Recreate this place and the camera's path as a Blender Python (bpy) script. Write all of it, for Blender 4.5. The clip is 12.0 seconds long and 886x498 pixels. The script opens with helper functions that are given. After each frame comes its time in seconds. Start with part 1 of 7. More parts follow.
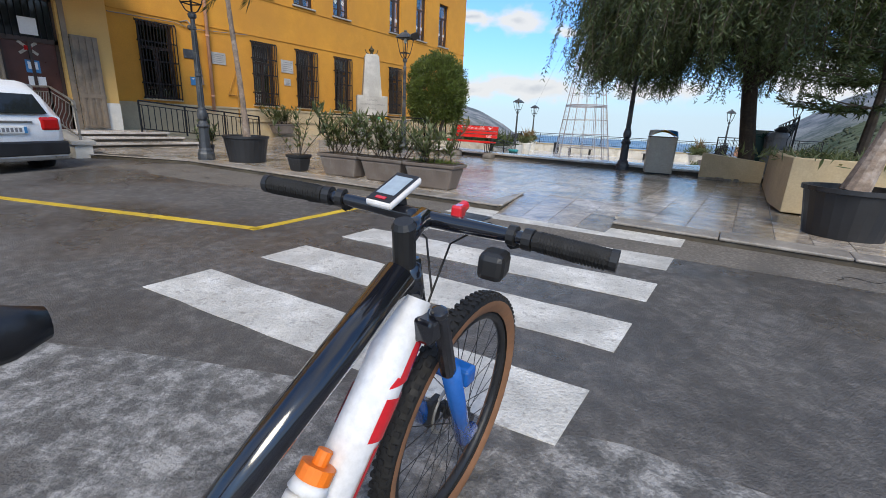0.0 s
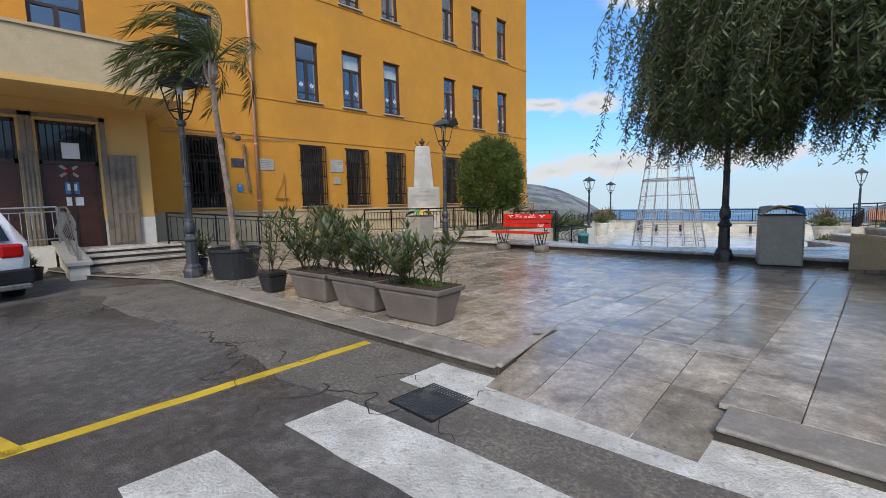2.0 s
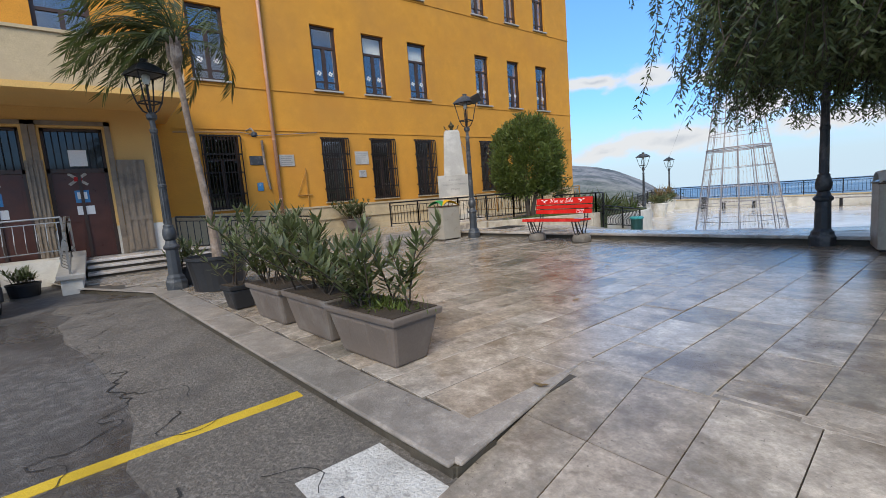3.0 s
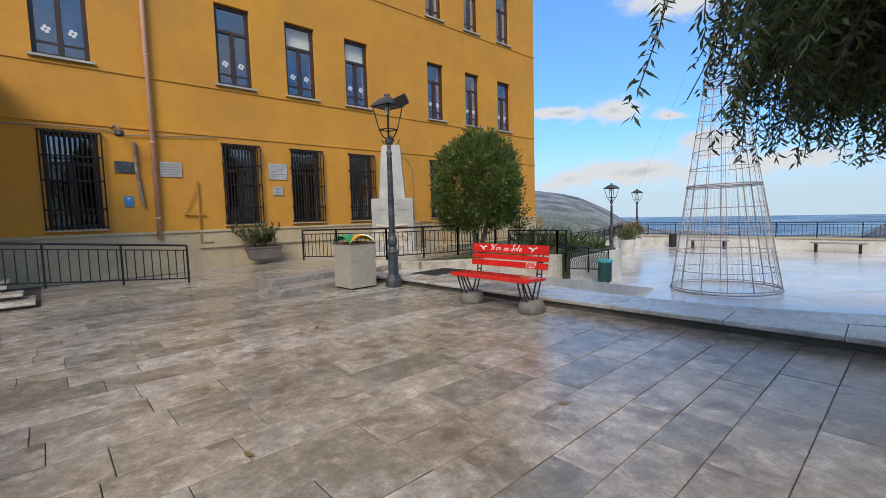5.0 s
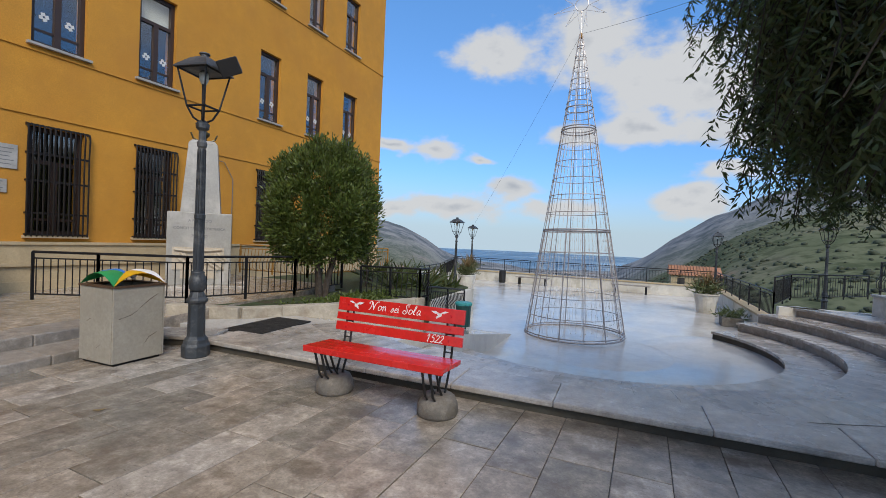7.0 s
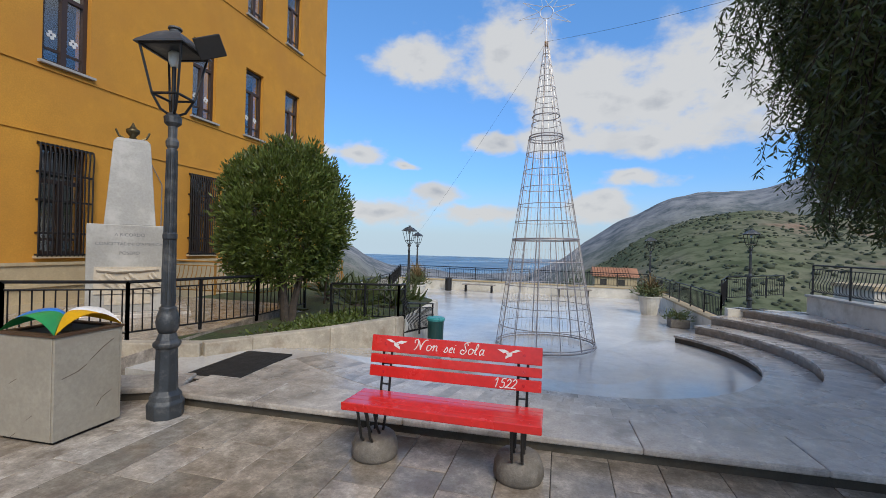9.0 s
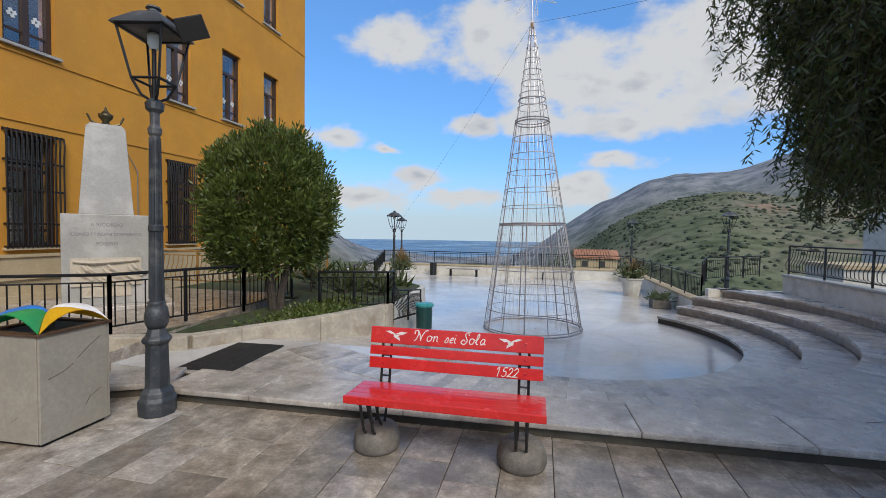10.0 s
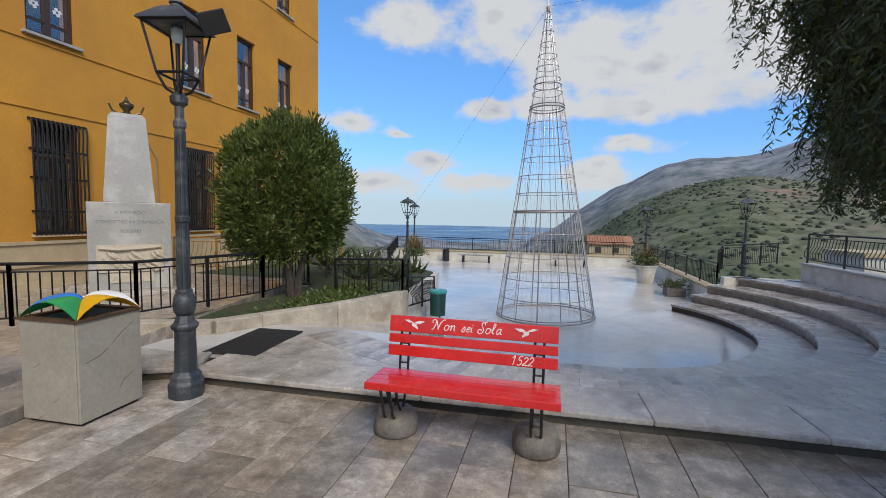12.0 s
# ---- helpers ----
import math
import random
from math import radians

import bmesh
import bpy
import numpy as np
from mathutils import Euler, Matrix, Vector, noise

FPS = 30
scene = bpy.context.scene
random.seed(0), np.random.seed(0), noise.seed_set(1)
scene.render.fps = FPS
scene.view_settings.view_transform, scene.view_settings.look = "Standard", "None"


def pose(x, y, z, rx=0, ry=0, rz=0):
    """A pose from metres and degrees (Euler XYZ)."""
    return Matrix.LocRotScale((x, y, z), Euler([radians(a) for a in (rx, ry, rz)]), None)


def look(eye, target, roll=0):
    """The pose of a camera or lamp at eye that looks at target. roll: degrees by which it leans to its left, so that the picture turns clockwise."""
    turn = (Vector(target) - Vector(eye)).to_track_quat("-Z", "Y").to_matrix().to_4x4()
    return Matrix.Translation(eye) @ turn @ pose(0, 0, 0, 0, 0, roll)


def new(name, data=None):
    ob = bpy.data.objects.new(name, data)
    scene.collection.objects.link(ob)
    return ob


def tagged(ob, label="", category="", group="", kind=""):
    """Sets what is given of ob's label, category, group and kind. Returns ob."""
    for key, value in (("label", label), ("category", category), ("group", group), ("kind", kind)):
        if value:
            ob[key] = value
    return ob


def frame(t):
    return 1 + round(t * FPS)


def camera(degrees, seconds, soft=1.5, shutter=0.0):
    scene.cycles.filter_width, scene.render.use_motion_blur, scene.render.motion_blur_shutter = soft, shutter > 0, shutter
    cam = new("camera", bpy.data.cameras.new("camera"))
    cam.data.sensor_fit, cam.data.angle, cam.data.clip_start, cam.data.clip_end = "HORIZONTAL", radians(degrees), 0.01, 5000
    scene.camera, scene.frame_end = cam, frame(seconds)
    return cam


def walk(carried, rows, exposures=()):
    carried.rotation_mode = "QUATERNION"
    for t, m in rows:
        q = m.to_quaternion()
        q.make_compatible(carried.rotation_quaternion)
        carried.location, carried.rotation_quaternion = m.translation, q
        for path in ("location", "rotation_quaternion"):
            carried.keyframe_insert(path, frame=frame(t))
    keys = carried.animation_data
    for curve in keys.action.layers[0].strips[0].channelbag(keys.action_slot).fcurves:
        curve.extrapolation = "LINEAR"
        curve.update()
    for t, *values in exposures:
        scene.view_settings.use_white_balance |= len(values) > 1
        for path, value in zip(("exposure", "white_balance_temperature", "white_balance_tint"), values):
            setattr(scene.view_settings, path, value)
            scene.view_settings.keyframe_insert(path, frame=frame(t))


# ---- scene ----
cam = camera(90.8, 12.0, soft=0.8)
PATH = [
    (0, (0.154, 0.386, 0.948), (-0.916, 1.981, 0.388), 2.8),
    (0.5, (0.071, 0.912, 1.064), (-1.041, 2.523, 0.653), 3.9),
    (1, (-0.05, 1.495, 1.146), (-1.259, 3.066, 0.88), 3.4),
    (1.5, (-0.172, 2.168, 1.174), (-1.478, 3.67, 0.974), 1.2),
    (2, (-0.387, 2.827, 1.141), (-1.8, 4.228, 0.939), -1.3),
    (2.5, (-0.631, 3.517, 1.104), (-2.122, 4.83, 0.877), -3.4),
    (2.7, (-0.738, 3.785, 1.085), (-2.263, 5.059, 0.854), -4.0),
    (4.3, (-1.803, 5.961, 1.233), (-3.446, 7.072, 0.98), -3.6),
    (4.5, (-1.963, 6.25, 1.257), (-3.591, 7.391, 1.04), -3.4),
    (5, (-2.479, 6.835, 1.337), (-3.953, 8.177, 1.177), -1.6),
    (5.5, (-2.998, 7.397, 1.388), (-4.287, 8.923, 1.283), -0.4),
    (6, (-3.441, 7.777, 1.423), (-4.543, 9.445, 1.35), 1.0),
    (6.5, (-3.959, 8.024, 1.466), (-4.916, 9.778, 1.408), 2.0),
    (7, (-4.393, 8.18, 1.493), (-5.232, 9.995, 1.45), 2.5),
    (9, (-5.692, 8.431, 1.603), (-6.214, 10.362, 1.596), 1.6),
    (9.5, (-5.786, 8.442, 1.632), (-6.254, 10.386, 1.585), 1.3),
    (10, (-5.835, 8.446, 1.646), (-6.276, 10.395, 1.567), 0.9),
    (10.5, (-5.859, 8.428, 1.656), (-6.305, 10.375, 1.563), 0.7),
    (11, (-5.869, 8.416, 1.666), (-6.334, 10.359, 1.561), 0.7),
    (11.5, (-5.86, 8.407, 1.679), (-6.347, 10.342, 1.553), 0.8),
    (12, (-5.862, 8.366, 1.698), (-6.354, 10.299, 1.551), 1.0),
]
walk(cam, [(t, look(eye, target, roll)) for t, eye, target, roll in PATH], [(0.0, 0.12), (1.5, -0.05), (2.5, -0.02), (4.3, 0.27), (4.5, 0.24), (5.0, -0.08), (5.5, -0.12), (6.5, -0.28), (12.0, -0.24)])

SKY_STRENGTH, SUN_POWER = 0.138, 3.2
SKY_TINT, SKY_TINT_HIGH = (0.60, 0.88, 1.28, 1), (1.05, 1.62, 2.05, 1)
CLOUD_SCALE, CLOUD_SHIFT = 1.1, (3.1, 1.7, 0)
BUSH_X, BUSH_Y = -10.9, 15.85
BIKE = (-0.328, 0.25, -0.145, 4.4, 3.4, 0.934)

# ---- world, sun, exposure ----
SUN_EL, SUN_AZ = radians(42), radians(140)
world = bpy.data.worlds.new("sky")
scene.world = world
world.use_nodes = True
wn, wl = world.node_tree.nodes, world.node_tree.links
wn.clear()


def wnode(kind, **values):
    n = wn.new(kind)
    for key, value in values.items():
        n.inputs[key].default_value = value
    return n


def wmath(op, a, b=None):
    n = wn.new("ShaderNodeMath")
    n.operation = op
    for slot, value in ((0, a), (1, b)):
        if value is None:
            continue
        if isinstance(value, (int, float)):
            n.inputs[slot].default_value = value
        else:
            wl.new(value, n.inputs[slot])
    return n.outputs[0]


sky = wn.new("ShaderNodeTexSky")
sky.sky_type = "NISHITA"
sky.sun_disc = False
sky.sun_elevation, sky.sun_rotation = SUN_EL, SUN_AZ
sky.air_density, sky.dust_density, sky.ozone_density = 1.0, 0.6, 2.5
coord = wn.new("ShaderNodeTexCoord")
sep = wn.new("ShaderNodeSeparateXYZ")
wl.new(coord.outputs["Generated"], sep.inputs[0])
height = wmath("ADD", wmath("MAXIMUM", sep.outputs["Z"], 0.0), 0.22)
comb = wn.new("ShaderNodeCombineXYZ")
wl.new(wmath("DIVIDE", sep.outputs["X"], height), comb.inputs["X"])
wl.new(wmath("DIVIDE", sep.outputs["Y"], height), comb.inputs["Y"])
low = wn.new("ShaderNodeCombineXYZ")
wl.new(sep.outputs["X"], low.inputs["X"])
wl.new(sep.outputs["Y"], low.inputs["Y"])
wl.new(wmath("MAXIMUM", sep.outputs["Z"], 0.03), low.inputs["Z"])
wl.new(low.outputs[0], sky.inputs["Vector"])
# cumulus banks by azimuth and elevation in degrees, with their half widths
BANKS = [(-17.5, 23, 6.5, 3.4), (-7.5, 24, 7, 5.5), (-1, 19, 6.5, 5.5), (5, 18.5, 7.5, 6), (11, 17.5, 7, 5), (0, 13.8, 8, 2.2), (10, 14, 9, 2.6),
         (19, 20, 9, 8), (27, 15.5, 9, 4.5), (-9.5, 13, 4, 1.3), (-32, 11.3, 4.5, 0.9), (-26, 11.9, 4, 1.2), (-20.5, 10.6, 2, 0.8), (-17, 6.8, 4, 1.4),
         (-24, 4.6, 7, 2.0), (-10.5, 4.6, 5, 1.5), (-31, 3.8, 5, 1.7), (8, 8.5, 5, 1.3), (4.5, 5.6, 4, 1.8), (31, 9.5, 5, 1.8)]


def wvec(op, a, b=None, c=None):
    n = wn.new("ShaderNodeVectorMath")
    n.operation = op
    for slot, value in ((0, a), (1, b), (2, c)):
        if value is None:
            continue
        if isinstance(value, tuple):
            n.inputs[slot].default_value = value
        else:
            wl.new(value, n.inputs[slot])
    return n.outputs["Value"] if op == "LENGTH" else n.outputs["Vector"]


def wrange(src, lo, hi, a=0.0, b=1.0, smooth=True):
    n = wnode("ShaderNodeMapRange", **{"From Min": lo, "From Max": hi, "To Min": a, "To Max": b})
    n.interpolation_type = "SMOOTHSTEP" if smooth else "LINEAR"
    wl.new(src, n.inputs["Value"])
    return n.outputs["Result"]


angles = wn.new("ShaderNodeCombineXYZ")
wl.new(wmath("MULTIPLY", wmath("ARCTAN2", sep.outputs["X"], sep.outputs["Y"]), 57.2958), angles.inputs["X"])
wl.new(wmath("MULTIPLY", wmath("ARCSINE", sep.outputs["Z"]), 57.2958), angles.inputs["Y"])
stretch = wvec("MULTIPLY", coord.outputs["Generated"], (1.0, 1.0, 1.7))
billow = wnode("ShaderNodeTexNoise", Scale=13.0, Detail=7.0, Roughness=0.6)
wl.new(stretch, billow.inputs["Vector"])
swirl = wnode("ShaderNodeTexNoise", Scale=7.0, Detail=3.0, Roughness=0.5)
wl.new(stretch, swirl.inputs["Vector"])
bent = wvec("ADD", angles.outputs[0], wvec("MULTIPLY", wvec("SUBTRACT", swirl.outputs["Color"], (0.5, 0.5, 0.5)), (9.0, 5.0, 0.0)))
nearest = 9.0
for a_, e_, wa_, we_ in BANKS:
    gap_ = wvec("LENGTH", wvec("MULTIPLY_ADD", bent, (1 / wa_, 1 / we_, 0.0), (-a_ / wa_, -e_ / we_, 0.0)))
    if isinstance(nearest, float):
        nearest = gap_
    else:
        near_ = wn.new("ShaderNodeMath")
        near_.operation = "SMOOTH_MIN"
        wl.new(nearest, near_.inputs[0])
        wl.new(gap_, near_.inputs[1])
        near_.inputs[2].default_value = 0.3
        nearest = near_.outputs[0]
banked = wmath("ADD", wmath("SUBTRACT", 1.05, nearest), wmath("MULTIPLY", wmath("SUBTRACT", billow.outputs["Fac"], 0.5), 1.5))
# scattered cloud over the rest of the sky
puffs = wnode("ShaderNodeTexNoise", Scale=CLOUD_SCALE, Detail=7.0, Roughness=0.52, Distortion=0.15)
shift = wn.new("ShaderNodeMapping")
shift.inputs["Location"].default_value = CLOUD_SHIFT
wl.new(comb.outputs[0], shift.inputs["Vector"])
wl.new(shift.outputs[0], puffs.inputs["Vector"])
rest_ = wrange(wvec("LENGTH", wvec("MULTIPLY_ADD", angles.outputs[0], (1 / 42, 1 / 27, 0.0), (3 / 42, -3 / 27, 0.0))), 0.95, 1.2)
loose = wmath("SUBTRACT", wmath("MULTIPLY", wmath("SUBTRACT", puffs.outputs["Fac"], 0.455), 2.6), wmath("MULTIPLY", wmath("SUBTRACT", 1.0, rest_), 3.0))
body_ = wmath("MAXIMUM", banked, loose)
cover = wrange(body_, -0.12, 0.55)
# greyer where the cloud is thick, whiter on its billows
thick_ = wmath("ADD", wmath("MULTIPLY", wrange(body_, 0.6, 1.4, 0.0, 1.0), 0.9), wmath("MULTIPLY", wmath("SUBTRACT", 0.52, swirl.outputs["Fac"]), 1.7))
tone = wn.new("ShaderNodeValToRGB")
tone.color_ramp.elements[0].position, tone.color_ramp.elements[1].position = 0.1, 0.95
tone.color_ramp.elements[0].color, tone.color_ramp.elements[1].color = (5.6, 5.7, 5.8, 1), (3.7, 3.95, 4.35, 1)
wl.new(thick_, tone.inputs["Fac"])
blend = wn.new("ShaderNodeMixRGB")
wl.new(wmath("MULTIPLY", cover, wmath("MINIMUM", wmath("MULTIPLY", wmath("MAXIMUM", wmath("SUBTRACT", sep.outputs["Z"], 0.0), 0.0), 18.0), 0.97)), blend.inputs["Fac"])
tint = wn.new("ShaderNodeMixRGB")
tint.blend_type = "MULTIPLY"
tint.inputs["Fac"].default_value = 1.0
high = wn.new("ShaderNodeMixRGB")
wl.new(wmath("MINIMUM", wmath("MULTIPLY", wmath("MAXIMUM", sep.outputs["Z"], 0.0), 2.0), 1.0), high.inputs["Fac"])
high.inputs["Color1"].default_value, high.inputs["Color2"].default_value = SKY_TINT, SKY_TINT_HIGH
wl.new(high.outputs["Color"], tint.inputs["Color2"])
wl.new(sky.outputs["Color"], tint.inputs["Color1"])
pale = wn.new("ShaderNodeMixRGB")
pale.inputs["Color2"].default_value = (4.6, 5.3, 6.0, 1)
wl.new(wrange(sep.outputs["Z"], 0.17, 0.0, 0.0, 0.7), pale.inputs["Fac"])
wl.new(tint.outputs["Color"], pale.inputs["Color1"])
wl.new(pale.outputs["Color"], blend.inputs["Color1"])
wl.new(tone.outputs["Color"], blend.inputs["Color2"])
back = wnode("ShaderNodeBackground", Strength=SKY_STRENGTH)
wl.new(blend.outputs["Color"], back.inputs["Color"])
out = wn.new("ShaderNodeOutputWorld")
wl.new(back.outputs[0], out.inputs["Surface"])

sun_data = bpy.data.lights.new("sun", "SUN")
sun_data.energy, sun_data.angle, sun_data.color = SUN_POWER, radians(26), (1.0, 0.88, 0.70)
sun = new("sun", sun_data)
sun_dir = Vector((math.sin(SUN_AZ) * math.cos(SUN_EL), math.cos(SUN_AZ) * math.cos(SUN_EL), math.sin(SUN_EL)))
sun.matrix_world = look(sun_dir * 50, (0, 0, 0))


# ---- materials ----
def mat(name, color, rough=0.6, metal=0.0, var=0.25, scale=6.0, bump=0.15, fine=60.0, dark=None, stain=None,
        stain_scale=1.2, rough_var=0.15, island=0.0, coat=0.0, wet=None, ior=1.5, trans=0.0, leaf=0.0, grain=0.35, mid=0.0, mid_scale=12.0, crisp=False, fleck=0.0):
    """A surface with colour variation at two scales, optional stains, wetness and per-piece tone."""
    m = bpy.data.materials.new(name)
    m.use_nodes = True
    n, l = m.node_tree.nodes, m.node_tree.links
    p = n["Principled BSDF"]
    p.inputs["Metallic"].default_value = metal
    p.inputs["IOR"].default_value = ior
    p.inputs["Transmission Weight"].default_value = trans
    p.inputs["Coat Weight"].default_value = coat
    p.inputs["Coat Roughness"].default_value = 0.08
    tc = n.new("ShaderNodeTexCoord")
    geo = n.new("ShaderNodeNewGeometry")
    pos = geo.outputs["Position"]

    def tex(s, detail=4.0, rough_=0.6):
        t = n.new("ShaderNodeTexNoise")
        t.inputs["Scale"].default_value, t.inputs["Detail"].default_value, t.inputs["Roughness"].default_value = s, detail, rough_
        l.new(pos, t.inputs["Vector"])
        return t.outputs["Fac"]

    def ramp(src, lo, hi, a, b):
        r = n.new("ShaderNodeMapRange")
        r.inputs["From Min"].default_value, r.inputs["From Max"].default_value = lo, hi
        r.inputs["To Min"].default_value, r.inputs["To Max"].default_value = a, b
        l.new(src, r.inputs["Value"])
        return r.outputs["Result"]

    def mix(fac, a, b, blend_="MIX"):
        x = n.new("ShaderNodeMixRGB")
        x.blend_type = blend_
        for slot, value in (("Fac", fac), ("Color1", a), ("Color2", b)):
            if isinstance(value, (tuple, list)):
                x.inputs[slot].default_value = (*value[:3], 1)
            elif isinstance(value, (int, float)):
                x.inputs[slot].default_value = value
            else:
                l.new(value, x.inputs[slot])
        return x.outputs["Color"]

    plain = pos
    if island and not leaf:
        own = n.new("ShaderNodeObjectInfo")
        far_ = n.new("ShaderNodeMath")
        far_.operation = "MULTIPLY_ADD"
        l.new(geo.outputs["Random Per Island"], far_.inputs[0])
        far_.inputs[1].default_value = 31.0
        l.new(own.outputs["Random"], far_.inputs[2])
        shift_ = n.new("ShaderNodeVectorMath")
        shift_.operation = "ADD"
        l.new(pos, shift_.inputs[0])
        l.new(far_.outputs[0], shift_.inputs[1])
        pos = shift_.outputs[0]
    dark = dark or tuple(c * (1 - var) for c in color)
    light = tuple(min(1, c * (1 + var * 0.5)) for c in color)
    big, small = tex(scale), tex(fine, 3.0)
    c = mix(ramp(big, 0.3, 0.7, 0, 1), dark, light)
    c = mix(ramp(small, 0.35, 0.65, 0, grain), c, tuple(x * 0.6 for x in color))
    if mid:
        blot = tex(mid_scale, 8.0, 0.75)
        c = mix(ramp(blot, 0.43 if crisp else 0.36, 0.50, mid, 0.0), c, tuple(x * (0.36 if crisp else 0.42) for x in color))
        c = mix(ramp(blot, 0.53, 0.59 if crisp else 0.66, 0.0, mid * 0.8), c, tuple(min(1, x * 1.8) for x in color))
    if fleck:
        c = mix(ramp(tex(38.0, 5.0, 0.7), 0.30, 0.37, fleck, 0.0), c, tuple(x * 0.22 for x in color))
    if island:
        info = n.new("ShaderNodeObjectInfo")
        s = n.new("ShaderNodeMath")
        s.operation = "ADD"
        l.new(geo.outputs["Random Per Island"], s.inputs[0])
        l.new(info.outputs["Random"], s.inputs[1])
        f = n.new("ShaderNodeMath")
        f.operation = "FRACT"
        l.new(s.outputs[0], f.inputs[0])
        r = n.new("ShaderNodeValToRGB")
        r.color_ramp.elements[0].color = (1 - island, 1 - island * 1.02, 1 - island * 1.1, 1)
        r.color_ramp.elements[1].color = (1 + island * 0.25, 1 + island * 0.2, 1 + island * 0.15, 1)
        mid = r.color_ramp.elements.new(0.55)
        mid.color = (1.0, 1 - island * 0.2, 1 - island * 0.42, 1)
        l.new(f.outputs[0], r.inputs["Fac"])
        c = mix(1.0, c, r.outputs["Color"], "MULTIPLY")
    if stain:
        c = mix(ramp(tex(stain_scale, 6.0, 0.65), 0.52, 0.66, 0, 0.8), c, stain)
    rr = ramp(big, 0.3, 0.7, max(0.02, rough - rough_var), min(1, rough + rough_var))
    if wet:
        pos = plain
        film = tex(wet[0], 5.0, 0.6)
        rr = ramp(film, wet[1], wet[2], wet[3], wet[4])
        c = mix(ramp(film, wet[1], wet[2], 0.55, 0.0), c, mix(1.0, c, (0.62, 0.58, 0.54), "MULTIPLY"))
    l.new(c, p.inputs["Base Color"])
    l.new(rr, p.inputs["Roughness"])
    if leaf:
        t = n.new("ShaderNodeBsdfTranslucent")
        bright = mix(1.0, c, (1.5, 1.7, 0.9), "MULTIPLY")
        l.new(bright, t.inputs["Color"])
        mx = n.new("ShaderNodeMixShader")
        mx.inputs["Fac"].default_value = leaf
        l.new(p.outputs["BSDF"], mx.inputs[1])
        l.new(t.outputs["BSDF"], mx.inputs[2])
        l.new(mx.outputs[0], n["Material Output"].inputs["Surface"])
    if bump:
        b = n.new("ShaderNodeBump")
        b.inputs["Strength"].default_value, b.inputs["Distance"].default_value = bump, 0.01
        l.new(small, b.inputs["Height"])
        l.new(b.outputs["Normal"], p.inputs["Normal"])
    return m


OCHRE = mat("ochre_plaster", (0.62, 0.285, 0.035), 0.85, var=0.14, scale=0.5, bump=0.12, fine=35, stain=(0.50, 0.22, 0.03), stain_scale=0.35, mid=0.13, mid_scale=2.2)
CREAM = mat("cream_plaster", (0.52, 0.41, 0.25), 0.85, var=0.18, scale=0.9, bump=0.15, fine=40, stain=(0.46, 0.36, 0.23), stain_scale=0.9, mid=0.15, mid_scale=4)
SOFFIT = mat("balcony_plaster", (0.68, 0.42, 0.14), 0.85, var=0.12, scale=0.8, bump=0.1, fine=40)
WHITEWALL = mat("white_plaster", (0.68, 0.65, 0.58), 0.8, var=0.2, scale=1.4, bump=0.2, fine=40, stain=(0.40, 0.37, 0.30), stain_scale=1.6, mid=0.15, mid_scale=5)
ASPHALT = mat("worn_asphalt", (0.21, 0.203, 0.195), 0.7, var=0.4, scale=0.9, bump=1.0, fine=75, stain=(0.09, 0.083, 0.077), stain_scale=3.2, wet=(0.5, 0.38, 0.56, 0.25, 0.8), grain=0.8, mid=0.85, mid_scale=10, crisp=True)
NEWASPHALT = mat("smoother_damp_asphalt", (0.125, 0.116, 0.108), 0.7, var=0.4, scale=0.8, bump=0.9, fine=80, stain=(0.05, 0.045, 0.041), stain_scale=0.6, wet=(0.5, 0.4, 0.58, 0.2, 0.75), grain=0.75, mid=0.45, mid_scale=13, crisp=True)
PATCH = mat("broken_concrete_patch", (0.175, 0.155, 0.132), 0.8, var=0.4, scale=3.0, bump=1.0, fine=55, stain=(0.09, 0.08, 0.07), stain_scale=2.5, grain=0.9, mid=0.45, mid_scale=34, crisp=True)
PAINT = mat("road_paint", (0.62, 0.60, 0.56), 0.6, var=0.25, scale=2.5, bump=1.0, fine=60, stain=(0.27, 0.255, 0.235), stain_scale=20.0, grain=0.5, mid=0.35, mid_scale=5)
CRACK = mat("crack_shadow", (0.03, 0.027, 0.024), 0.9, var=0.3, scale=8, bump=0.5)
YELLOW = mat("yellow_road_paint", (0.62, 0.42, 0.03), 0.6, var=0.2, scale=4.0, bump=0.4, fine=90, stain=(0.36, 0.25, 0.05), stain_scale=5)
SLAB = mat("wet_stone_slab", (0.475, 0.442, 0.40), 0.3, var=0.3, scale=3.5, bump=0.3, fine=50, stain=(0.17, 0.135, 0.105), stain_scale=2.6, island=0.4, wet=(0.9, 0.38, 0.62, 0.05, 0.18), grain=0.55, mid=0.5, mid_scale=7, fleck=0.8)
PALE = mat("wet_pale_pavement", (0.75, 0.735, 0.71), 0.2, var=0.15, scale=0.8, bump=0.1, fine=40, island=0.12, wet=(0.4, 0.36, 0.66, 0.05, 0.27), mid=0.22, mid_scale=4)
STEPSTONE = mat("grey_step_stone", (0.60, 0.565, 0.53), 0.3, var=0.25, scale=2.0, bump=0.25, fine=50, fleck=0.5, stain=(0.22, 0.20, 0.18), stain_scale=1.8, island=0.22, wet=(0.8, 0.38, 0.62, 0.1, 0.38), grain=0.55, mid=0.45, mid_scale=6)
KERB = mat("kerb_stone", (0.35, 0.32, 0.29), 0.4, var=0.3, scale=2.0, bump=0.4, fine=60, stain=(0.17, 0.15, 0.13), stain_scale=2.2, island=0.2, grain=0.5, mid=0.45, mid_scale=9)
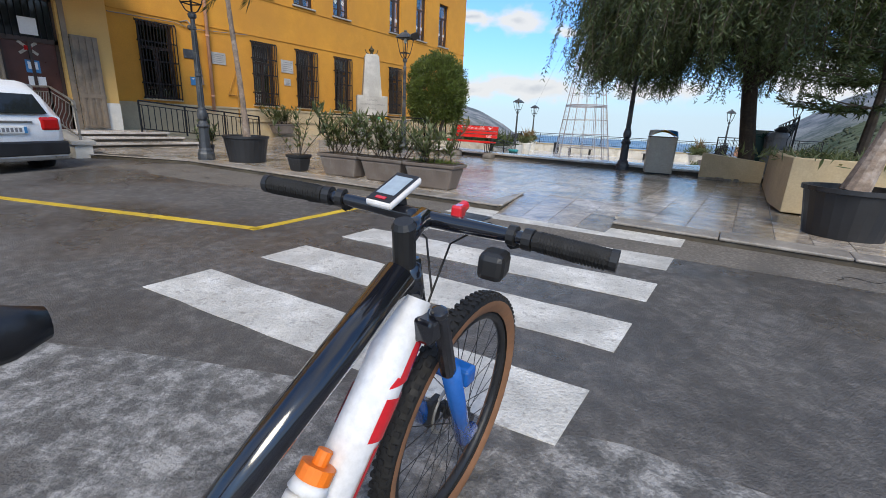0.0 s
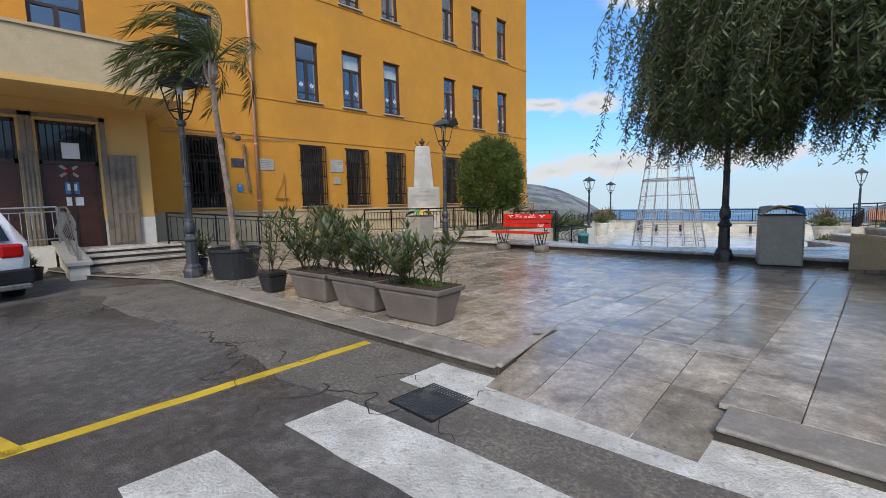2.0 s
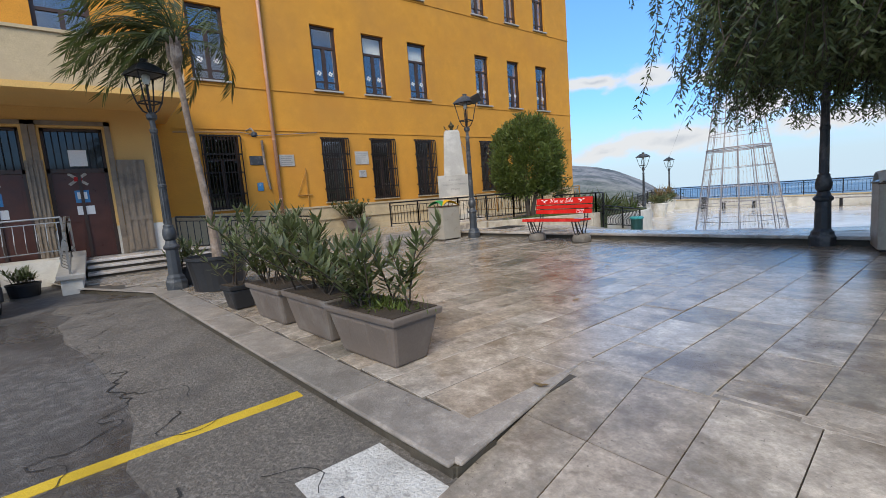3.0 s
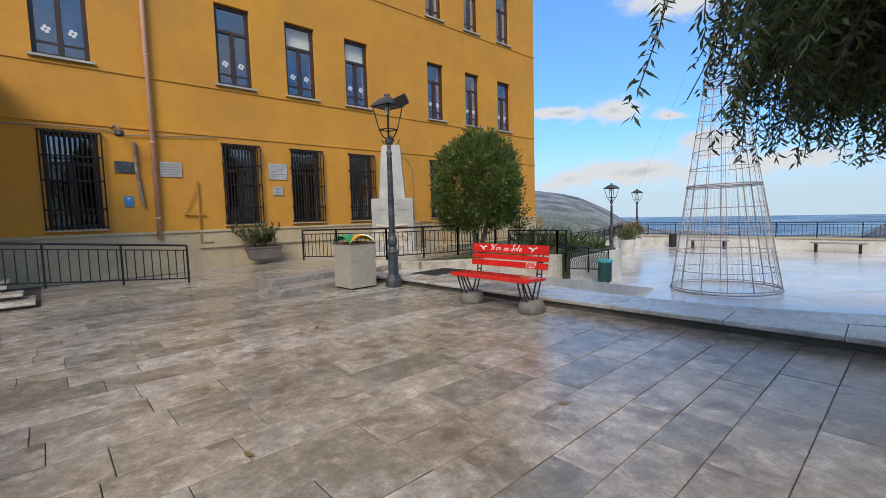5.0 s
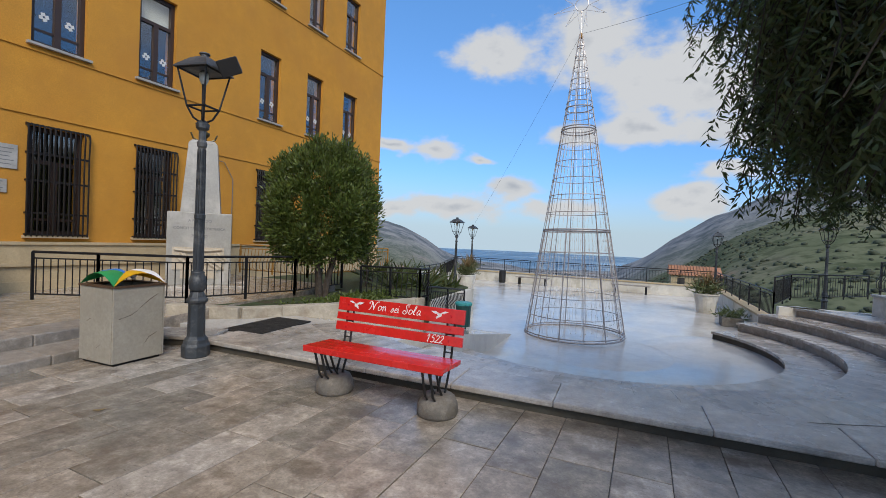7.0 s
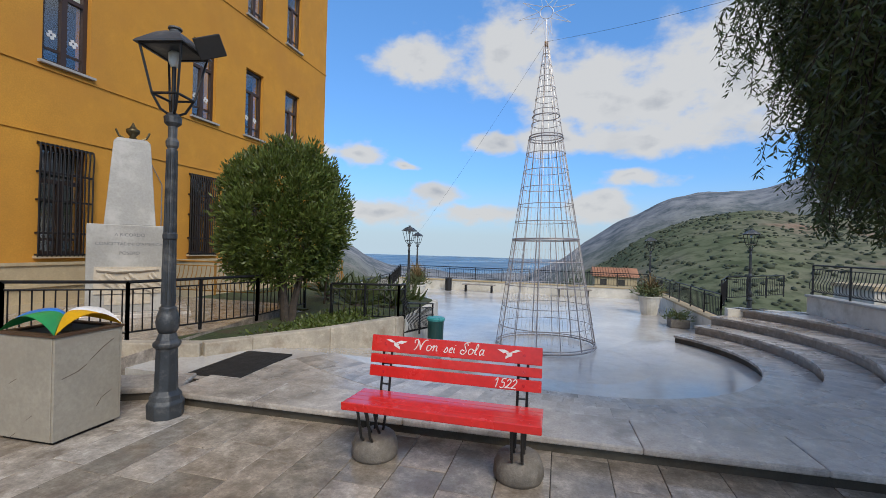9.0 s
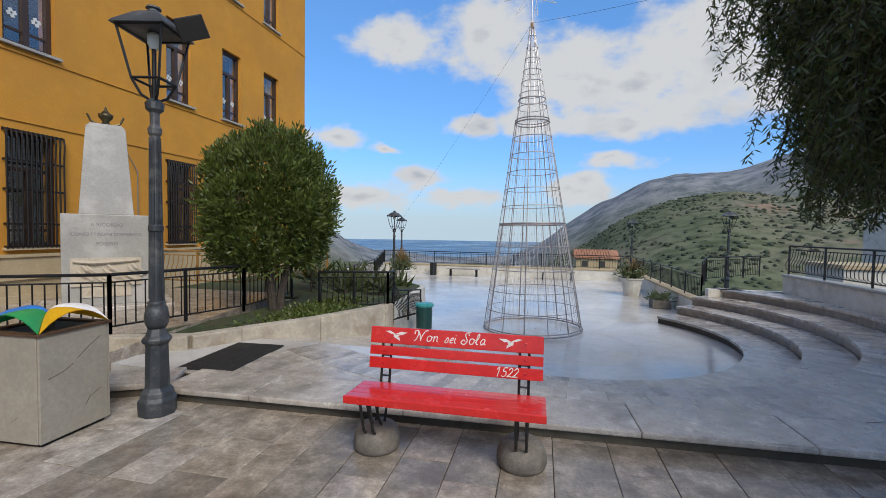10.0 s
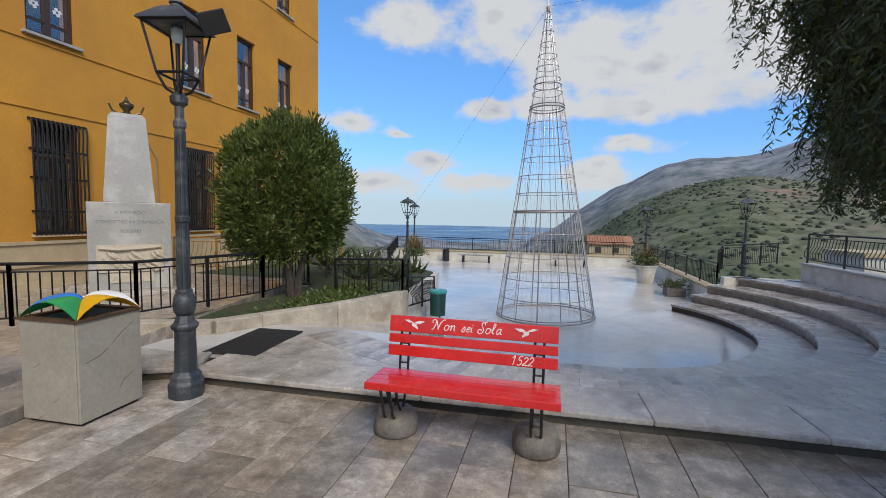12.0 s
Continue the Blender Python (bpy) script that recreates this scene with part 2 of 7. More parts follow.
MORTAR = mat("dark_mortar", (0.08, 0.07, 0.06), 0.8, var=0.3, scale=3, bump=0.3)
MARBLE = mat("grey_white_marble", (0.39, 0.375, 0.345), 0.45, var=0.12, scale=2.0, bump=0.08, fine=30, stain=(0.48, 0.46, 0.43), stain_scale=2.0)
TRAVERTINE = mat("travertine_panel", (0.38, 0.345, 0.285), 0.5, var=0.12, scale=2.5, bump=0.1, fine=30, stain=(0.33, 0.29, 0.235), stain_scale=3.0, mid=0.12, mid_scale=9)
FRAMEBROWN = mat("brown_window_frame", (0.05, 0.028, 0.02), 0.45, var=0.2, scale=6, bump=0.05)
IRONBROWN = mat("brown_iron_bars", (0.018, 0.013, 0.011), 0.55, metal=0.3, var=0.3, scale=8, bump=0.15)
IRON = mat("dark_iron", (0.016, 0.016, 0.018), 0.5, metal=0.4, var=0.3, scale=8, bump=0.15)
LAMPIRON = mat("grey_painted_cast_iron", (0.058, 0.065, 0.074), 0.5, metal=0.3, var=0.3, scale=6, bump=0.2, stain=(0.14, 0.14, 0.14), stain_scale=5)
STEEL = mat("brushed_steel_rail", (0.34, 0.33, 0.31), 0.4, metal=0.7, var=0.2, scale=8, bump=0.08)
GLASS = mat("window_glass", (0.9, 0.93, 0.95), 0.02, var=0.02, bump=0, rough_var=0.0, ior=2.0, trans=1.0)
# near-black on purpose: the darkness of unlit rooms put into the colour
DARKROOM = mat("unlit_interior", (0.06, 0.055, 0.05), 0.9, var=0.2, scale=2, bump=0)
BLIND = mat("white_blind", (0.70, 0.74, 0.70), 0.8, var=0.06, scale=2, bump=0.05)
WOODDOOR = mat("dark_red_door", (0.085, 0.028, 0.018), 0.4, var=0.3, scale=4, bump=0.1)
SHUTTER = mat("grey_brown_shutter", (0.25, 0.195, 0.14), 0.6, var=0.25, scale=5, bump=0.2, stain=(0.12, 0.095, 0.07), stain_scale=3)
COPPER = mat("pink_drainpipe", (0.62, 0.34, 0.22), 0.45, var=0.2, scale=2, bump=0.05)
PAPER = mat("white_paper", (0.78, 0.78, 0.76), 0.7, var=0.04, scale=10, bump=0.0)
BLUE = mat("blue_print", (0.05, 0.22, 0.46), 0.5, var=0.1, bump=0)
REDPAINT = mat("red_bench_paint", (0.68, 0.022, 0.018), 0.22, var=0.12, scale=5, bump=0.12, fine=25, coat=0.5, rough_var=0.1)
WHITEPAINT = mat("white_paint", (0.82, 0.80, 0.78), 0.4, var=0.05, bump=0.05)
CONCRETE = mat("rough_concrete", (0.21, 0.19, 0.165), 0.8, var=0.35, scale=5, bump=0.6, fine=45, stain=(0.12, 0.105, 0.085), stain_scale=4, grain=0.5, mid=0.4, mid_scale=14)
BLACKPLASTIC = mat("black_plastic_pot", (0.022, 0.023, 0.026), 0.45, var=0.3, scale=5, bump=0.1)
TAUPE = mat("taupe_plastic_planter", (0.165, 0.135, 0.115), 0.55, var=0.2, scale=4, bump=0.1, stain=(0.19, 0.17, 0.15), stain_scale=3)
# dark wet stone under overhangs, its colour also holding the shade there
WETSHADE = mat("shaded_wet_stone", (0.075, 0.062, 0.045), 0.75, var=0.5, scale=4, bump=0.8, fine=40, stain=(0.11, 0.10, 0.075))
SCRUB = mat("hill_scrub", (0.062, 0.078, 0.048), 0.95, var=0.3, scale=0.1, bump=0, island=0.4)
RIMBROWN = mat("rusty_brown_rim", (0.10, 0.055, 0.03), 0.6, var=0.4, scale=8, bump=0.3)
GARDENWALL = mat("weathered_cream_wall", (0.50, 0.44, 0.35), 0.85, var=0.3, scale=1.6, bump=0.5, fine=30, stain=(0.24, 0.18, 0.12), stain_scale=1.4, mid=0.35, mid_scale=5)
SOIL = mat("potting_soil", (0.05, 0.035, 0.022), 0.95, var=0.5, scale=12, bump=1.0)
GRASS = mat("short_grass", (0.055, 0.075, 0.025), 0.95, var=0.6, scale=9, bump=1.0, stain=(0.075, 0.05, 0.03), stain_scale=2.5, mid=0.6, mid_scale=18)
LEAF = mat("oleander_leaf", (0.135, 0.165, 0.08), 0.5, var=0.45, scale=7, bump=0, island=0.4, leaf=0.3)
PEPPER = mat("pepper_tree_leaf", (0.088, 0.128, 0.06), 0.5, var=0.5, scale=1.5, bump=0, island=0.5, leaf=0.3)
THUJA = mat("thuja_leaf", (0.125, 0.172, 0.04), 0.5, var=0.8, scale=7.0, bump=0, island=0.3, leaf=0.25)
PALMLEAF = mat("palm_leaf", (0.08, 0.105, 0.04), 0.5, var=0.4, scale=3, bump=0, island=0.35, leaf=0.3)
DRYLEAF = mat("dry_frond", (0.22, 0.15, 0.06), 0.7, var=0.4, scale=3, bump=0, island=0.3)
BARK = mat("dark_bark", (0.055, 0.042, 0.032), 0.9, var=0.5, scale=7, bump=1.0, fine=25, mid=0.5, mid_scale=14)
PALMBARK = mat("palm_trunk_bark", (0.26, 0.195, 0.15), 0.9, var=0.5, scale=6, bump=1.0, fine=25, stain=(0.42, 0.36, 0.31), stain_scale=4, mid=0.5, mid_scale=18)
WIRE = mat("grey_wire_frame", (0.40, 0.375, 0.385), 0.45, metal=0.25, var=0.25, scale=5, bump=0.1)
TINSEL = mat("silver_light_string", (0.72, 0.70, 0.70), 0.35, metal=0.3, var=0.2, scale=9, bump=0)
LAMPGLASS = mat("lantern_glass", (0.9, 0.92, 0.92), 0.06, var=0.03, bump=0, rough_var=0.02, ior=1.45, trans=1.0)
RUBBER = mat("dark_rubber_mat", (0.012, 0.011, 0.010), 0.75, var=0.3, scale=8, bump=0.6, fine=80)
GREENBIN = mat("dark_green_bin", (0.012, 0.06, 0.055), 0.4, var=0.3, scale=5, bump=0.1)
GREENLID = mat("green_metal", (0.02, 0.32, 0.09), 0.4, var=0.2, scale=6, bump=0.05)
YELLOWLID = mat("yellow_metal", (0.78, 0.42, 0.01), 0.4, var=0.15, scale=6, bump=0.05)
BLUELID = mat("blue_metal", (0.02, 0.20, 0.62), 0.4, var=0.15, scale=6, bump=0.05)
TEALBAG = mat("teal_bin_bag", (0.05, 0.33, 0.33), 0.35, var=0.2, scale=8, bump=0.2)
GREYBAG = mat("grey_plastic_cover", (0.16, 0.17, 0.19), 0.35, var=0.3, scale=4, bump=0.3)
CARWHITE = mat("white_car_paint", (0.78, 0.79, 0.80), 0.2, var=0.03, scale=2, bump=0, coat=1.0, rough_var=0.05)
CARBLACK = mat("black_car_plastic", (0.015, 0.015, 0.017), 0.5, var=0.2, bump=0.1)
CARGLASS = mat("tinted_car_glass", (0.015, 0.018, 0.02), 0.05, var=0.05, bump=0, rough_var=0.02)
TAILRED = mat("red_tail_lamp", (0.45, 0.008, 0.008), 0.12, var=0.1, bump=0)
TYRE = mat("tyre_rubber", (0.010, 0.0095, 0.009), 0.75, var=0.3, scale=20, bump=0.3)
TAN = mat("tan_sidewall", (0.24, 0.115, 0.055), 0.75, var=0.2, scale=12, bump=0.2)
BIKEBLACK = mat("gloss_black_frame", (0.010, 0.011, 0.016), 0.15, var=0.2, scale=4, bump=0, coat=0.8, rough_var=0.05)
BIKEMATT = mat("matt_black_alloy", (0.016, 0.016, 0.017), 0.45, var=0.2, scale=9, bump=0.05)
BIKEWHITE = mat("gloss_white_frame", (0.76, 0.76, 0.77), 0.18, var=0.04, bump=0, coat=0.8, rough_var=0.05)
BIKERED = mat("gloss_red_decal", (0.60, 0.012, 0.02), 0.18, var=0.08, bump=0, coat=0.8, rough_var=0.05)
BIKEBLUE = mat("blue_fork_leg", (0.012, 0.11, 0.42), 0.2, var=0.1, bump=0, coat=0.8, rough_var=0.05)
ORANGE = mat("orange_plastic", (0.85, 0.19, 0.01), 0.4, var=0.08, bump=0.03)
BOTTLE = mat("clear_bottle_plastic", (0.72, 0.72, 0.72), 0.3, var=0.05, bump=0)
SCREEN = mat("device_screen", (0.33, 0.40, 0.46), 0.08, var=0.1, scale=10, bump=0, rough_var=0.02)
ROOFTILE = mat("terracotta_roof", (0.42, 0.20, 0.11), 0.85, var=0.35, scale=1.5, bump=0.5)
SEA = mat("sea_water", (0.05, 0.13, 0.22), 0.35, var=0.1, scale=0.004, bump=0)
RELIEF = mat("carved_relief_stone", (0.60, 0.52, 0.41), 0.7, var=0.3, scale=6, bump=0.4, stain=(0.38, 0.31, 0.23), stain_scale=6)
LETTER = mat("grey_letter_paint", (0.20, 0.20, 0.21), 0.6, var=0.1, bump=0)
BRONZE = mat("dark_bronze", (0.10, 0.08, 0.04), 0.45, metal=0.7, var=0.3, scale=10, bump=0.2)
RUST = mat("rusty_pipe", (0.40, 0.20, 0.04), 0.8, var=0.3, scale=6, bump=0.3)
SADDLE = mat("black_saddle_cover", (0.014, 0.014, 0.016), 0.38, var=0.2, scale=10, bump=0.08)


def hill_material():
    """Dry green slope with dark scrub; farther off, rocky grey with painted haze."""
    m = bpy.data.materials.new("scrub_hillside")
    m.use_nodes = True
    n, l = m.node_tree.nodes, m.node_tree.links
    p = n["Principled BSDF"]
    p.inputs["Roughness"].default_value = 1.0
    p.inputs["Specular IOR Level"].default_value = 0.0
    geo = n.new("ShaderNodeNewGeometry")

    def tex(s, d=6.0, r=0.65):
        t = n.new("ShaderNodeTexNoise")
        t.inputs["Scale"].default_value, t.inputs["Detail"].default_value, t.inputs["Roughness"].default_value = s, d, r
        l.new(geo.outputs["Position"], t.inputs["Vector"])
        return t.outputs["Fac"]

    def ramp(src, *stops):
        r = n.new("ShaderNodeValToRGB")
        r.color_ramp.elements[0].position, r.color_ramp.elements[0].color = stops[0][0], (*stops[0][1], 1)
        r.color_ramp.elements[1].position, r.color_ramp.elements[1].color = stops[-1][0], (*stops[-1][1], 1)
        for pos_, col in stops[1:-1]:
            r.color_ramp.elements.new(pos_).color = (*col, 1)
        l.new(src, r.inputs["Fac"])
        return r.outputs["Color"]

    meadow = ramp(tex(0.012), (0.34, (0.10, 0.12, 0.07)), (0.5, (0.15, 0.16, 0.10)), (0.6, (0.19, 0.18, 0.13)), (0.7, (0.29, 0.19, 0.14)))
    scrub = ramp(tex(0.16, 4, 0.6), (0.40, (0.6, 0.64, 0.62)), (0.55, (1, 1, 1)))
    x = n.new("ShaderNodeMixRGB")
    x.blend_type = "MULTIPLY"
    x.inputs["Fac"].default_value = 1
    l.new(meadow, x.inputs["Color1"])
    l.new(scrub, x.inputs["Color2"])
    # pale blue-grey tones for the far slopes, distance haze put into the colour
    hazy_rock = ramp(tex(0.02, 8, 0.7), (0.40, (0.11, 0.13, 0.145)), (0.5, (0.2, 0.21, 0.225)), (0.6, (0.28, 0.285, 0.29)))
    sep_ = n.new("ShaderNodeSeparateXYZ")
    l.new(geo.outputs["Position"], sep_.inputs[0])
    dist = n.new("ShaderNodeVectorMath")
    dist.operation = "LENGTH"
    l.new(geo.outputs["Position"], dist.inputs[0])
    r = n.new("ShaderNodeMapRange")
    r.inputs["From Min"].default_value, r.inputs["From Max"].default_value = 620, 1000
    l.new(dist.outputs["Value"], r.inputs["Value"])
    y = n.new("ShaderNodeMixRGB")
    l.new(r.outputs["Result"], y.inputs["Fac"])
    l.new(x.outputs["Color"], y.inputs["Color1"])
    l.new(hazy_rock, y.inputs["Color2"])
    l.new(y.outputs["Color"], p.inputs["Base Color"])
    return m


HILL = hill_material()


# ---- mesh building ----
class Part:
    """Collects vertices and faces, then becomes one mesh object."""

    def __init__(self):
        self.v, self.f, self.starts = [], [], []

    def add(self, verts, faces):
        k = len(self.v)
        self.starts.append((k, len(self.f)))
        self.v += [tuple(p) for p in verts]
        self.f += [tuple(i + k for i in face) for face in faces]
        return self

    def box(self, x0, x1, y0, y1, z0, z1, m=None):
        vs = [Vector((x, y, z)) for z in (z0, z1) for y in (y0, y1) for x in (x0, x1)]
        if m is not None:
            vs = [m @ p for p in vs]
        return self.add(vs, [(0, 2, 3, 1), (4, 5, 7, 6), (0, 1, 5, 4), (2, 6, 7, 3), (0, 4, 6, 2), (1, 3, 7, 5)])

    def rod(self, a, b, r0, r1=None, n=8):
        a, b = Vector(a), Vector(b)
        r1 = r0 if r1 is None else r1
        d = (b - a).normalized()
        u = d.orthogonal().normalized()
        w = d.cross(u)
        vs = []
        for p, r in ((a, r0), (b, r1)):
            vs += [p + (u * math.cos(2 * math.pi * i / n) + w * math.sin(2 * math.pi * i / n)) * r for i in range(n)]
        fs = [(i, (i + 1) % n, n + (i + 1) % n, n + i) for i in range(n)]
        return self.add(vs, fs + [tuple(range(n - 1, -1, -1)), tuple(range(n, 2 * n))])

    def pipe(self, pts, r, n=8, closed=False):
        pts = [Vector(p) for p in pts]
        rs = r if isinstance(r, (list, tuple)) else [r] * len(pts)
        vs, u = [], None
        for i, p in enumerate(pts):
            a = pts[i - 1] if i or closed else pts[i]
            b = pts[(i + 1) % len(pts)] if i + 1 < len(pts) or closed else pts[i]
            d = (b - a).normalized()
            u = d.orthogonal().normalized() if u is None else (u - d * u.dot(d)).normalized()
            w = d.cross(u)
            vs += [p + (u * math.cos(2 * math.pi * k / n) + w * math.sin(2 * math.pi * k / n)) * rs[i] for k in range(n)]
        m = len(pts)
        fs = []
        for i in range(m if closed else m - 1):
            j = (i + 1) % m
            fs += [(i * n + k, i * n + (k + 1) % n, j * n + (k + 1) % n, j * n + k) for k in range(n)]
        if not closed:
            fs += [tuple(range(n - 1, -1, -1)), tuple(range((m - 1) * n, m * n))]
        return self.add(vs, fs)

    def ring(self, c, radius, r, n=40, k=6, axis="z"):
        pts = []
        for i in range(n):
            a = 2 * math.pi * i / n
            p = (math.cos(a) * radius, math.sin(a) * radius)
            pts.append(Vector(c) + Vector({"z": (p[0], p[1], 0), "x": (0, p[0], p[1]), "y": (p[0], 0, p[1])}[axis]))
        return self.pipe(pts, r, k, closed=True)

    def lathe(self, profile, c=(0, 0, 0), n=20, squash=(1, 1)):
        vs, fs = [], []
        for r, z in profile:
            vs += [(c[0] + r * math.cos(2 * math.pi * i / n) * squash[0], c[1] + r * math.sin(2 * math.pi * i / n) * squash[1], c[2] + z) for i in range(n)]
        for j in range(len(profile) - 1):
            fs += [(j * n + i, j * n + (i + 1) % n, (j + 1) * n + (i + 1) % n, (j + 1) * n + i) for i in range(n)]
        fs += [tuple(range(n - 1, -1, -1)), tuple(range((len(profile) - 1) * n, len(profile) * n))]
        return self.add(vs, fs)

    def prism(self, pts, z0, z1):
        """A plan polygon, anticlockwise; z0 and z1 are heights or functions of x, y."""
        lo = z0 if callable(z0) else (lambda x, y: z0)
        hi = z1 if callable(z1) else (lambda x, y: z1)
        n = len(pts)
        vs = [(x, y, lo(x, y)) for x, y in pts] + [(x, y, hi(x, y)) for x, y in pts]
        fs = [tuple(range(n - 1, -1, -1)), tuple(range(n, 2 * n))] + [(i, (i + 1) % n, n + (i + 1) % n, n + i) for i in range(n)]
        return self.add(vs, fs)

    def frustum(self, bottom, top, z0, z1, c=(0, 0)):
        """A tapered box with half sizes bottom and top."""
        vs = []
        for (a, b), z in ((bottom, z0), (top, z1)):
            vs += [(c[0] - a, c[1] - b, z), (c[0] + a, c[1] - b, z), (c[0] + a, c[1] + b, z), (c[0] - a, c[1] + b, z)]
        return self.add(vs, [(3, 2, 1, 0), (4, 5, 6, 7), (0, 1, 5, 4), (1, 2, 6, 5), (2, 3, 7, 6), (3, 0, 4, 7)])

    def mesh(self, name, material, smooth=False):
        me = bpy.data.meshes.new(name)
        me.from_pydata(self.v, [], self.f)
        me.materials.append(material)
        if smooth:
            me.polygons.foreach_set("use_smooth", [True] * len(me.polygons))
        me.update()
        return me

    def each(self, name, material, parent=None, bevel=0.0, smooth=False):
        """Every piece that was added becomes an object of its own."""
        marks_ = self.starts + [(len(self.v), len(self.f))]
        for (v0, f0), (v1, f1) in zip(marks_, marks_[1:]):
            q = Part()
            q.v, q.f = self.v[v0:v1], [tuple(i - v0 for i in f) for f in self.f[f0:f1]]
            q.done(name, material, parent, bevel, smooth)

    def done(self, name, material, parent=None, bevel=0.0, smooth=False, label="", category="", group="", kind=""):
        ob = new(name, self.mesh(name, material, smooth))
        if parent is not None:
            ob.parent = parent
        if bevel:
            mod = ob.modifiers.new("bevel", "BEVEL")
            mod.width, mod.segments, mod.limit_method = bevel, 2, "ANGLE"
        return tagged(ob, label, category, group, kind)


def thing(name, label, category, at=None, group="", kind=""):
    ob = new(name)
    ob.empty_display_size = 0.1
    if at is not None:
        ob.matrix_world = at
    return tagged(ob, label, category, group, kind)


def leaf_mesh(name, material, base, along, side, length, width):
    """Many leaves as bent two-quad blades: arrays of base points, directions, side directions, lengths and widths."""
    base, along, side = (np.asarray(a, float) for a in (base, along, side))
    along /= np.linalg.norm(along, axis=1)[:, None] + 1e-9
    side = side - along * (side * along).sum(1)[:, None]
    side /= np.linalg.norm(side, axis=1)[:, None] + 1e-9
    length, width = np.broadcast_to(length, len(base)), np.broadcast_to(width, len(base))
    mid = base + along * (length * 0.45)[:, None]
    tip = base + along * length[:, None]
    half = side * (width * 0.5)[:, None]
    n = len(base)
    verts = np.stack([base, mid - half, mid + half, tip], 1).reshape(-1, 3)
    faces = (np.arange(n)[:, None] * 4 + np.array([0, 1, 3, 2])).tolist()
    me = bpy.data.meshes.new(name)
    me.from_pydata(verts.tolist(), [], faces)
    me.materials.append(material)
    me.update()
    return me


def unit(rng, n):
    v = rng.normal(size=(n, 3))
    return v / np.linalg.norm(v, axis=1)[:, None]


def text_mesh(words, size, material, depth=0.002):
    cu = bpy.data.curves.new("lettering", "FONT")
    cu.body, cu.size, cu.extrude, cu.align_x, cu.align_y = words, size, depth, "CENTER", "CENTER"
    tmp = bpy.data.objects.new("lettering", cu)
    scene.collection.objects.link(tmp)
    me = bpy.data.meshes.new_from_object(tmp.evaluated_get(bpy.context.evaluated_depsgraph_get()))
    bpy.data.objects.remove(tmp)
    me.materials.clear()
    me.materials.append(material)
    return me

# ---- setting: ground, street, plaza ----
def street_z(x, y):
    return -0.085 - 0.013 * (5.2 - y) if y >= -3 else -0.1916


KERB_LINE = [(-12.6, 3.3), (-10.8, 3.8), (-8.86, 4.72), (-2.27, 5.2)]
CENTRE, RADII, LEVELS = (-5.4, 18.8), (3.53, 4.35, 5.05, 5.9), (-0.9, -0.54, -0.33, -0.11, 0.1)

street = Part()
street.prism([(-60, -3), (60, -3), (60, 5.6), (-60, 5.6)], -0.6, street_z)
street.prism([(-60, -60), (60, -60), (60, -3), (-60, -3)], -0.6, -0.1916)
street = street.done("road", ASPHALT, label="worn grey asphalt street, damp with cracks", category="road", kind="structure")

plaza = Part()
plaza.prism([(-15.6, 3.35), (-12.6, 3.35), (-10.75, 3.9), (-8.8, 4.85), (-2.4, 5.35), (-2.4, 6.5), (-0.9, 6.5), (-0.9, 5.45), (14, 5.6), (14, 12.1), (-15.6, 12.1)], -0.5, -0.014)
plaza = plaza.done("pavement", MORTAR, label="stone-paved plaza terrace, wet after rain", category="pavement", kind="structure")

# lower floor of the belvedere
lower = Part()
lower.prism([(-15.5, 12.6), (-8.0, 12.6), (-7.6, 15.5), (-1.1, 15.5), (-1.1, 34.0), (-15.5, 34.0)], -1.6, -0.9)
lower = lower.done("floor_lower", PALE, label="pale wet pavement of the lower belvedere", category="pavement", kind="structure")


def annulus(r0, r1, z0, z1, a0, a1, n):
    p = Part()
    for i in range(n):
        a, b = radians(a0 + (a1 - a0) * i / n), radians(a0 + (a1 - a0) * (i + 1) / n)
        pts = [(CENTRE[0] + r * math.cos(t), CENTRE[1] + r * math.sin(t)) for r, t in ((r0, a), (r1, a), (r1, b), (r0, b))]
        p.prism(pts, z0, z1)
    return p


steps = thing("amphitheatre_steps", "curved grey stone steps round the sunken floor", "steps", kind="structure")
for k in range(4):
    ring_top = LEVELS[k + 1]
    outer = RADII[k + 1] if k < 3 else 6.45
    n = 34 + 4 * k
    core = annulus(RADII[k] + 0.035, outer + 0.05, -1.5, ring_top - 0.052, -124, 41.5, 40)
    core.done("riser", WETSHADE if k == 0 else KERB, steps)
    for i in range(n):
        a0, a1 = -124 + 165.5 * i / n, -124 + 165.5 * (i + 1) / n
        gap = 0.2 / (k + 4)
        piece = annulus(RADII[k] - 0.02, outer, ring_top - 0.055, ring_top, a0 + gap * 0.3, a1 - gap * 0.3, 3)
        piece.done("step_block", STEPSTONE, steps)

# the floor rises gently towards the foot of the steps
apron = Part()


def apron_z(t, f):
    fade = min(1.0, max(0.0, (60 - t) / 16), max(0.0, (t + 150) / 20))
    return -0.897 + 0.17 * f * fade


vs, fs = [], []
for i in range(71):
    t = -150 + 210 * i / 70
    for j in range(5):
        rr = RADII[0] + 0.05 - 1.9 * (1 - j / 4)
        vs.append((CENTRE[0] + rr * math.cos(radians(t)), CENTRE[1] + rr * math.sin(radians(t)), apron_z(t, (j / 4) ** 1.3)))
for i in range(70):
    for j in range(4):
        fs.append((i * 5 + j, i * 5 + j + 1, i * 5 + j + 6, i * 5 + j + 5))
apron.add(vs, fs)
apron.done("floor_apron", PALE, label="pale wet pavement at the foot of the steps", category="pavement", smooth=True, kind="structure")

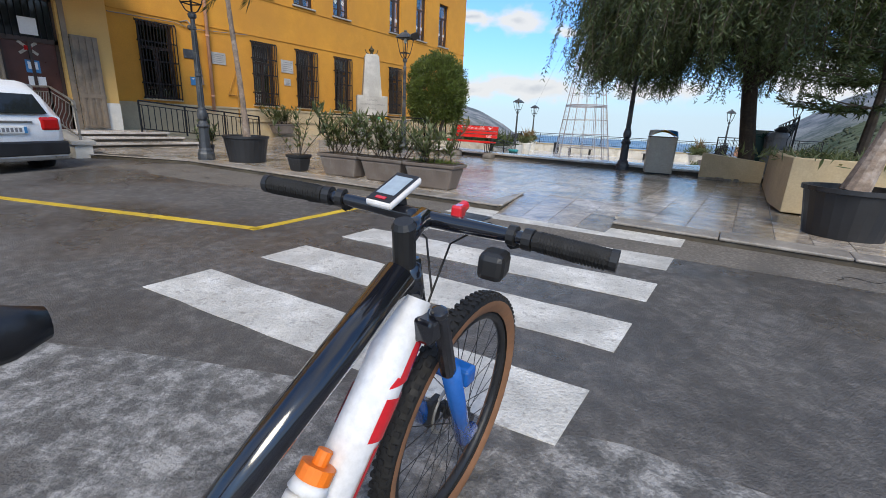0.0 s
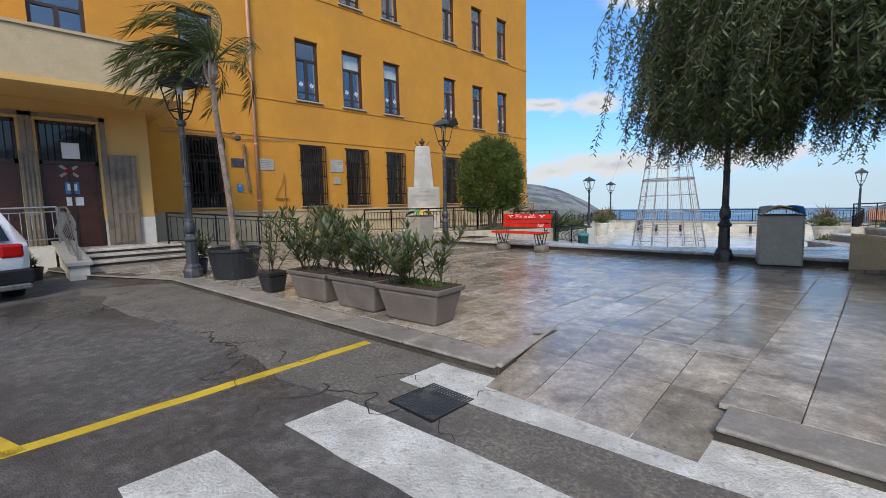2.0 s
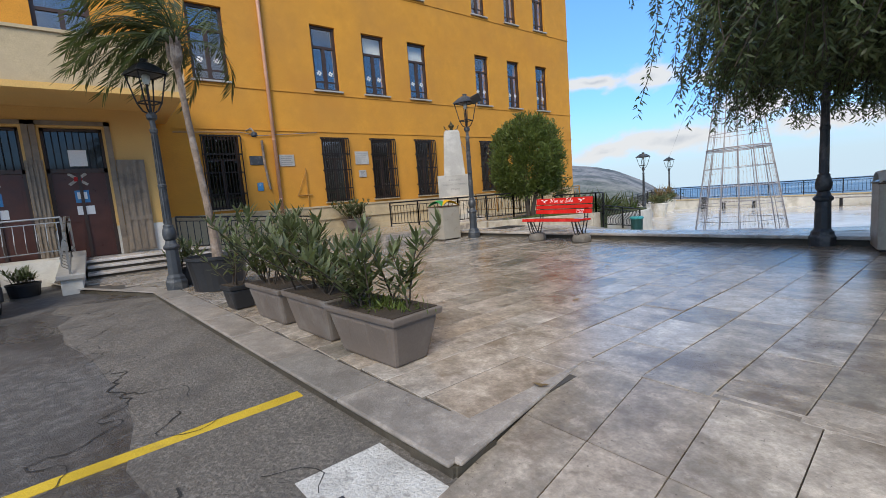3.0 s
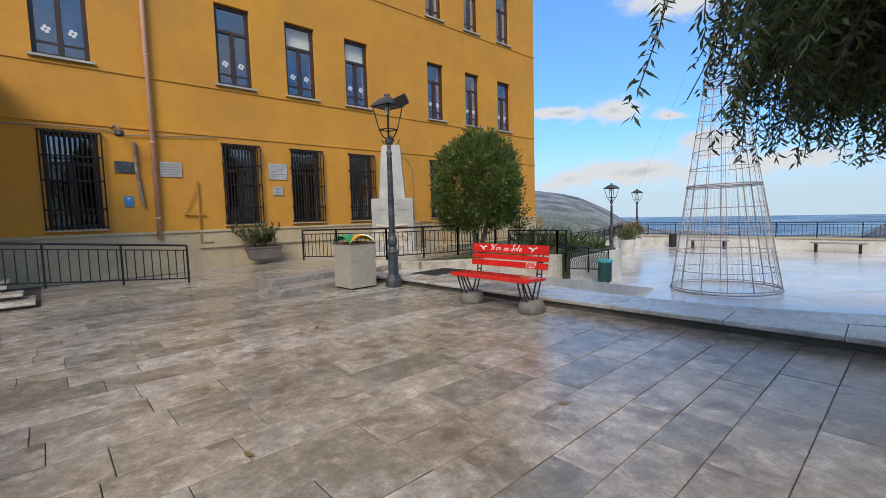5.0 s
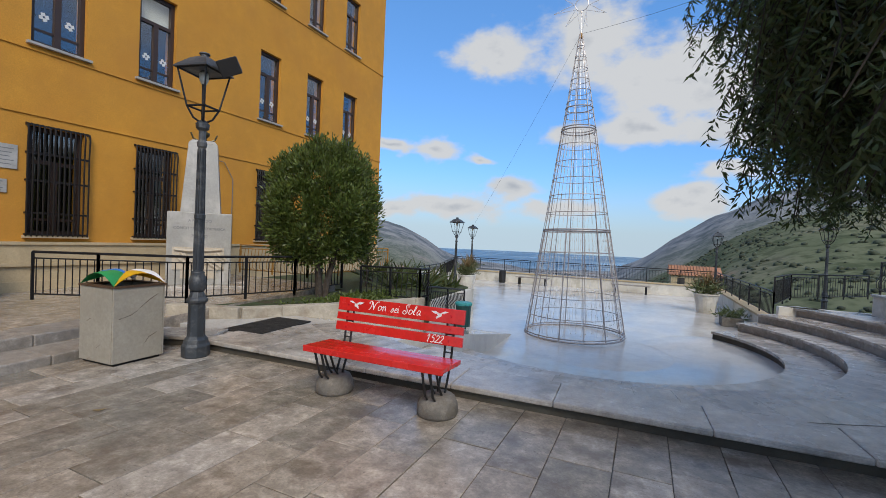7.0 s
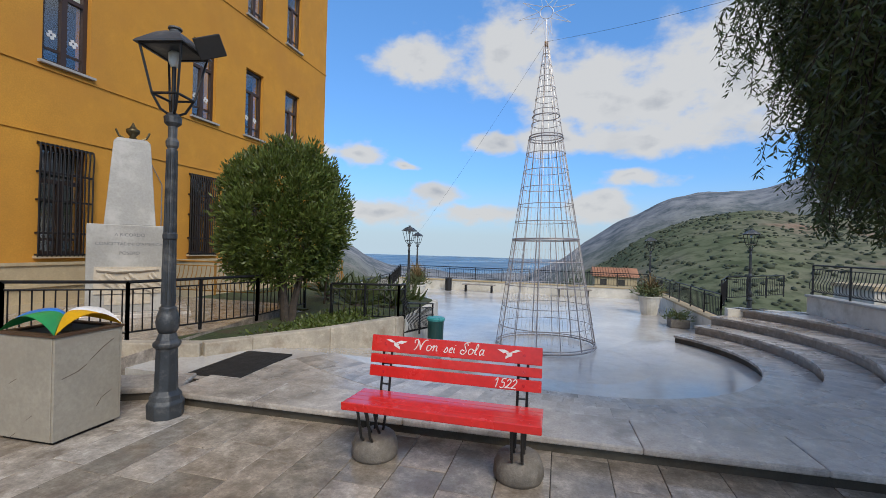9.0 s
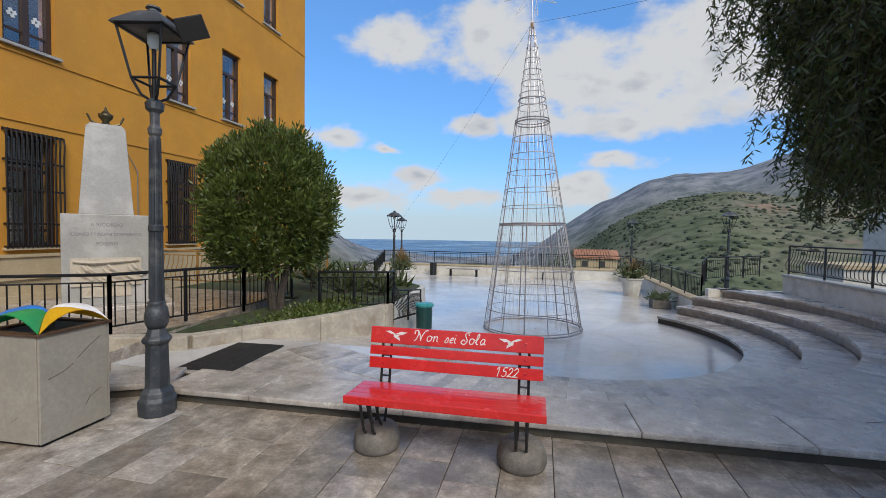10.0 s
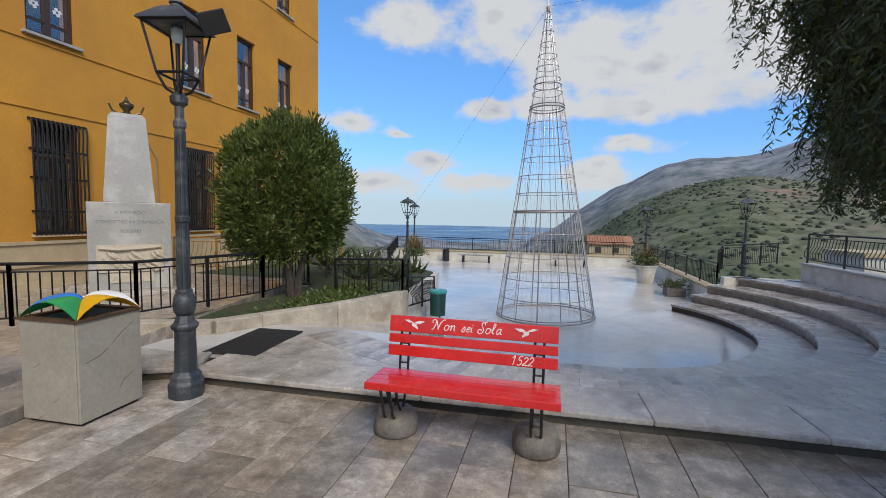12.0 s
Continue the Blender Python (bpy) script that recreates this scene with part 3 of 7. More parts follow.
# the terrace between the ledge and the steps, and beyond them to the side wall
upper, TERRACE = Part(), []
for i in range(48):
    def rim(deg):
        t = radians(deg)
        c, s = math.cos(t), math.sin(t)
        r = 12.0
        if s < 0:
            r = min(r, (CENTRE[1] - 12.35) / -s)
        if c > 0:
            r = min(r, (0.75 - CENTRE[0]) / c)
        if s > 0:
            r = min(r, (22.7 - CENTRE[1]) / s)
        return CENTRE[0] + r * c, CENTRE[1] + r * s, CENTRE[0] + 6.4 * c, CENTRE[1] + 6.4 * s
    d0, d1 = -124 + 165.5 * i / 48, -124 + 165.5 * (i + 1) / 48
    (ax, ay, bx, by), (cx, cy, dx, dy) = rim(d0), rim(d1)
    upper.prism([(bx, by), (ax, ay), (cx, cy), (dx, dy)], -1.4, 0.086)
    if i % 2 == 0:
        (cx, cy, dx, dy) = rim(-124 + 165.5 * (i + 2) / 48)
    else:
        continue
    rows = max(1, int(math.hypot(ax - bx, ay - by) / 0.75))
    for j in range(rows):
        f0, f1 = j / rows + 0.004, (j + 1) / rows - 0.004
        slab_ = [(bx + (ax - bx) * f0, by + (ay - by) * f0), (bx + (ax - bx) * f1, by + (ay - by) * f1), (dx + (cx - dx) * f1, dy + (cy - dy) * f1), (dx + (cx - dx) * f0, dy + (cy - dy) * f0)]
        mx, my = sum(q[0] for q in slab_) / 4, sum(q[1] for q in slab_) / 4
        TERRACE.append([(mx + (q[0] - mx) * 0.994, my + (q[1] - my) * 0.994) for q in slab_])
upper = upper.done("terrace_upper", MORTAR, label="grey stone terrace behind the ledge", category="terrace", kind="structure")
for pts in TERRACE:
    Part().prism(pts, 0.05, 0.096).done("terrace_slab", STEPSTONE, upper)

# the sloping way down beside the garden wall
way = Part()
way.prism([(-10.9, 12.42), (-7.55, 12.42), (-7.3, 13.9), (-9.7, 13.9)], -1.2, 0.085)
way.prism([(-9.75, 13.86), (-7.3, 13.86), (-7.45, 19.4), (-8.9, 19.4)], -1.3, lambda x, y: 0.085 - 0.18 * (y - 13.86))
way.done("ramp_down", PALE, label="pale stone ramp down to the lower floor", category="ramp", kind="structure")

# ledge behind the bench, in long stones
ledge = thing("ledge", "weathered stone ledge one step above the plaza", "ledge", kind="structure")
LEDGE = [(-9.35, 11.86), (-6.0, 11.99), (-2.5, 12.14), (2.5, 12.35), (9.0, 12.52)]


def along(line, s):
    for (x0, y0), (x1, y1) in zip(line, line[1:]):
        d = math.hypot(x1 - x0, y1 - y0)
        if s <= d or (x1, y1) == line[-1]:
            return x0 + (x1 - x0) * s / d, y0 + (y1 - y0) * s / d, math.atan2(y1 - y0, x1 - x0)
        s -= d


s = 0.0
rnd = random.Random(4)
while s < 18.2:
    w = rnd.choice((0.95, 1.2, 1.45))
    x, y, a = along(LEDGE, s + w / 2)
    m = Matrix.LocRotScale((x, y, 0), Euler((0, 0, a)), None)
    Part().box(-w / 2 + 0.0004, w / 2 - 0.0004, -0.035, 0.56, 0.082, 0.135 + rnd.uniform(-0.001, 0.001), m).done("ledge_stone", STEPSTONE, ledge, bevel=0.014)
    # riser painted dark for the shaded wet line below the nosing
    Part().box(-w / 2, w / 2, 0.02, 0.5, -0.02, 0.084, m).done("ledge_riser", WETSHADE, ledge)
    s += w
# its short return by the lamp post
for (xa, ya), (xb, yb) in (((-9.35, 12.0), (-10.3, 11.5)), ((-10.3, 11.5), (-11.2, 11.1))):
    d, a = math.hypot(xb - xa, yb - ya), math.atan2(ya - yb, xa - xb)
    m = Matrix.LocRotScale((xb, yb, 0), Euler((0, 0, a)), None)
    Part().box(0.004, d - 0.004, -0.02, 0.5, 0.075, 0.13, m).done("ledge_stone", STEPSTONE, ledge, bevel=0.018)
    Part().box(0.0, d, 0.02, 0.48, -0.02, 0.078, m).done("ledge_riser", WETSHADE, ledge)

# platform in front of the monument, reached by two low steps
plat = thing("monument_platform", "low stone platform with two worn steps", "platform", kind="structure")
Part().prism([(-15.55, 9.3), (-10.55, 9.7), (-10.6, 12.7), (-11.4, 17.0), (-15.55, 17.0)], -0.4, lambda x, y: 0.0 + 0.24 * min(1, max(0, (y - 9.7) / 1.6))).done("platform_top", SLAB, plat)
for (xa, ya, xb, yb, top) in ((-10.5, 9.85, -10.75, 11.6, 0.215), (-9.85, 9.75, -10.15, 11.5, 0.10)):
    d, a = math.hypot(xb - xa, yb - ya), math.atan2(yb - ya, xb - xa)
    for j in range(2):
        m = Matrix.LocRotScale((xa, ya, 0), Euler((0, 0, a)), None)
        Part().box(d * j / 2 + 0.003, d * (j + 1) / 2 - 0.003, 0.0, 0.55, -0.1, top - 0.004 * j, m).done("step_block", KERB, plat, bevel=0.015)

# kerbs
kerb = thing("kerb", "worn grey kerb stones along the plaza edge", "kerb", kind="structure")


def kerb_run(line, top0=0.0, top1=0.0):
    total = sum(math.dist(a, b) for a, b in zip(line, line[1:]))
    count = max(1, round(total / 1.0))
    for i in range(count):
        w = total / count
        x, y, a = along(line, w * (i + 0.5))
        m = Matrix.LocRotScale((x, y, 0), Euler((0, 0, a)), None)
        t = top0 + (top1 - top0) * (i + 0.5) / count + rnd.uniform(-0.004, 0.004)
        Part().box(-w / 2 + 0.004, w / 2 - 0.004, -0.02, 0.3, -0.03, t, m).done("kerb_stone", KERB, kerb, bevel=0.012)
        # foot below the kerb lip, the lip's shade put into its colour
        Part().box(-w / 2, w / 2, 0.0, 0.28, -0.4, -0.03 + min(0, t), m).done("kerb_foot", WETSHADE, kerb)


kerb_run(KERB_LINE[:3], -0.03, -0.005)
kerb_run(KERB_LINE[2:], -0.004, -0.004)
kerb_run([(-0.93, 5.28), (14, 5.5)])
# side of the dropped kerb
kerb_run([(-2.26, 5.22), (-2.52, 6.5)])
ramp = thing("dropped_kerb", "sloping stone ramp from the crossing to the plaza", "ramp", kind="structure")
def ramp_z(x, y):
    return -0.083 + 0.083 * min(1, (y - 4.98) / 1.5)


for i in range(4):
    for j in range(2):
        ya, yb = 4.98 + 0.78 * j, 4.98 + 0.78 * (j + 1)
        edge = [(-2.25 - 0.2 * (y - 5.2)) for y in (ya, yb)]
        xa0, xb0 = (e + (-0.93 - e) * i / 4 for e in edge)
        xa1, xb1 = (e + (-0.93 - e) * (i + 1) / 4 for e in edge)
        Part().prism([(xa0 + 0.003, ya + 0.003), (xa1 - 0.003, ya + 0.003), (xb1 - 0.003, yb - 0.003), (xb0 + 0.003, yb - 0.003)], -0.4, ramp_z).done("ramp_slab", SLAB, ramp)

# ---- road markings ----
marks = thing("zebra_crossing", "worn white zebra crossing painted on the asphalt", "road marking", kind="structure")
for i, y0 in enumerate((4.93, 4.09, 3.31, 2.50, 1.69)):
    x0, x1 = -2.74 - 0.015 * i, -0.21
    ragged = []
    for k in range(15):
        x = x0 + (x1 - x0) * k / 14
        ragged.append((x, y0 + 0.095 * (x + 0.26) + rnd.uniform(-0.008, 0.008)))
    for k in range(15):
        x = x1 + (x0 - x1) * k / 14
        ragged.append((x, y0 + 0.40 + 0.085 * (x + 0.26) + rnd.uniform(-0.008, 0.008)))
    Part().prism(ragged, lambda x, y: street_z(x, y) - 0.01, lambda x, y: street_z(x, y) + 0.006).done("stripe", PAINT, marks)
bay = thing("parking_bay_line", "yellow painted parking bay line", "road marking", kind="structure")
for (xa, ya), (xb, yb) in (((-3.62, 5.05), (-3.58, 2.68)), ((-3.54, 2.75), (-9.5, 0.69))):
    d, a = math.hypot(xb - xa, yb - ya), math.atan2(yb - ya, xb - xa)
    pts = [(xa + math.cos(a) * u - math.sin(a) * v, ya + math.sin(a) * u + math.cos(a) * v) for u, v in
           [(d * k / 10, -0.05 + rnd.uniform(-0.006, 0.006)) for k in range(11)] + [(d * (10 - k) / 10, 0.05 + rnd.uniform(-0.006, 0.006)) for k in range(11)]]
    Part().prism(pts, lambda x, y: street_z(x, y) - 0.01, lambda x, y: street_z(x, y) + 0.005).done("line", YELLOW, bay)
# later layer of asphalt over the bay and the far half of the street, with a ragged edge
layer = Part()
ragged = [(-30 + 0.6 * k, min(1.9, 0.9 + 0.4 * (-30 + 0.6 * k + 2.4)) if k > 38 else -2.2 + rnd.uniform(-0.1, 0.1)) for k in range(53)]
ragged = [(x, y + rnd.uniform(-0.07, 0.07)) for x, y in ragged] + [(3.5, 2.2), (6.0, 3.0), (30, 3.4)]
layer.prism(ragged + [(30, 5.55), (-30, 5.55)], lambda x, y: street_z(x, y) - 0.02, lambda x, y: street_z(x, y) + 0.0015)
layer.done("asphalt_layer", NEWASPHALT, label="darker smoother asphalt layer over the parking bay", category="road", kind="structure")
# broken strip of concrete along the kerb
strip = Part()
edge = [(-9.5 + 0.55 * k, 3.55 + 0.115 * k * 0.55 + rnd.uniform(-0.12, 0.12)) for k in range(15)] + [(-1.2, 4.4), (0.8, 4.62), (6, 4.8), (14, 4.9)]
strip.prism(edge + [(14, 5.52), (-0.9, 5.32), (-2.3, 5.24), (-8.9, 4.76)], -0.3, lambda x, y: street_z(x, y) + 0.004)
strip.done("gutter_strip", PATCH, label="cracked concrete gutter strip along the kerb", category="gutter", kind="structure")
drain = thing("drain_cover", "dark square cast iron drain cover in the gutter", "drain cover")
Part().box(-2.53, -2.13, 4.43, 4.83, -0.2, -0.086).done("frame", IRON, drain)
grid = Part()
for k in range(15):
    grid.box(-2.512 + 0.0255 * k, -2.497 + 0.0255 * k, 4.447, 4.813, -0.1, -0.081)
    grid.box(-2.513, -2.147, 4.448 + 0.0255 * k, 4.459 + 0.0255 * k, -0.1, -0.0825)
grid.done("grid", LAMPIRON, drain)

# cracks in the asphalt and the gutter
cracks = thing("cracks", "dark branching cracks in the old asphalt", "cracks", kind="structure")
cr_ = random.Random(9)


def crack(x, y, heading, length, width):
    pts, s_ = [], 0.0
    while s_ < length:
        pts.append((x, y, width * 0.42 * (0.4 + cr_.random()) * (1 - 0.6 * s_ / length)))
        heading += cr_.uniform(-1.1, 1.1)
        d_ = cr_.uniform(0.03, 0.09)
        x, y, s_ = x + math.cos(heading) * d_, y + math.sin(heading) * d_, s_ + d_
        heading += (base_heading - heading) * 0.35
    p = Part()
    for (xa, ya, wa), (xb, yb, wb) in zip(pts, pts[1:]):
        a = math.atan2(yb - ya, xb - xa)
        nx, ny = -math.sin(a), math.cos(a)
        za, zb = street_z(xa, ya) + 0.0085, street_z(xb, yb) + 0.0085
        p.add([(xa - nx * wa, ya - ny * wa, za), (xb - nx * wb, yb - ny * wb, zb), (xb + nx * wb, yb + ny * wb, zb), (xa + nx * wa, ya + ny * wa, za)], [(0, 1, 2, 3)])
    p.done("crack", CRACK, cracks)


for x_, y_, h_, len_, wid_ in ((-7.6, 3.9, 0.06, 2.6, 0.014), (-5.2, 4.1, 0.05, 2.6, 0.016), (-3.0, 4.25, 0.15, 1.6, 0.014), (-4.6, 4.15, 1.1, 0.8, 0.01), (-3.1, 4.3, -0.7, 0.9, 0.012), (-2.9, 4.6, 0.5, 0.5, 0.008), (-2.15, 4.85, 1.3, 0.35, 0.008),
                             (0.9, 4.75, 0.05, 4.0, 0.012), (-6.4, 3.9, 0.9, 0.7, 0.008), (-8.8, 3.6, 0.4, 1.6, 0.012), (-7.0, 4.1, -0.5, 0.9, 0.01), (-6.0, 3.95, 0.7, 0.8, 0.009), (-5.6, 4.3, -0.2, 1.2, 0.008), (-4.0, 4.4, 0.4, 0.9, 0.009)):
    base_heading = h_
    crack(x_, y_, h_, len_, wid_)

# ---- the ochre building ----
FX = -15.6
OPEN = []
for z0, z1 in ((1.22, 3.42), (5.05, 7.22), (8.92, 11.08)):
    for y0, y1 in ((6.93, 7.93), (10.66, 11.58), (12.6, 13.55), (14.62, 15.52), (18.22, 19.06), (20.3, 21.14), (22.36, 23.24)):
        OPEN.append((y0, y1, z0, z1))
for y0, y1 in ((0.2, 1.3), (1.8, 2.95), (3.6, 4.75)):
    OPEN += [(y0, y1, 4.75, 7.22), (y0, y1, 8.92, 11.08)]


def wall_with_openings(p, x0, x1, ya, yb, za, zb, holes):
    ys = sorted({ya, yb, *[h for o in holes for h in o[:2]]})
    zs = sorted({za, zb, *[h for o in holes for h in o[2:]]})
    for y0, y1 in zip(ys, ys[1:]):
        run = None
        for z0, z1 in zip(zs, zs[1:]):
            ym, zm = (y0 + y1) / 2, (z0 + z1) / 2
            solid = not any(o[0] < ym < o[1] and o[2] < zm < o[3] for o in holes)
            if solid and run is None:
                run = z0
            if not solid and run is not None:
                p.box(x0, x1, y0, y1, run, z0)
                run = None
        if run is not None:
            p.box(x0, x1, y0, y1, run, zb)


build = thing("building", "three-storey ochre plastered building with brown windows", "building", kind="structure")
w = Part()
wall_with_openings(w, FX - 0.45, FX, -6.0, 25.1, 1.05, 13.2, OPEN)
w.done("wall", OCHRE, build)
w = Part()
wall_with_openings(w, FX - 0.46, FX + 0.035, 5.6, 25.12, -0.4, 1.05, [])
w.box(FX - 0.1, FX + 0.07, 5.6, 25.14, 1.03, 1.09)
w.box(FX - 0.1, FX + 0.09, 9.9, 17.0, 0.60, 0.66)
w.box(FX - 0.1, FX + 0.09, 9.9, 17.0, -0.2, 0.30)
w.done("dado", CREAM, build)
w = Part()
for z in (3.62, 4.9, 8.78):
    w.box(FX - 0.05, FX + 0.025, 6.2 if z < 4 else -6, 25.12, z, z + 0.045)
w.box(FX - 0.6, FX + 0.16, -6, 25.25, 13.2, 13.34)
w.done("string_course", OCHRE, build)
w = Part()
w.box(FX - 12, FX - 0.45, 24.65, 25.1, -0.4, 13.2)
w.box(FX - 12.4, FX - 11.95, -6, 25.1, -0.4, 13.2)
w.box(FX - 12, FX - 0.45, -6.4, -6, -0.4, 13.2)
w.done("side_wall", OCHRE, build)
Part().box(FX - 12.4, FX - 0.05, -6.4, 25.1, 13.14, 13.19).done("roof", CONCRETE, build)
# back wall and floors behind the panes, painted dark as unlit rooms
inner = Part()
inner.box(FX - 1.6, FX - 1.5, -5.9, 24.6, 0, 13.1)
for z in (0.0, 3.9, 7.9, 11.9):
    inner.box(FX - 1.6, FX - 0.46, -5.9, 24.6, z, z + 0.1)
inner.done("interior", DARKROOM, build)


def window(n, y0, y1, z0, z1, blind):
    x = FX - 0.16
    win = thing("window_%d" % n, "brown framed window with two casements", "window", group="windows of the ochre building", kind="structure")
    fr = Part()
    t, dpt = 0.09, 0.05
    zt = z0 + (z1 - z0) * 0.68
    for a, b, c, d in ((y0, y1, z0, z0 + t), (y0, y1, z1 - t, z1), (y0, y1, zt - 0.04, zt + 0.04), (y0, y1, z0 + 0.3, z0 + 0.35)):
        fr.box(x - dpt, x + dpt * (0.4 if c == z0 + 0.3 else 1), a, b, c, d)
    for a, b, c, d in ((y0, y0 + t, z0, z1), (y1 - t, y1, z0, z1), ((y0 + y1) / 2 - 0.055, (y0 + y1) / 2 + 0.055, z0, zt)):
        fr.box(x - dpt, x + dpt + 0.004, a, b, c, d)
    fr.done("frame", FRAMEBROWN, win)
    pane = Part().box(x - 0.006, x + 0.006, y0 + 0.02, y1 - 0.02, z0 + 0.02, z1 - 0.02).done("pane", GLASS, win)
    pane.visible_shadow = False
    Part().box(FX - 0.2, FX + 0.09, y0 - 0.08, y1 + 0.08, z0 - 0.05, z0).done("sill", MARBLE if z0 > 4 else CREAM, win)
    if blind:
        Part().box(x - 0.14, x - 0.12, y0 + 0.03, y1 - 0.03, z1 - (z1 - z0) * blind, z1).done("blind", BLIND, win)
    return win


BLINDS = {(1, 2): 0.3, (1, 3): 0.3, (1, 4): 0.0, (2, 2): 0.45, (2, 3): 0.3}
GROUND = []
for i, (y0, y1, z0, z1) in enumerate(OPEN):
    floor_no = 0 if z0 < 4 else (1 if z0 < 8 else 2)
    window(i + 1, y0, y1, z0, z1, BLINDS.get((floor_no, i % 7), 0.0) if i < 21 else 0.0)
    if floor_no == 0:
        GROUND.append((y0, y1, z0, z1))


def window_grille(y0, y1, z0, z1):
    """Bowed iron bars over a ground-floor window."""
    g = thing("window_grille", "dark brown bowed iron window grille", "window grille", group="grilles of the ground floor")
    bars, cross = Part(), Part()
    n = 13
    ya, yb = y0 - 0.05, y1 + 0.05
    for k in range(n):
        y = ya + (yb - ya) * k / (n - 1)
        bars.pipe([(FX + 0.02, y, z1 + 0.03), (FX + 0.1, y, z1 + 0.0), (FX + 0.125, y, z1 - 0.12), (FX + 0.1, y, z1 - 0.5), (FX + 0.1, y, z0 + 0.03), (FX + 0.08, y, z0 - 0.02), (FX + 0.02, y, z0 - 0.02)], 0.017, 5)
    for z in (z1 + 0.0, z1 - 0.55, (z0 + z1) / 2, z0 + 0.45, z0 + 0.02):
        off = 0.1
        cross.box(FX + off - 0.006, FX + off + 0.006, ya, yb, z - 0.02, z + 0.02)
        for y in (ya, yb):
            cross.box(FX, FX + off, y - 0.006, y + 0.006, z - 0.02, z + 0.02)
    bars.each("bar", IRONBROWN, g)
    cross.each("crossbar", IRONBROWN, g)


for o in GROUND:
    window_grille(*o)

# entrance block under the balcony
EX = -14.0
DOORS = [(1.98, 3.12, 0.32, 3.28), (3.45, 4.55, 0.32, 3.28), (0.4, 1.5, 0.32, 3.28)]
ent = thing("entrance_block", "cream plastered entrance block under a deep balcony", "building", kind="structure")
w = Part()
wall_with_openings(w, EX - 0.35, EX, -6, 5.6, 1.0, 3.72, DOORS)
w.box(FX, EX - 0.35, 5.25, 5.6, 1.0, 3.72)
w.done("wall", SOFFIT, ent)
w = Part()
wall_with_openings(w, EX - 0.355, EX + 0.02, -6, 5.605, -0.4, 1.0, DOORS)
w.box(FX, EX - 0.355, 5.25, 5.62, -0.4, 1.0)
w.done("dado", WHITEWALL, ent)
w = Part()
w.box(FX, -12.15, -6, 6.05, 3.72, 4.0)
w.box(-12.3, -12.05, -6, 6.15, 3.66, 3.78)
w.done("balcony_slab", SOFFIT, ent)
w = Part()
w.box(-12.28, -12.1, -6, 6.1, 3.78, 4.72)
w.box(FX, -12.28, 5.92, 6.1, 3.78, 4.72)
w.box(-12.34, -12.06, -6, 6.14, 4.72, 4.78)
w.done("balcony_parapet", CREAM, ent)
# solid block behind the doors, coloured with the dark of the room
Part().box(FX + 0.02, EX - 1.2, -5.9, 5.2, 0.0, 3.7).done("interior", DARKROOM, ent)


def entrance_door(n, y0, y1, z0, z1):
    d = thing("door_%d" % n, "dark brown wooden double door with barred transom, closed", "door", group="entrance doors", kind="structure")
    x = EX - 0.2
    Part().box(x - 0.04, x + 0.02, y0, y1, z0, z1 - 0.95).done("leaf", WOODDOOR, d)
    fr = Part()
    for a, b, c, e in ((y0 - 0.06, y0 + 0.07, z0, z1), (y1 - 0.07, y1 + 0.06, z0, z1), (y0, y1, z1 - 0.07, z1 + 0.06), (y0, y1, z1 - 1.0, z1 - 0.9), ((y0 + y1) / 2 - 0.03, (y0 + y1) / 2 + 0.03, z0, z1 - 1)):
        fr.box(x - 0.05, x + 0.06, a, b, c, e)
    fr.done("frame", FRAMEBROWN, d)
    Part().box(x - 0.01, x, y0, y1, z1 - 0.9, z1 - 0.07).done("pane", CARGLASS, d).location.x = 0.024
    for ya, yb in ((y0 + 0.13, (y0 + y1) / 2 - 0.09), ((y0 + y1) / 2 + 0.09, y1 - 0.13)):
        for za, zb in ((z0 + 0.15, z0 + 0.7), (z0 + 0.82, z1 - 1.1)):
            Part().box(x + 0.018, x + 0.021, ya, yb, za, zb).done("door_panel", WOODDOOR, d, bevel=0.002)
    bars = Part()
    for k in range(9):
        y = y0 + 0.06 + (y1 - y0 - 0.12) * k / 8
        bars.rod((x + 0.06, y, z1 - 0.92), (x + 0.06, y, z1 - 0.05), 0.011, n=5)
    bars.each("bar", IRON, d)
    trim = Part()
    for a, b, c, e in ((y0 - 0.16, y0 - 0.05, z0, z1 + 0.14), (y1 + 0.05, y1 + 0.16, z0, z1 + 0.14), (y0 - 0.16, y1 + 0.16, z1 + 0.05, z1 + 0.14)):
        trim.box(EX - 0.05, EX + 0.045, a, b, c, e)
    trim.done("surround", SHUTTER, d)
    Part().box(x + 0.022, x + 0.03, y0 + 0.42, y0 + 0.68, z0 + 1.28, z0 + 1.56).done("poster", BLUE, d)
    Part().box(x + 0.0305, x + 0.034, y0 + 0.46, y0 + 0.64, z0 + 1.36, z0 + 1.52).box(x + 0.03, x + 0.034, y0 + 0.42, y0 + 0.74, z0 + 1.0, z0 + 1.2).box(x + 0.07, x + 0.075, y0 + 0.42, y0 + 0.75, z1 - 0.85, z1 - 0.48).done("notice", PAPER, d)
    cross = Part()
    for s_ in (1, -1):
        m = Matrix.LocRotScale((x + 0.032, y0 + 0.52, z0 + 1.82), Euler((radians(38 * s_), 0, 0)), None)
        cross.box(-0.003, 0.003 + 0.001 * s_, -0.21, 0.21, -0.03, 0.03, m)
    cross.done("cross_mark", GARDENWALL, d)
    Part().box(x + 0.0365, x + 0.039, y0 + 0.45, y0 + 0.59, z0 + 1.77, z0 + 1.87).done("red_mark", TAILRED, d)


for i, o in enumerate(DOORS):
    entrance_door(i + 1, *o)


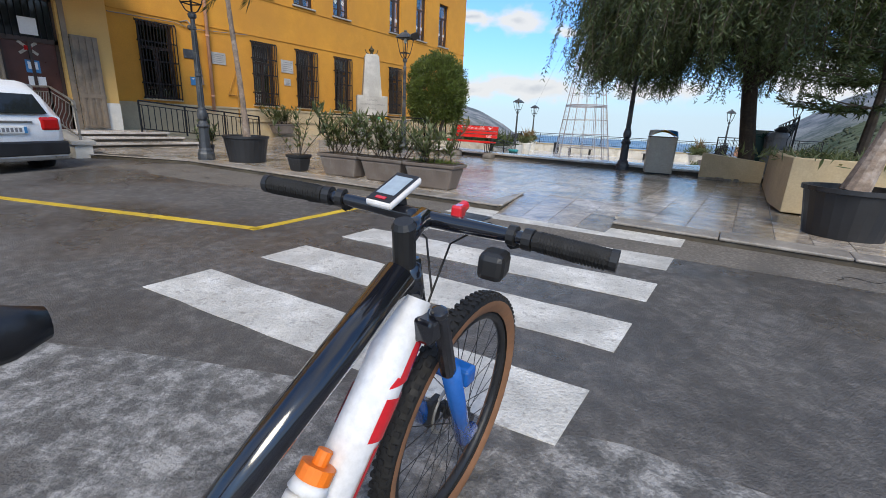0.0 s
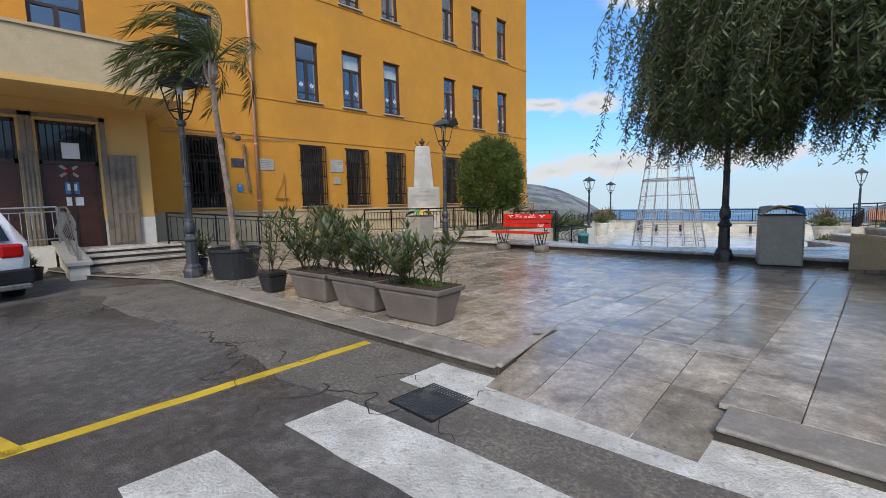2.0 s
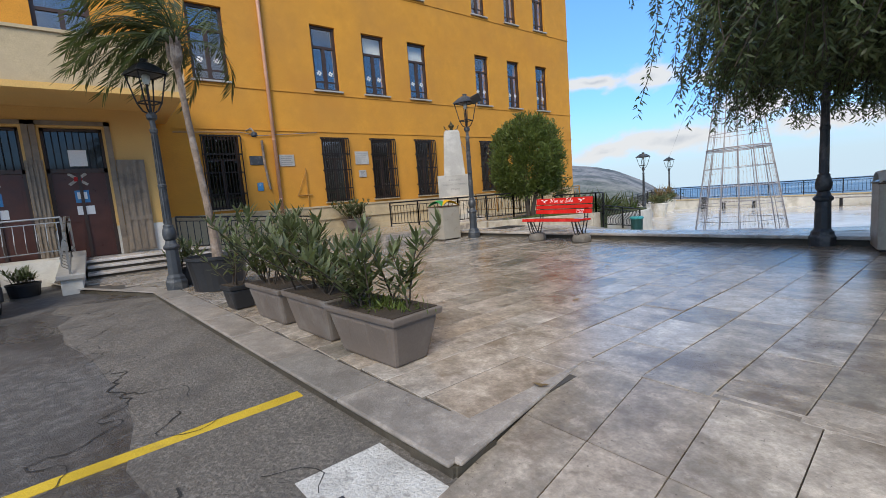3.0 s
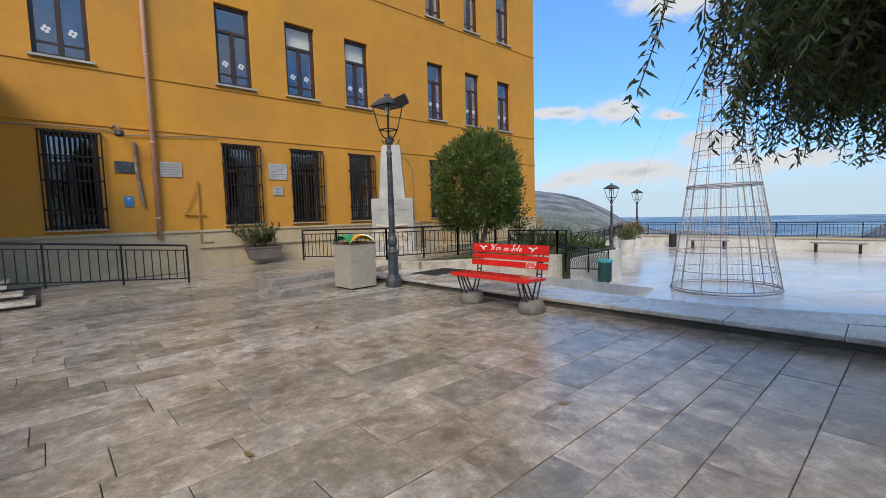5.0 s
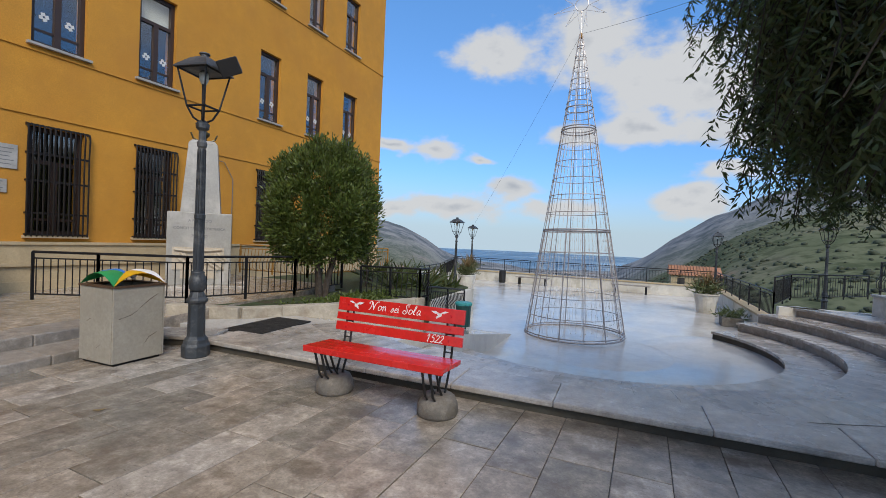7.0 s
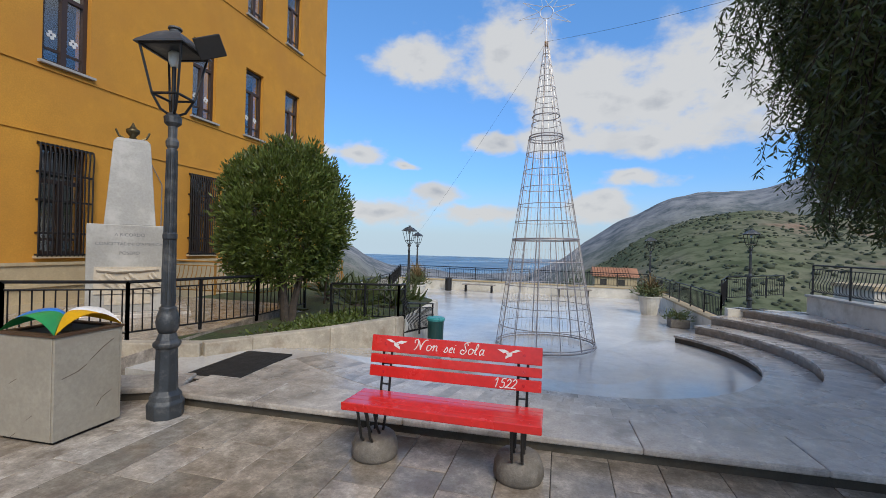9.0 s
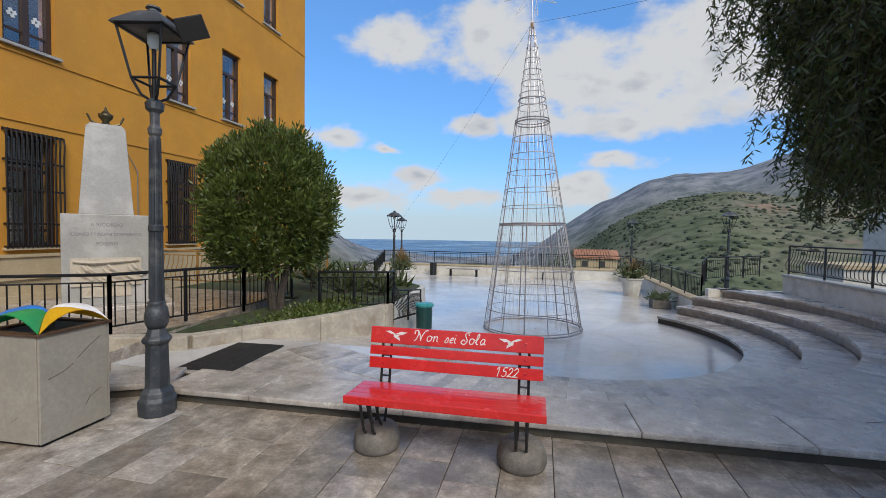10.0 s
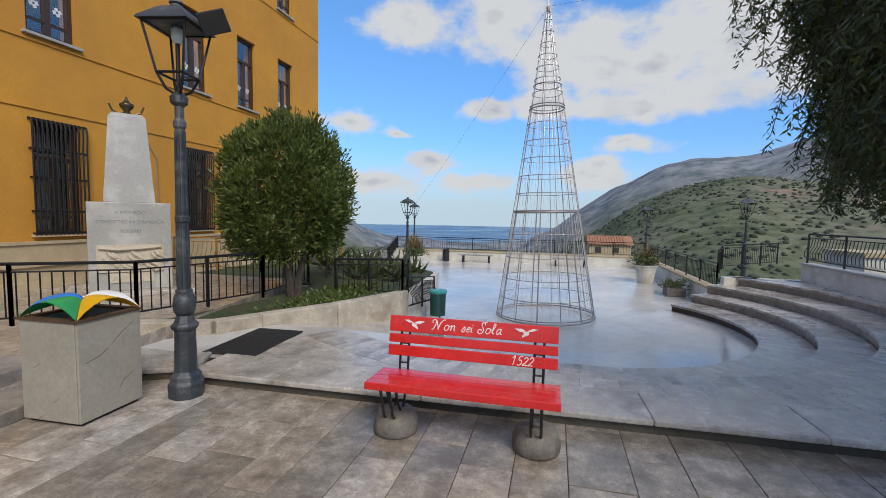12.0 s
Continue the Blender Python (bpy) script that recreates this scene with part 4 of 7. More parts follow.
def folding_shutter(y0, wide=0.56):
    s_ = thing("folding_shutter", "grey-brown panelled metal shutter folded back on the wall", "shutter", group="shutters of the entrance")
    p = Part().box(EX + 0.05, EX + 0.09, y0, y0 + wide, 0.36, 2.55)
    for k in range(4):
        p.box(EX + 0.09, EX + 0.115, y0 + wide * (0.05 + 0.25 * k), y0 + wide * (0.18 + 0.25 * k), 1.2, 2.5)
        p.box(EX + 0.09, EX + 0.115, y0 + wide * (0.05 + 0.25 * k), y0 + wide * (0.18 + 0.25 * k), 0.4, 1.1)
    p.box(EX + 0.09, EX + 0.125, y0, y0 + wide, 1.1, 1.2)
    p.done("panel", SHUTTER, s_)
    Part().rod((EX + 0.03, y0 + 0.02, 0.4), (EX + 0.03, y0 + 0.02, 2.5), 0.02).done("hinge", IRON, s_)


folding_shutter(4.72)
folding_shutter(3.13, 0.3)

# entrance landing, three steps and the cheek wall
land = thing("entrance_steps", "low grey stone entrance steps", "steps", kind="structure")
Part().box(-14.2, -12.95, -6, 6.3, 0.26, 0.32).done("landing", STEPSTONE, land, bevel=0.012)
Part().box(-14.2, -13.0, -6, 6.25, -0.4, 0.26).done("riser", WETSHADE, land)
for k, (x1, ye, z) in enumerate(((-12.55, 6.5, 0.21), (-12.1, 6.65, 0.10))):
    Part().box(-13.1, x1, 3.9, ye, z - 0.05, z).done("step", STEPSTONE, land, bevel=0.012)
    Part().box(-13.1, x1 - 0.05, 3.9, ye - 0.05, -0.4, z - 0.05).done("riser", WETSHADE, land)
cheek = thing("cheek_wall", "white plastered cheek wall beside the steps", "wall", kind="structure")
Part().prism([(-13.95, 3.55), (-10.85, 3.55), (-10.85, 3.85), (-13.95, 3.85)], -0.4, lambda x, y: 0.42 if x < -12 else 0.16).done("wall", WHITEWALL, cheek, bevel=0.01)
Part().prism([(-13.95, 3.5), (-10.8, 3.5), (-10.8, 3.9), (-13.95, 3.9)], lambda x, y: 0.42 if x < -12 else 0.16, lambda x, y: 0.5 if x < -12 else 0.24).done("coping", MARBLE, cheek, bevel=0.01)
Part().prism([(-13.95, 0.5), (-12.9, 0.5), (-12.9, 3.5), (-13.95, 3.5)], -0.4, 0.41).done("front", WHITEWALL, cheek)

# ---- far parapets and side walls ----
par = thing("parapet", "low white parapet wall round the belvedere", "parapet", kind="structure")
PAR = [(-15.4, 34.0), (-1.1, 34.0), (-1.1, 22.9)]
for (xa, ya), (xb, yb) in zip(PAR, PAR[1:]):
    d, a = math.hypot(xb - xa, yb - ya), math.atan2(yb - ya, xb - xa)
    m = Matrix.LocRotScale((xa, ya, 0), Euler((0, 0, a)), None)
    Part().box(-0.15, d + 0.15, -0.15, 0.15, -1.5, -0.36, m).done("wall", WHITEWALL, par, bevel=0.01)
    Part().box(-0.18, d + 0.18, -0.19, 0.19, -0.36, -0.29, m).done("coping", CREAM, par, bevel=0.01)
side = thing("side_wall", "white plastered side wall of the upper terrace", "wall", kind="structure")
Part().box(0.75, 1.0, 12.9, 22.4, -1.4, 0.55).done("wall", WHITEWALL, side, bevel=0.01)
Part().box(0.71, 1.04, 12.88, 22.44, 0.55, 0.61).done("coping", MARBLE, side, bevel=0.01)
Part().box(-1.1, 1.0, 22.45, 22.7, -1.4, 0.1).done("wall", WHITEWALL, side)
# left edge of the lower floor
Part().box(-15.5, -15.25, 24.0, 34.0, -1.5, -0.3).done("parapet_west", WHITEWALL, label="low white parapet", category="parapet", kind="structure")


def railing(name, label, pts, z0s, h, mat_, gap=0.13, post=1.5, bowed=False, group="", bar=0.009):
    """Posts, two rails and balusters along a plan line; z0s gives the foot heights at the points."""
    r = thing(name, label, "railing", group=group)
    rails, bars, posts = Part(), Part(), Part()
    for ((xa, ya), za), ((xb, yb), zb) in zip(zip(pts, z0s), list(zip(pts, z0s))[1:]):
        d = math.dist((xa, ya), (xb, yb))
        A, B = Vector((xa, ya, za)), Vector((xb, yb, zb))
        up = Vector((0, 0, 1))
        rails.pipe([A + up * h, B + up * h], 0.022, 6)
        rails.pipe([A + up * 0.1, B + up * 0.1], 0.014, 5)
        rails.pipe([A + up * (h - 0.1), B + up * (h - 0.1)], 0.012, 5)
        side_ = (B - A).cross(up).normalized()
        n = max(1, round(d / gap))
        for k in range(n):
            q = A + (B - A) * (k + 0.5) / n
            if bowed:
                bars.pipe([q + up * (h - 0.1), q + up * h * 0.62 + side_ * 0.03, q + up * h * 0.4 + side_ * 0.11, q + up * h * 0.22 + side_ * 0.1, q + up * 0.1], bar, 4)
            else:
                bars.pipe([q + up * (h - 0.1), q + up * 0.1], bar, 4)
        n = max(1, round(d / post))
        for k in range(n + 1):
            q = A + (B - A) * k / n
            posts.box(-0.018, 0.018, -0.018, 0.018, 0, h, Matrix.Translation(q))
    rails.each("rail", mat_, r)
    bars.done("balusters", mat_, r, kind="stuff")
    posts.each("post", mat_, r)
    return r


railing("railing", "thin dark metal railing on the far parapet", [(-15.3, 34.0), (-1.1, 34.0), (-1.1, 23.0)], [-0.3] * 3, 0.75, IRON, 0.14, 1.6)
railing("railing", "dark bowed iron railing on the white side wall", [(0.88, 22.4), (0.88, 12.9)], [0.6, 0.6], 0.8, IRON, 0.13, 1.6, bowed=True)
railing("railing", "dark iron railing at the terrace corner", [(-1.1, 23.0), (0.0, 26.0), (3.0, 29.0)], [0.0, 0.0, 0.0], 0.85, IRON, 0.14, 1.6)
railing("railing", "dark iron railing round the monument platform", [(-13.35, 11.8), (-12.4, 12.25), (-11.3, 13.0), (-10.75, 14.9), (-10.9, 16.6)], [0.23, 0.24, 0.24, 0.24, 0.24], 0.78, IRON, 0.12, 1.1, group="monument railings")
railing("railing", "brushed steel railing beside the access ramp", [(-13.0, 5.65), (-13.0, 9.05)], [0.3, 0.02], 0.8, IRON, 0.14, 1.1, bar=0.012)
railing("railing", "ochre iron railing behind the monument", [(-14.9, 17.1), (-12.6, 17.3), (-12.4, 21.0)], [0.3, 0.3, 0.3], 0.8, RUST, 0.12, 1.4, bowed=True)
railing("railing", "green iron railing at the garden edge", [(-10.0, 16.1), (-8.75, 16.5), (-8.8, 17.0)], [0.12, 0.12, 0.1], 0.72, IRON, 0.11, 0.6, bowed=True)
railing("railing", "bowed dark iron handrail down the ramp", [(-8.82, 17.0), (-8.95, 19.6)], [-0.3, -0.62], 0.72, IRON, 0.11, 1.2, bowed=True)
railing("railing", "dark iron railing above the belvedere edge", [(-12.0, 20.0), (-13.2, 27.0), (-15.3, 33.9)], [-0.45, -0.45, -0.3], 0.8, IRON, 0.13, 1.6)
# stair handrail on the cheek wall, with bowed balusters
railing("stair_handrail", "brushed steel handrail on the cheek wall", [(-13.9, 3.7), (-12.2, 3.7), (-10.95, 3.7)], [0.5, 0.48, 0.2], 0.78, STEEL, 0.17, 1.2, bowed=True)
railing("stair_handrail", "brushed steel handrail at the landing front", [(-13.0, 0.6), (-13.0, 3.6)], [0.42, 0.5], 0.78, STEEL, 0.17, 1.2, bowed=True)

# garden bed with its curved wall
bed = thing("garden_bed", "curved cream garden wall round a planted bed", "garden bed", kind="structure")
BED = [(-11.35, 12.75), (-10.25, 13.2), (-9.95, 13.75), (-9.35, 14.85), (-8.8, 16.3), (-8.75, 16.6)]
wall_, soil = Part(), Part()
for (xa, ya), (xb, yb) in zip(BED, BED[1:]):
    a = math.atan2(yb - ya, xb - xa)
    nx, ny = math.sin(a) * 0.1, -math.cos(a) * 0.1
    wall_.prism([(xa + nx, ya + ny), (xb + nx, yb + ny), (xb - nx, yb - ny), (xa - nx, ya - ny)], -1.0, lambda x, y: 0.27 - 0.012 * (y - 12.7))
wall_.done("wall", GARDENWALL, bed, bevel=0.02)
soil.prism([(-11.2, 12.85), (-10.3, 13.3), (-9.95, 13.85), (-9.4, 14.95), (-8.85, 16.4), (-9.0, 17.6), (-10.9, 17.6), (-10.75, 14.9)], -0.5, 0.2)
soil.done("soil", GRASS, bed)
Part().prism([(-11.6, 17.5), (-8.95, 17.5), (-9.2, 21.0), (-12.0, 24.0), (-15.5, 24.0), (-15.5, 17.0)], -1.2, 0.0).done("bank_wall", WHITEWALL, bed)
Part().prism([(-11.5, 17.62), (-9.1, 17.62), (-9.35, 20.9), (-12.05, 23.8), (-15.4, 23.8), (-15.4, 17.1)], -0.1, 0.05).done("bank", GRASS, bed)

# rubber mat in a flush white stone frame
mat_ob = Part().box(-0.35, 0.31, -0.55, 0.58, 0.0, 0.02, Matrix.LocRotScale((-9.42, 13.0, 0.088), Euler((0, 0, radians(4))), None))
mat_ob.done("door_mat", RUBBER, label="black rubber mat lying on the pale paving", category="mat", bevel=0.006)

# ---- distance: ground to the horizon, hills, sea ----
def ridge(az):
    """Skyline height in degrees by azimuth from +y towards +x."""
    pts = [(-180, 1), (-120, 4), (-70, 5), (-45, 4.2), (-36, 2.6), (-33, 2.2), (-29.4, 1.1), (-27, 0), (-25, -1.2), (-22, -2.4), (-14, -3.3), (-4, -3), (0, -1.0), (2.5, 0.9),
           (5, 2.4), (7, 3.7), (9.5, 5.1), (12.4, 6.5), (14.7, 7.0), (18, 7.2), (20.4, 7.0), (23.2, 7.7), (25.4, 8.5), (31, 9.3), (60, 8), (120, 4), (180, 1)]
    for (a, h0), (b, h1) in zip(pts, pts[1:]):
        if a <= az <= b:
            t = (az - a) / (b - a)
            return h0 + (h1 - h0) * t
    return 0


def front_ridge(az):
    pts = [(-180, -2), (-40, -4), (0, -4.4), (3.3, -2.3), (5.8, -0.9), (8.3, 1.1), (10.7, 2.5), (14.2, 3.8), (18, 4.6), (21, 4.8), (25, 4.2), (32, 4.0), (60, 3), (120, 0), (180, -2)]
    for (a, h0), (b, h1) in zip(pts, pts[1:]):
        if a <= az <= b:
            t = (az - a) / (b - a)
            return h0 + (h1 - h0) * t
    return 0


terrain = Part()
RS = [36, 48, 70, 100, 140, 190, 250, 310, 360, 400, 450, 520, 600, 700, 800, 900, 1000, 1120, 1250, 1400, 1700, 2400, 4900]
AZ = sorted(set([float(a) for a in np.arange(-180, 180, 3.0)] + [float(a) for a in np.arange(-50, 50, 0.6)]))
EYE_AT = (-5.9, 8.4, 1.65)


def terrain_z(r, az):
    far_top = EYE_AT[2] + 1150 * math.tan(radians(ridge(az)))
    near_top = EYE_AT[2] + 380 * math.tan(radians(front_ridge(az)))
    floor_ = -6 - 40 * min(1, (r - 36) / 260)
    x, y = math.sin(radians(az)) * r, math.cos(radians(az)) * r
    rough = noise.fractal(Vector((x / 160, y / 160, 3)), 1.0, 2.0, 5) * min(1, r / 500)
    far = far_top - (abs(r - 1150) / 610) ** 1.4 * max(60, far_top + 70)
    near = near_top - (abs(r - 380) / 330) ** 1.3 * max(36, near_top + 45)
    low = floor_ - (0.06 * max(0, r - 300))
    z = max(low, far, near) if r < 2200 else -220
    return z + rough * min(9, 0.008 * r + 1)


nz = len(AZ)
vs = [(EYE_AT[0] + math.sin(radians(a)) * r, EYE_AT[1] + math.cos(radians(a)) * r, terrain_z(r, a)) for r in RS for a in AZ]
fs = []
for i in range(len(RS) - 1):
    for j in range(nz):
        k = (j + 1) % nz
        fs.append((i * nz + j, i * nz + k, (i + 1) * nz + k, (i + 1) * nz + j))
fs.append(tuple(range(nz)))
terrain.add(vs, fs)
terrain.done("ground", HILL, smooth=True, label="green scrub hills and haze-grey mountains beyond the valley", category="hills", kind="structure")
Part().add([(-4700, 900, -96), (4700, 900, -96), (4700, 4880, -96), (-4700, 4880, -96)], [(0, 1, 2, 3)]).done("water", SEA, label="distant blue-grey sea below the horizon", category="sea", kind="structure")


# scrub bushes scattered over the slopes
ICO = bmesh.new()
bmesh.ops.create_icosphere(ICO, subdivisions=1, radius=1.0)
ICO.verts.ensure_lookup_table()
ico_v = np.array([v.co[:] for v in ICO.verts])
ico_f = [tuple(v.index for v in f.verts) for f in ICO.faces]
ICO.free()
r = np.random.default_rng(77)
scrub = Part()
for amount, r0, r1, s0, s1 in ((7600, 85, 372, 0.45, 1.35),):
    for k in range(amount):
        rr, az = math.sqrt(r.uniform(r0 * r0, r1 * r1)), r.uniform(-58, 46)
        i = max(j for j in range(len(RS)) if RS[j] <= rr)
        f = (rr - RS[i]) / (RS[i + 1] - RS[i])
        z = terrain_z(RS[i], az) * (1 - f) + terrain_z(RS[i + 1], az) * f
        x, y = EYE_AT[0] + math.sin(radians(az)) * rr, EYE_AT[1] + math.cos(radians(az)) * rr
        if noise.noise(Vector((x / 34, y / 34, 1))) + r.normal() * 0.3 < -0.12:
            continue
        s_ = r.uniform(s0, s1) * (1 + 0.5 * (r.uniform() < 0.1))
        v = ico_v * np.array([s_, s_, s_ * r.uniform(0.6, 0.95)]) * r.uniform(0.75, 1.2, (len(ico_v), 1)) + np.array([x, y, z + 0.15 * s_])
        scrub.add([tuple(q) for q in v], ico_f)
scrub.done("scrub_bushes", SCRUB, smooth=True, label="dark green scrub bushes dotted over the hillsides", category="shrubs", kind="stuff")

# ---- street furniture ----
def street_lamp(x, y, z, tall=3.42, flood=False, turn=0.0, label="grey cast iron street lamp with four-sided lantern", wide=0.21):
    k = tall / 3.42
    L = thing("street_lamp", label, "street lamp", pose(x, y, z, 0, 0, turn), group="street lamps")
    Part().lathe([(0.15, 0), (0.155, 0.13), (0.135, 0.16), (0.13, 0.2), (0.098, 0.24), (0.09, 0.62), (0.115, 0.64), (0.12, 0.67), (0.09, 0.70), (0.07, 0.76)], n=8).done("base", LAMPIRON, L, bevel=0.008)
    Part().lathe([(0.07, 0.76), (0.09, 0.80), (0.097, 0.86), (0.085, 0.93), (0.068, 0.97), (0.075, 0.985), (0.06, 1.0)], n=12).done("knob", LAMPIRON, L, smooth=True)
    col = Part()
    col.lathe([(0.054, 1.0), (0.048, 1.55 * k), (0.06, 1.56 * k), (0.06, 1.6 * k), (0.044, 1.62 * k), (0.038, 2.35 * k), (0.052, 2.37 * k), (0.055, 2.41 * k), (0.038, 2.44 * k), (0.038, 2.54 * k), (0.07, 2.57 * k), (0.075, 2.62 * k), (0.035, 2.66 * k)], n=14)
    for i in range(10):
        a = 2 * math.pi * i / 10
        col.rod((0.052 * math.cos(a), 0.052 * math.sin(a), 1.02), (0.04 * math.cos(a), 0.04 * math.sin(a), 2.34 * k), 0.008, 0.006, 4)
    col.done("column", LAMPIRON, L)
    zl, zr = 2.80 * k, 3.20 * k
    lan = Part()
    for sx in (-1, 1):
        for sy in (-1, 1):
            lan.pipe([(0.02 * sx, 0.02 * sy, 2.64 * k), (0.07 * sx, 0.07 * sy, 2.68 * k), (wide * 0.56 * sx, wide * 0.56 * sy, zl)], 0.012, 5)
            lan.pipe([(wide * 0.56 * sx, wide * 0.56 * sy, zl), (wide * 0.9 * sx, wide * 0.9 * sy, zr)], 0.011, 5)
    for a, b in (((-1, -1), (1, -1)), ((1, -1), (1, 1)), ((1, 1), (-1, 1)), ((-1, 1), (-1, -1))):
        lan.pipe([(wide * 0.56 * a[0], wide * 0.56 * a[1], zl), (wide * 0.56 * b[0], wide * 0.56 * b[1], zl)], 0.012, 5)
        lan.pipe([(wide * 0.9 * a[0], wide * 0.9 * a[1], zr), (wide * 0.9 * b[0], wide * 0.9 * b[1], zr)], 0.014, 5)
    lan.rod((0, 0, 2.62 * k), (0, 0, zr), 0.018)
    lan.done("lantern_frame", IRON, L)
    roof = Part()
    roof.frustum((wide + 0.015, wide + 0.015), (wide, wide), zr, zr + 0.025)
    roof.frustum((wide, wide), (wide * 0.52, wide * 0.52), zr + 0.025, zr + 0.13)
    roof.frustum((wide * 0.52, wide * 0.52), (0.06, 0.06), zr + 0.13, zr + 0.165)
    roof.lathe([(0.05, zr + 0.16), (0.045, zr + 0.19), (0.06, zr + 0.2), (0.055, zr + 0.215), (0.02, zr + 0.225)], n=12)
    roof.done("roof", LAMPIRON, L)
    Part().lathe([(0.03, zr - 0.14), (0.05, zr - 0.09), (0.05, zr - 0.02), (0.03, zr)], n=12).done("bulb", BLIND, L, smooth=True)
    if flood:
        m = Matrix.LocRotScale((0.30, 0.05, zr + 0.07), Euler((0.5, -0.35, 0.35)), None)
        Part().box(-0.105, 0.105, -0.05, 0.05, -0.085, 0.085, m).box(-0.115, 0.115, -0.065, -0.045, -0.095, 0.095, m).done("floodlight", BIKEMATT, L, bevel=0.008)
        Part().pipe([(0.12, 0.02, zr + 0.06), (0.22, 0.04, zr + 0.04), (0.30, 0.05, zr + 0.05)], 0.012, 5).done("bracket", BIKEMATT, L)
    return L


street_lamp(-8.72, 5.02, -0.01, turn=20)
street_lamp(-9.13, 11.62, 0, tall=3.54, flood=True, turn=12)
street_lamp(-2.42, 12.1, 0, tall=3.5)
for x, y, z in ((-11.65, 25.2, -0.9), (-13.7, 32.4, -0.9), (-1.25, 32.9, -0.9)):
    street_lamp(x, y, z, tall=3.35, wide=0.24, label="tall dark street lamp on the belvedere")
street_lamp(1.66, 28.6, -0.8, tall=3.5, wide=0.24, label="tall dark street lamp behind the railing")


def litter_box(x, y, turn, size, colours):
    """A stone-clad box with a dark rim and four curved metal sails over its mouth."""
    b = thing("litter_box", "cream stone-clad litter box with curved coloured metal lid", "litter bin", pose(x, y, 0, 0, 0, turn), group="litter boxes")
    h = size / 2
    for i in range(4):
        m = Matrix.Rotation(math.pi / 2 * i, 4, "Z")
        Part().box(-h + 0.004, h - 0.024, -h, -h + 0.02, 0.03, 0.83, m).done("panel", TRAVERTINE, b, bevel=0.003)
    Part().box(-h + 0.03, h - 0.03, -h + 0.03, h - 0.03, 0.0, 0.6).done("plinth", IRON, b)
    rim = Part()
    for i in range(4):
        m = Matrix.Rotation(math.pi / 2 * i, 4, "Z")
        rim.box(-h - 0.012, h - 0.03, -h - 0.012, -h + 0.05, 0.831, 0.85, m)
    rim.done("rim", RIMBROWN, b)
    veins = Part()
    for pts in ([(-0.22, 0.5), (-0.1, 0.53), (-0.03, 0.57)], [(0.0, 0.6), (0.1, 0.68), (0.2, 0.74)], [(0.06, 0.2), (0.1, 0.26), (0.19, 0.3)]):
        veins.pipe([(h + 0.0005, u * h / 0.28, z) for u, z in pts], 0.0022, 4)
        veins.pipe([(-u * h / 0.35, -h - 0.0005, 0.75 - z) for u, z in pts[1:]], 0.002, 4)
    veins.each("crack", RIMBROWN, b)
    for i, c in enumerate(colours):
        # a triangular sail from two corners to the middle, arched along the side
        p, vs, fs, n = Part(), [], [], 8
        for layer in (0, 0.005):
            for u in range(n + 1):
                for v in range(n + 1):
                    s_, t_ = 2 * u / n - 1, v / n
                    z = 0.853 + (1 - t_) ** 0.7 * 0.13 * (1 - s_ * s_) + 0.10 * math.sin(t_ * math.pi / 2) - layer
                    vs.append((s_ * (1 - t_ * 0.985) * (h - 0.004), -h * (1 - t_ * 0.985), z))
        m2 = n + 1
        for u in range(n):
            for v in range(n):
                q = u * m2 + v
                fs.append((q, q + m2, q + m2 + 1, q + 1))
                q += m2 * m2
                fs.append((q, q + 1, q + m2 + 1, q + m2))
        rot = Matrix.Rotation(math.pi / 2 * i, 4, "Z")
        p.add([rot @ Vector(v) for v in vs], fs)
        p.done("lid_sail", c, b, smooth=True)
    return b


litter_box(-9.68, 11.13, 3, 0.56, (GREENLID, YELLOWLID, WHITEPAINT, BLUELID))
litter_box(-1.6, 12.0, 14, 0.58, (YELLOWLID, BLUELID, GREENLID, WHITEPAINT))

# ---- the red bench ----
bench = thing("bench", "red painted wooden bench with white lettering and birds", "bench", pose(-6.48, 11.47, 0, 0, 0, 0.6))
W = 0.70
for i in range(4):
    y = -0.19 + 0.094 * i
    Part().box(-W, W, y, y + 0.084, 0.425 + 0.004 * (3 - i), 0.465 + 0.004 * (3 - i)).done("seat_slat", REDPAINT, bench, bevel=0.006)
Part().box(-W, W, -0.21, -0.194, 0.425, 0.482).done("seat_front", REDPAINT, bench, bevel=0.006)
LEAN_BACK = Matrix.LocRotScale((0, 0.26, 0.55), Euler((radians(-9), 0, 0)), None)
for z0, z1 in ((0.0, 0.085), (0.105, 0.175), (0.195, 0.325)):
    Part().box(-W + 0.02, W - 0.02, -0.03, 0.0, z0, z1, LEAN_BACK).done("back_board", REDPAINT, bench, bevel=0.005)
bolts = Part()
for x in (-0.56, 0.55):
    for z in (0.04, 0.14, 0.26):
        p0, p1 = LEAN_BACK @ Vector((x, -0.03, z)), LEAN_BACK @ Vector((x, -0.038, z))
        bolts.rod(p0, p1, 0.011, 0.008, 8)
bolts.each("bolt", BIKERED, bench)
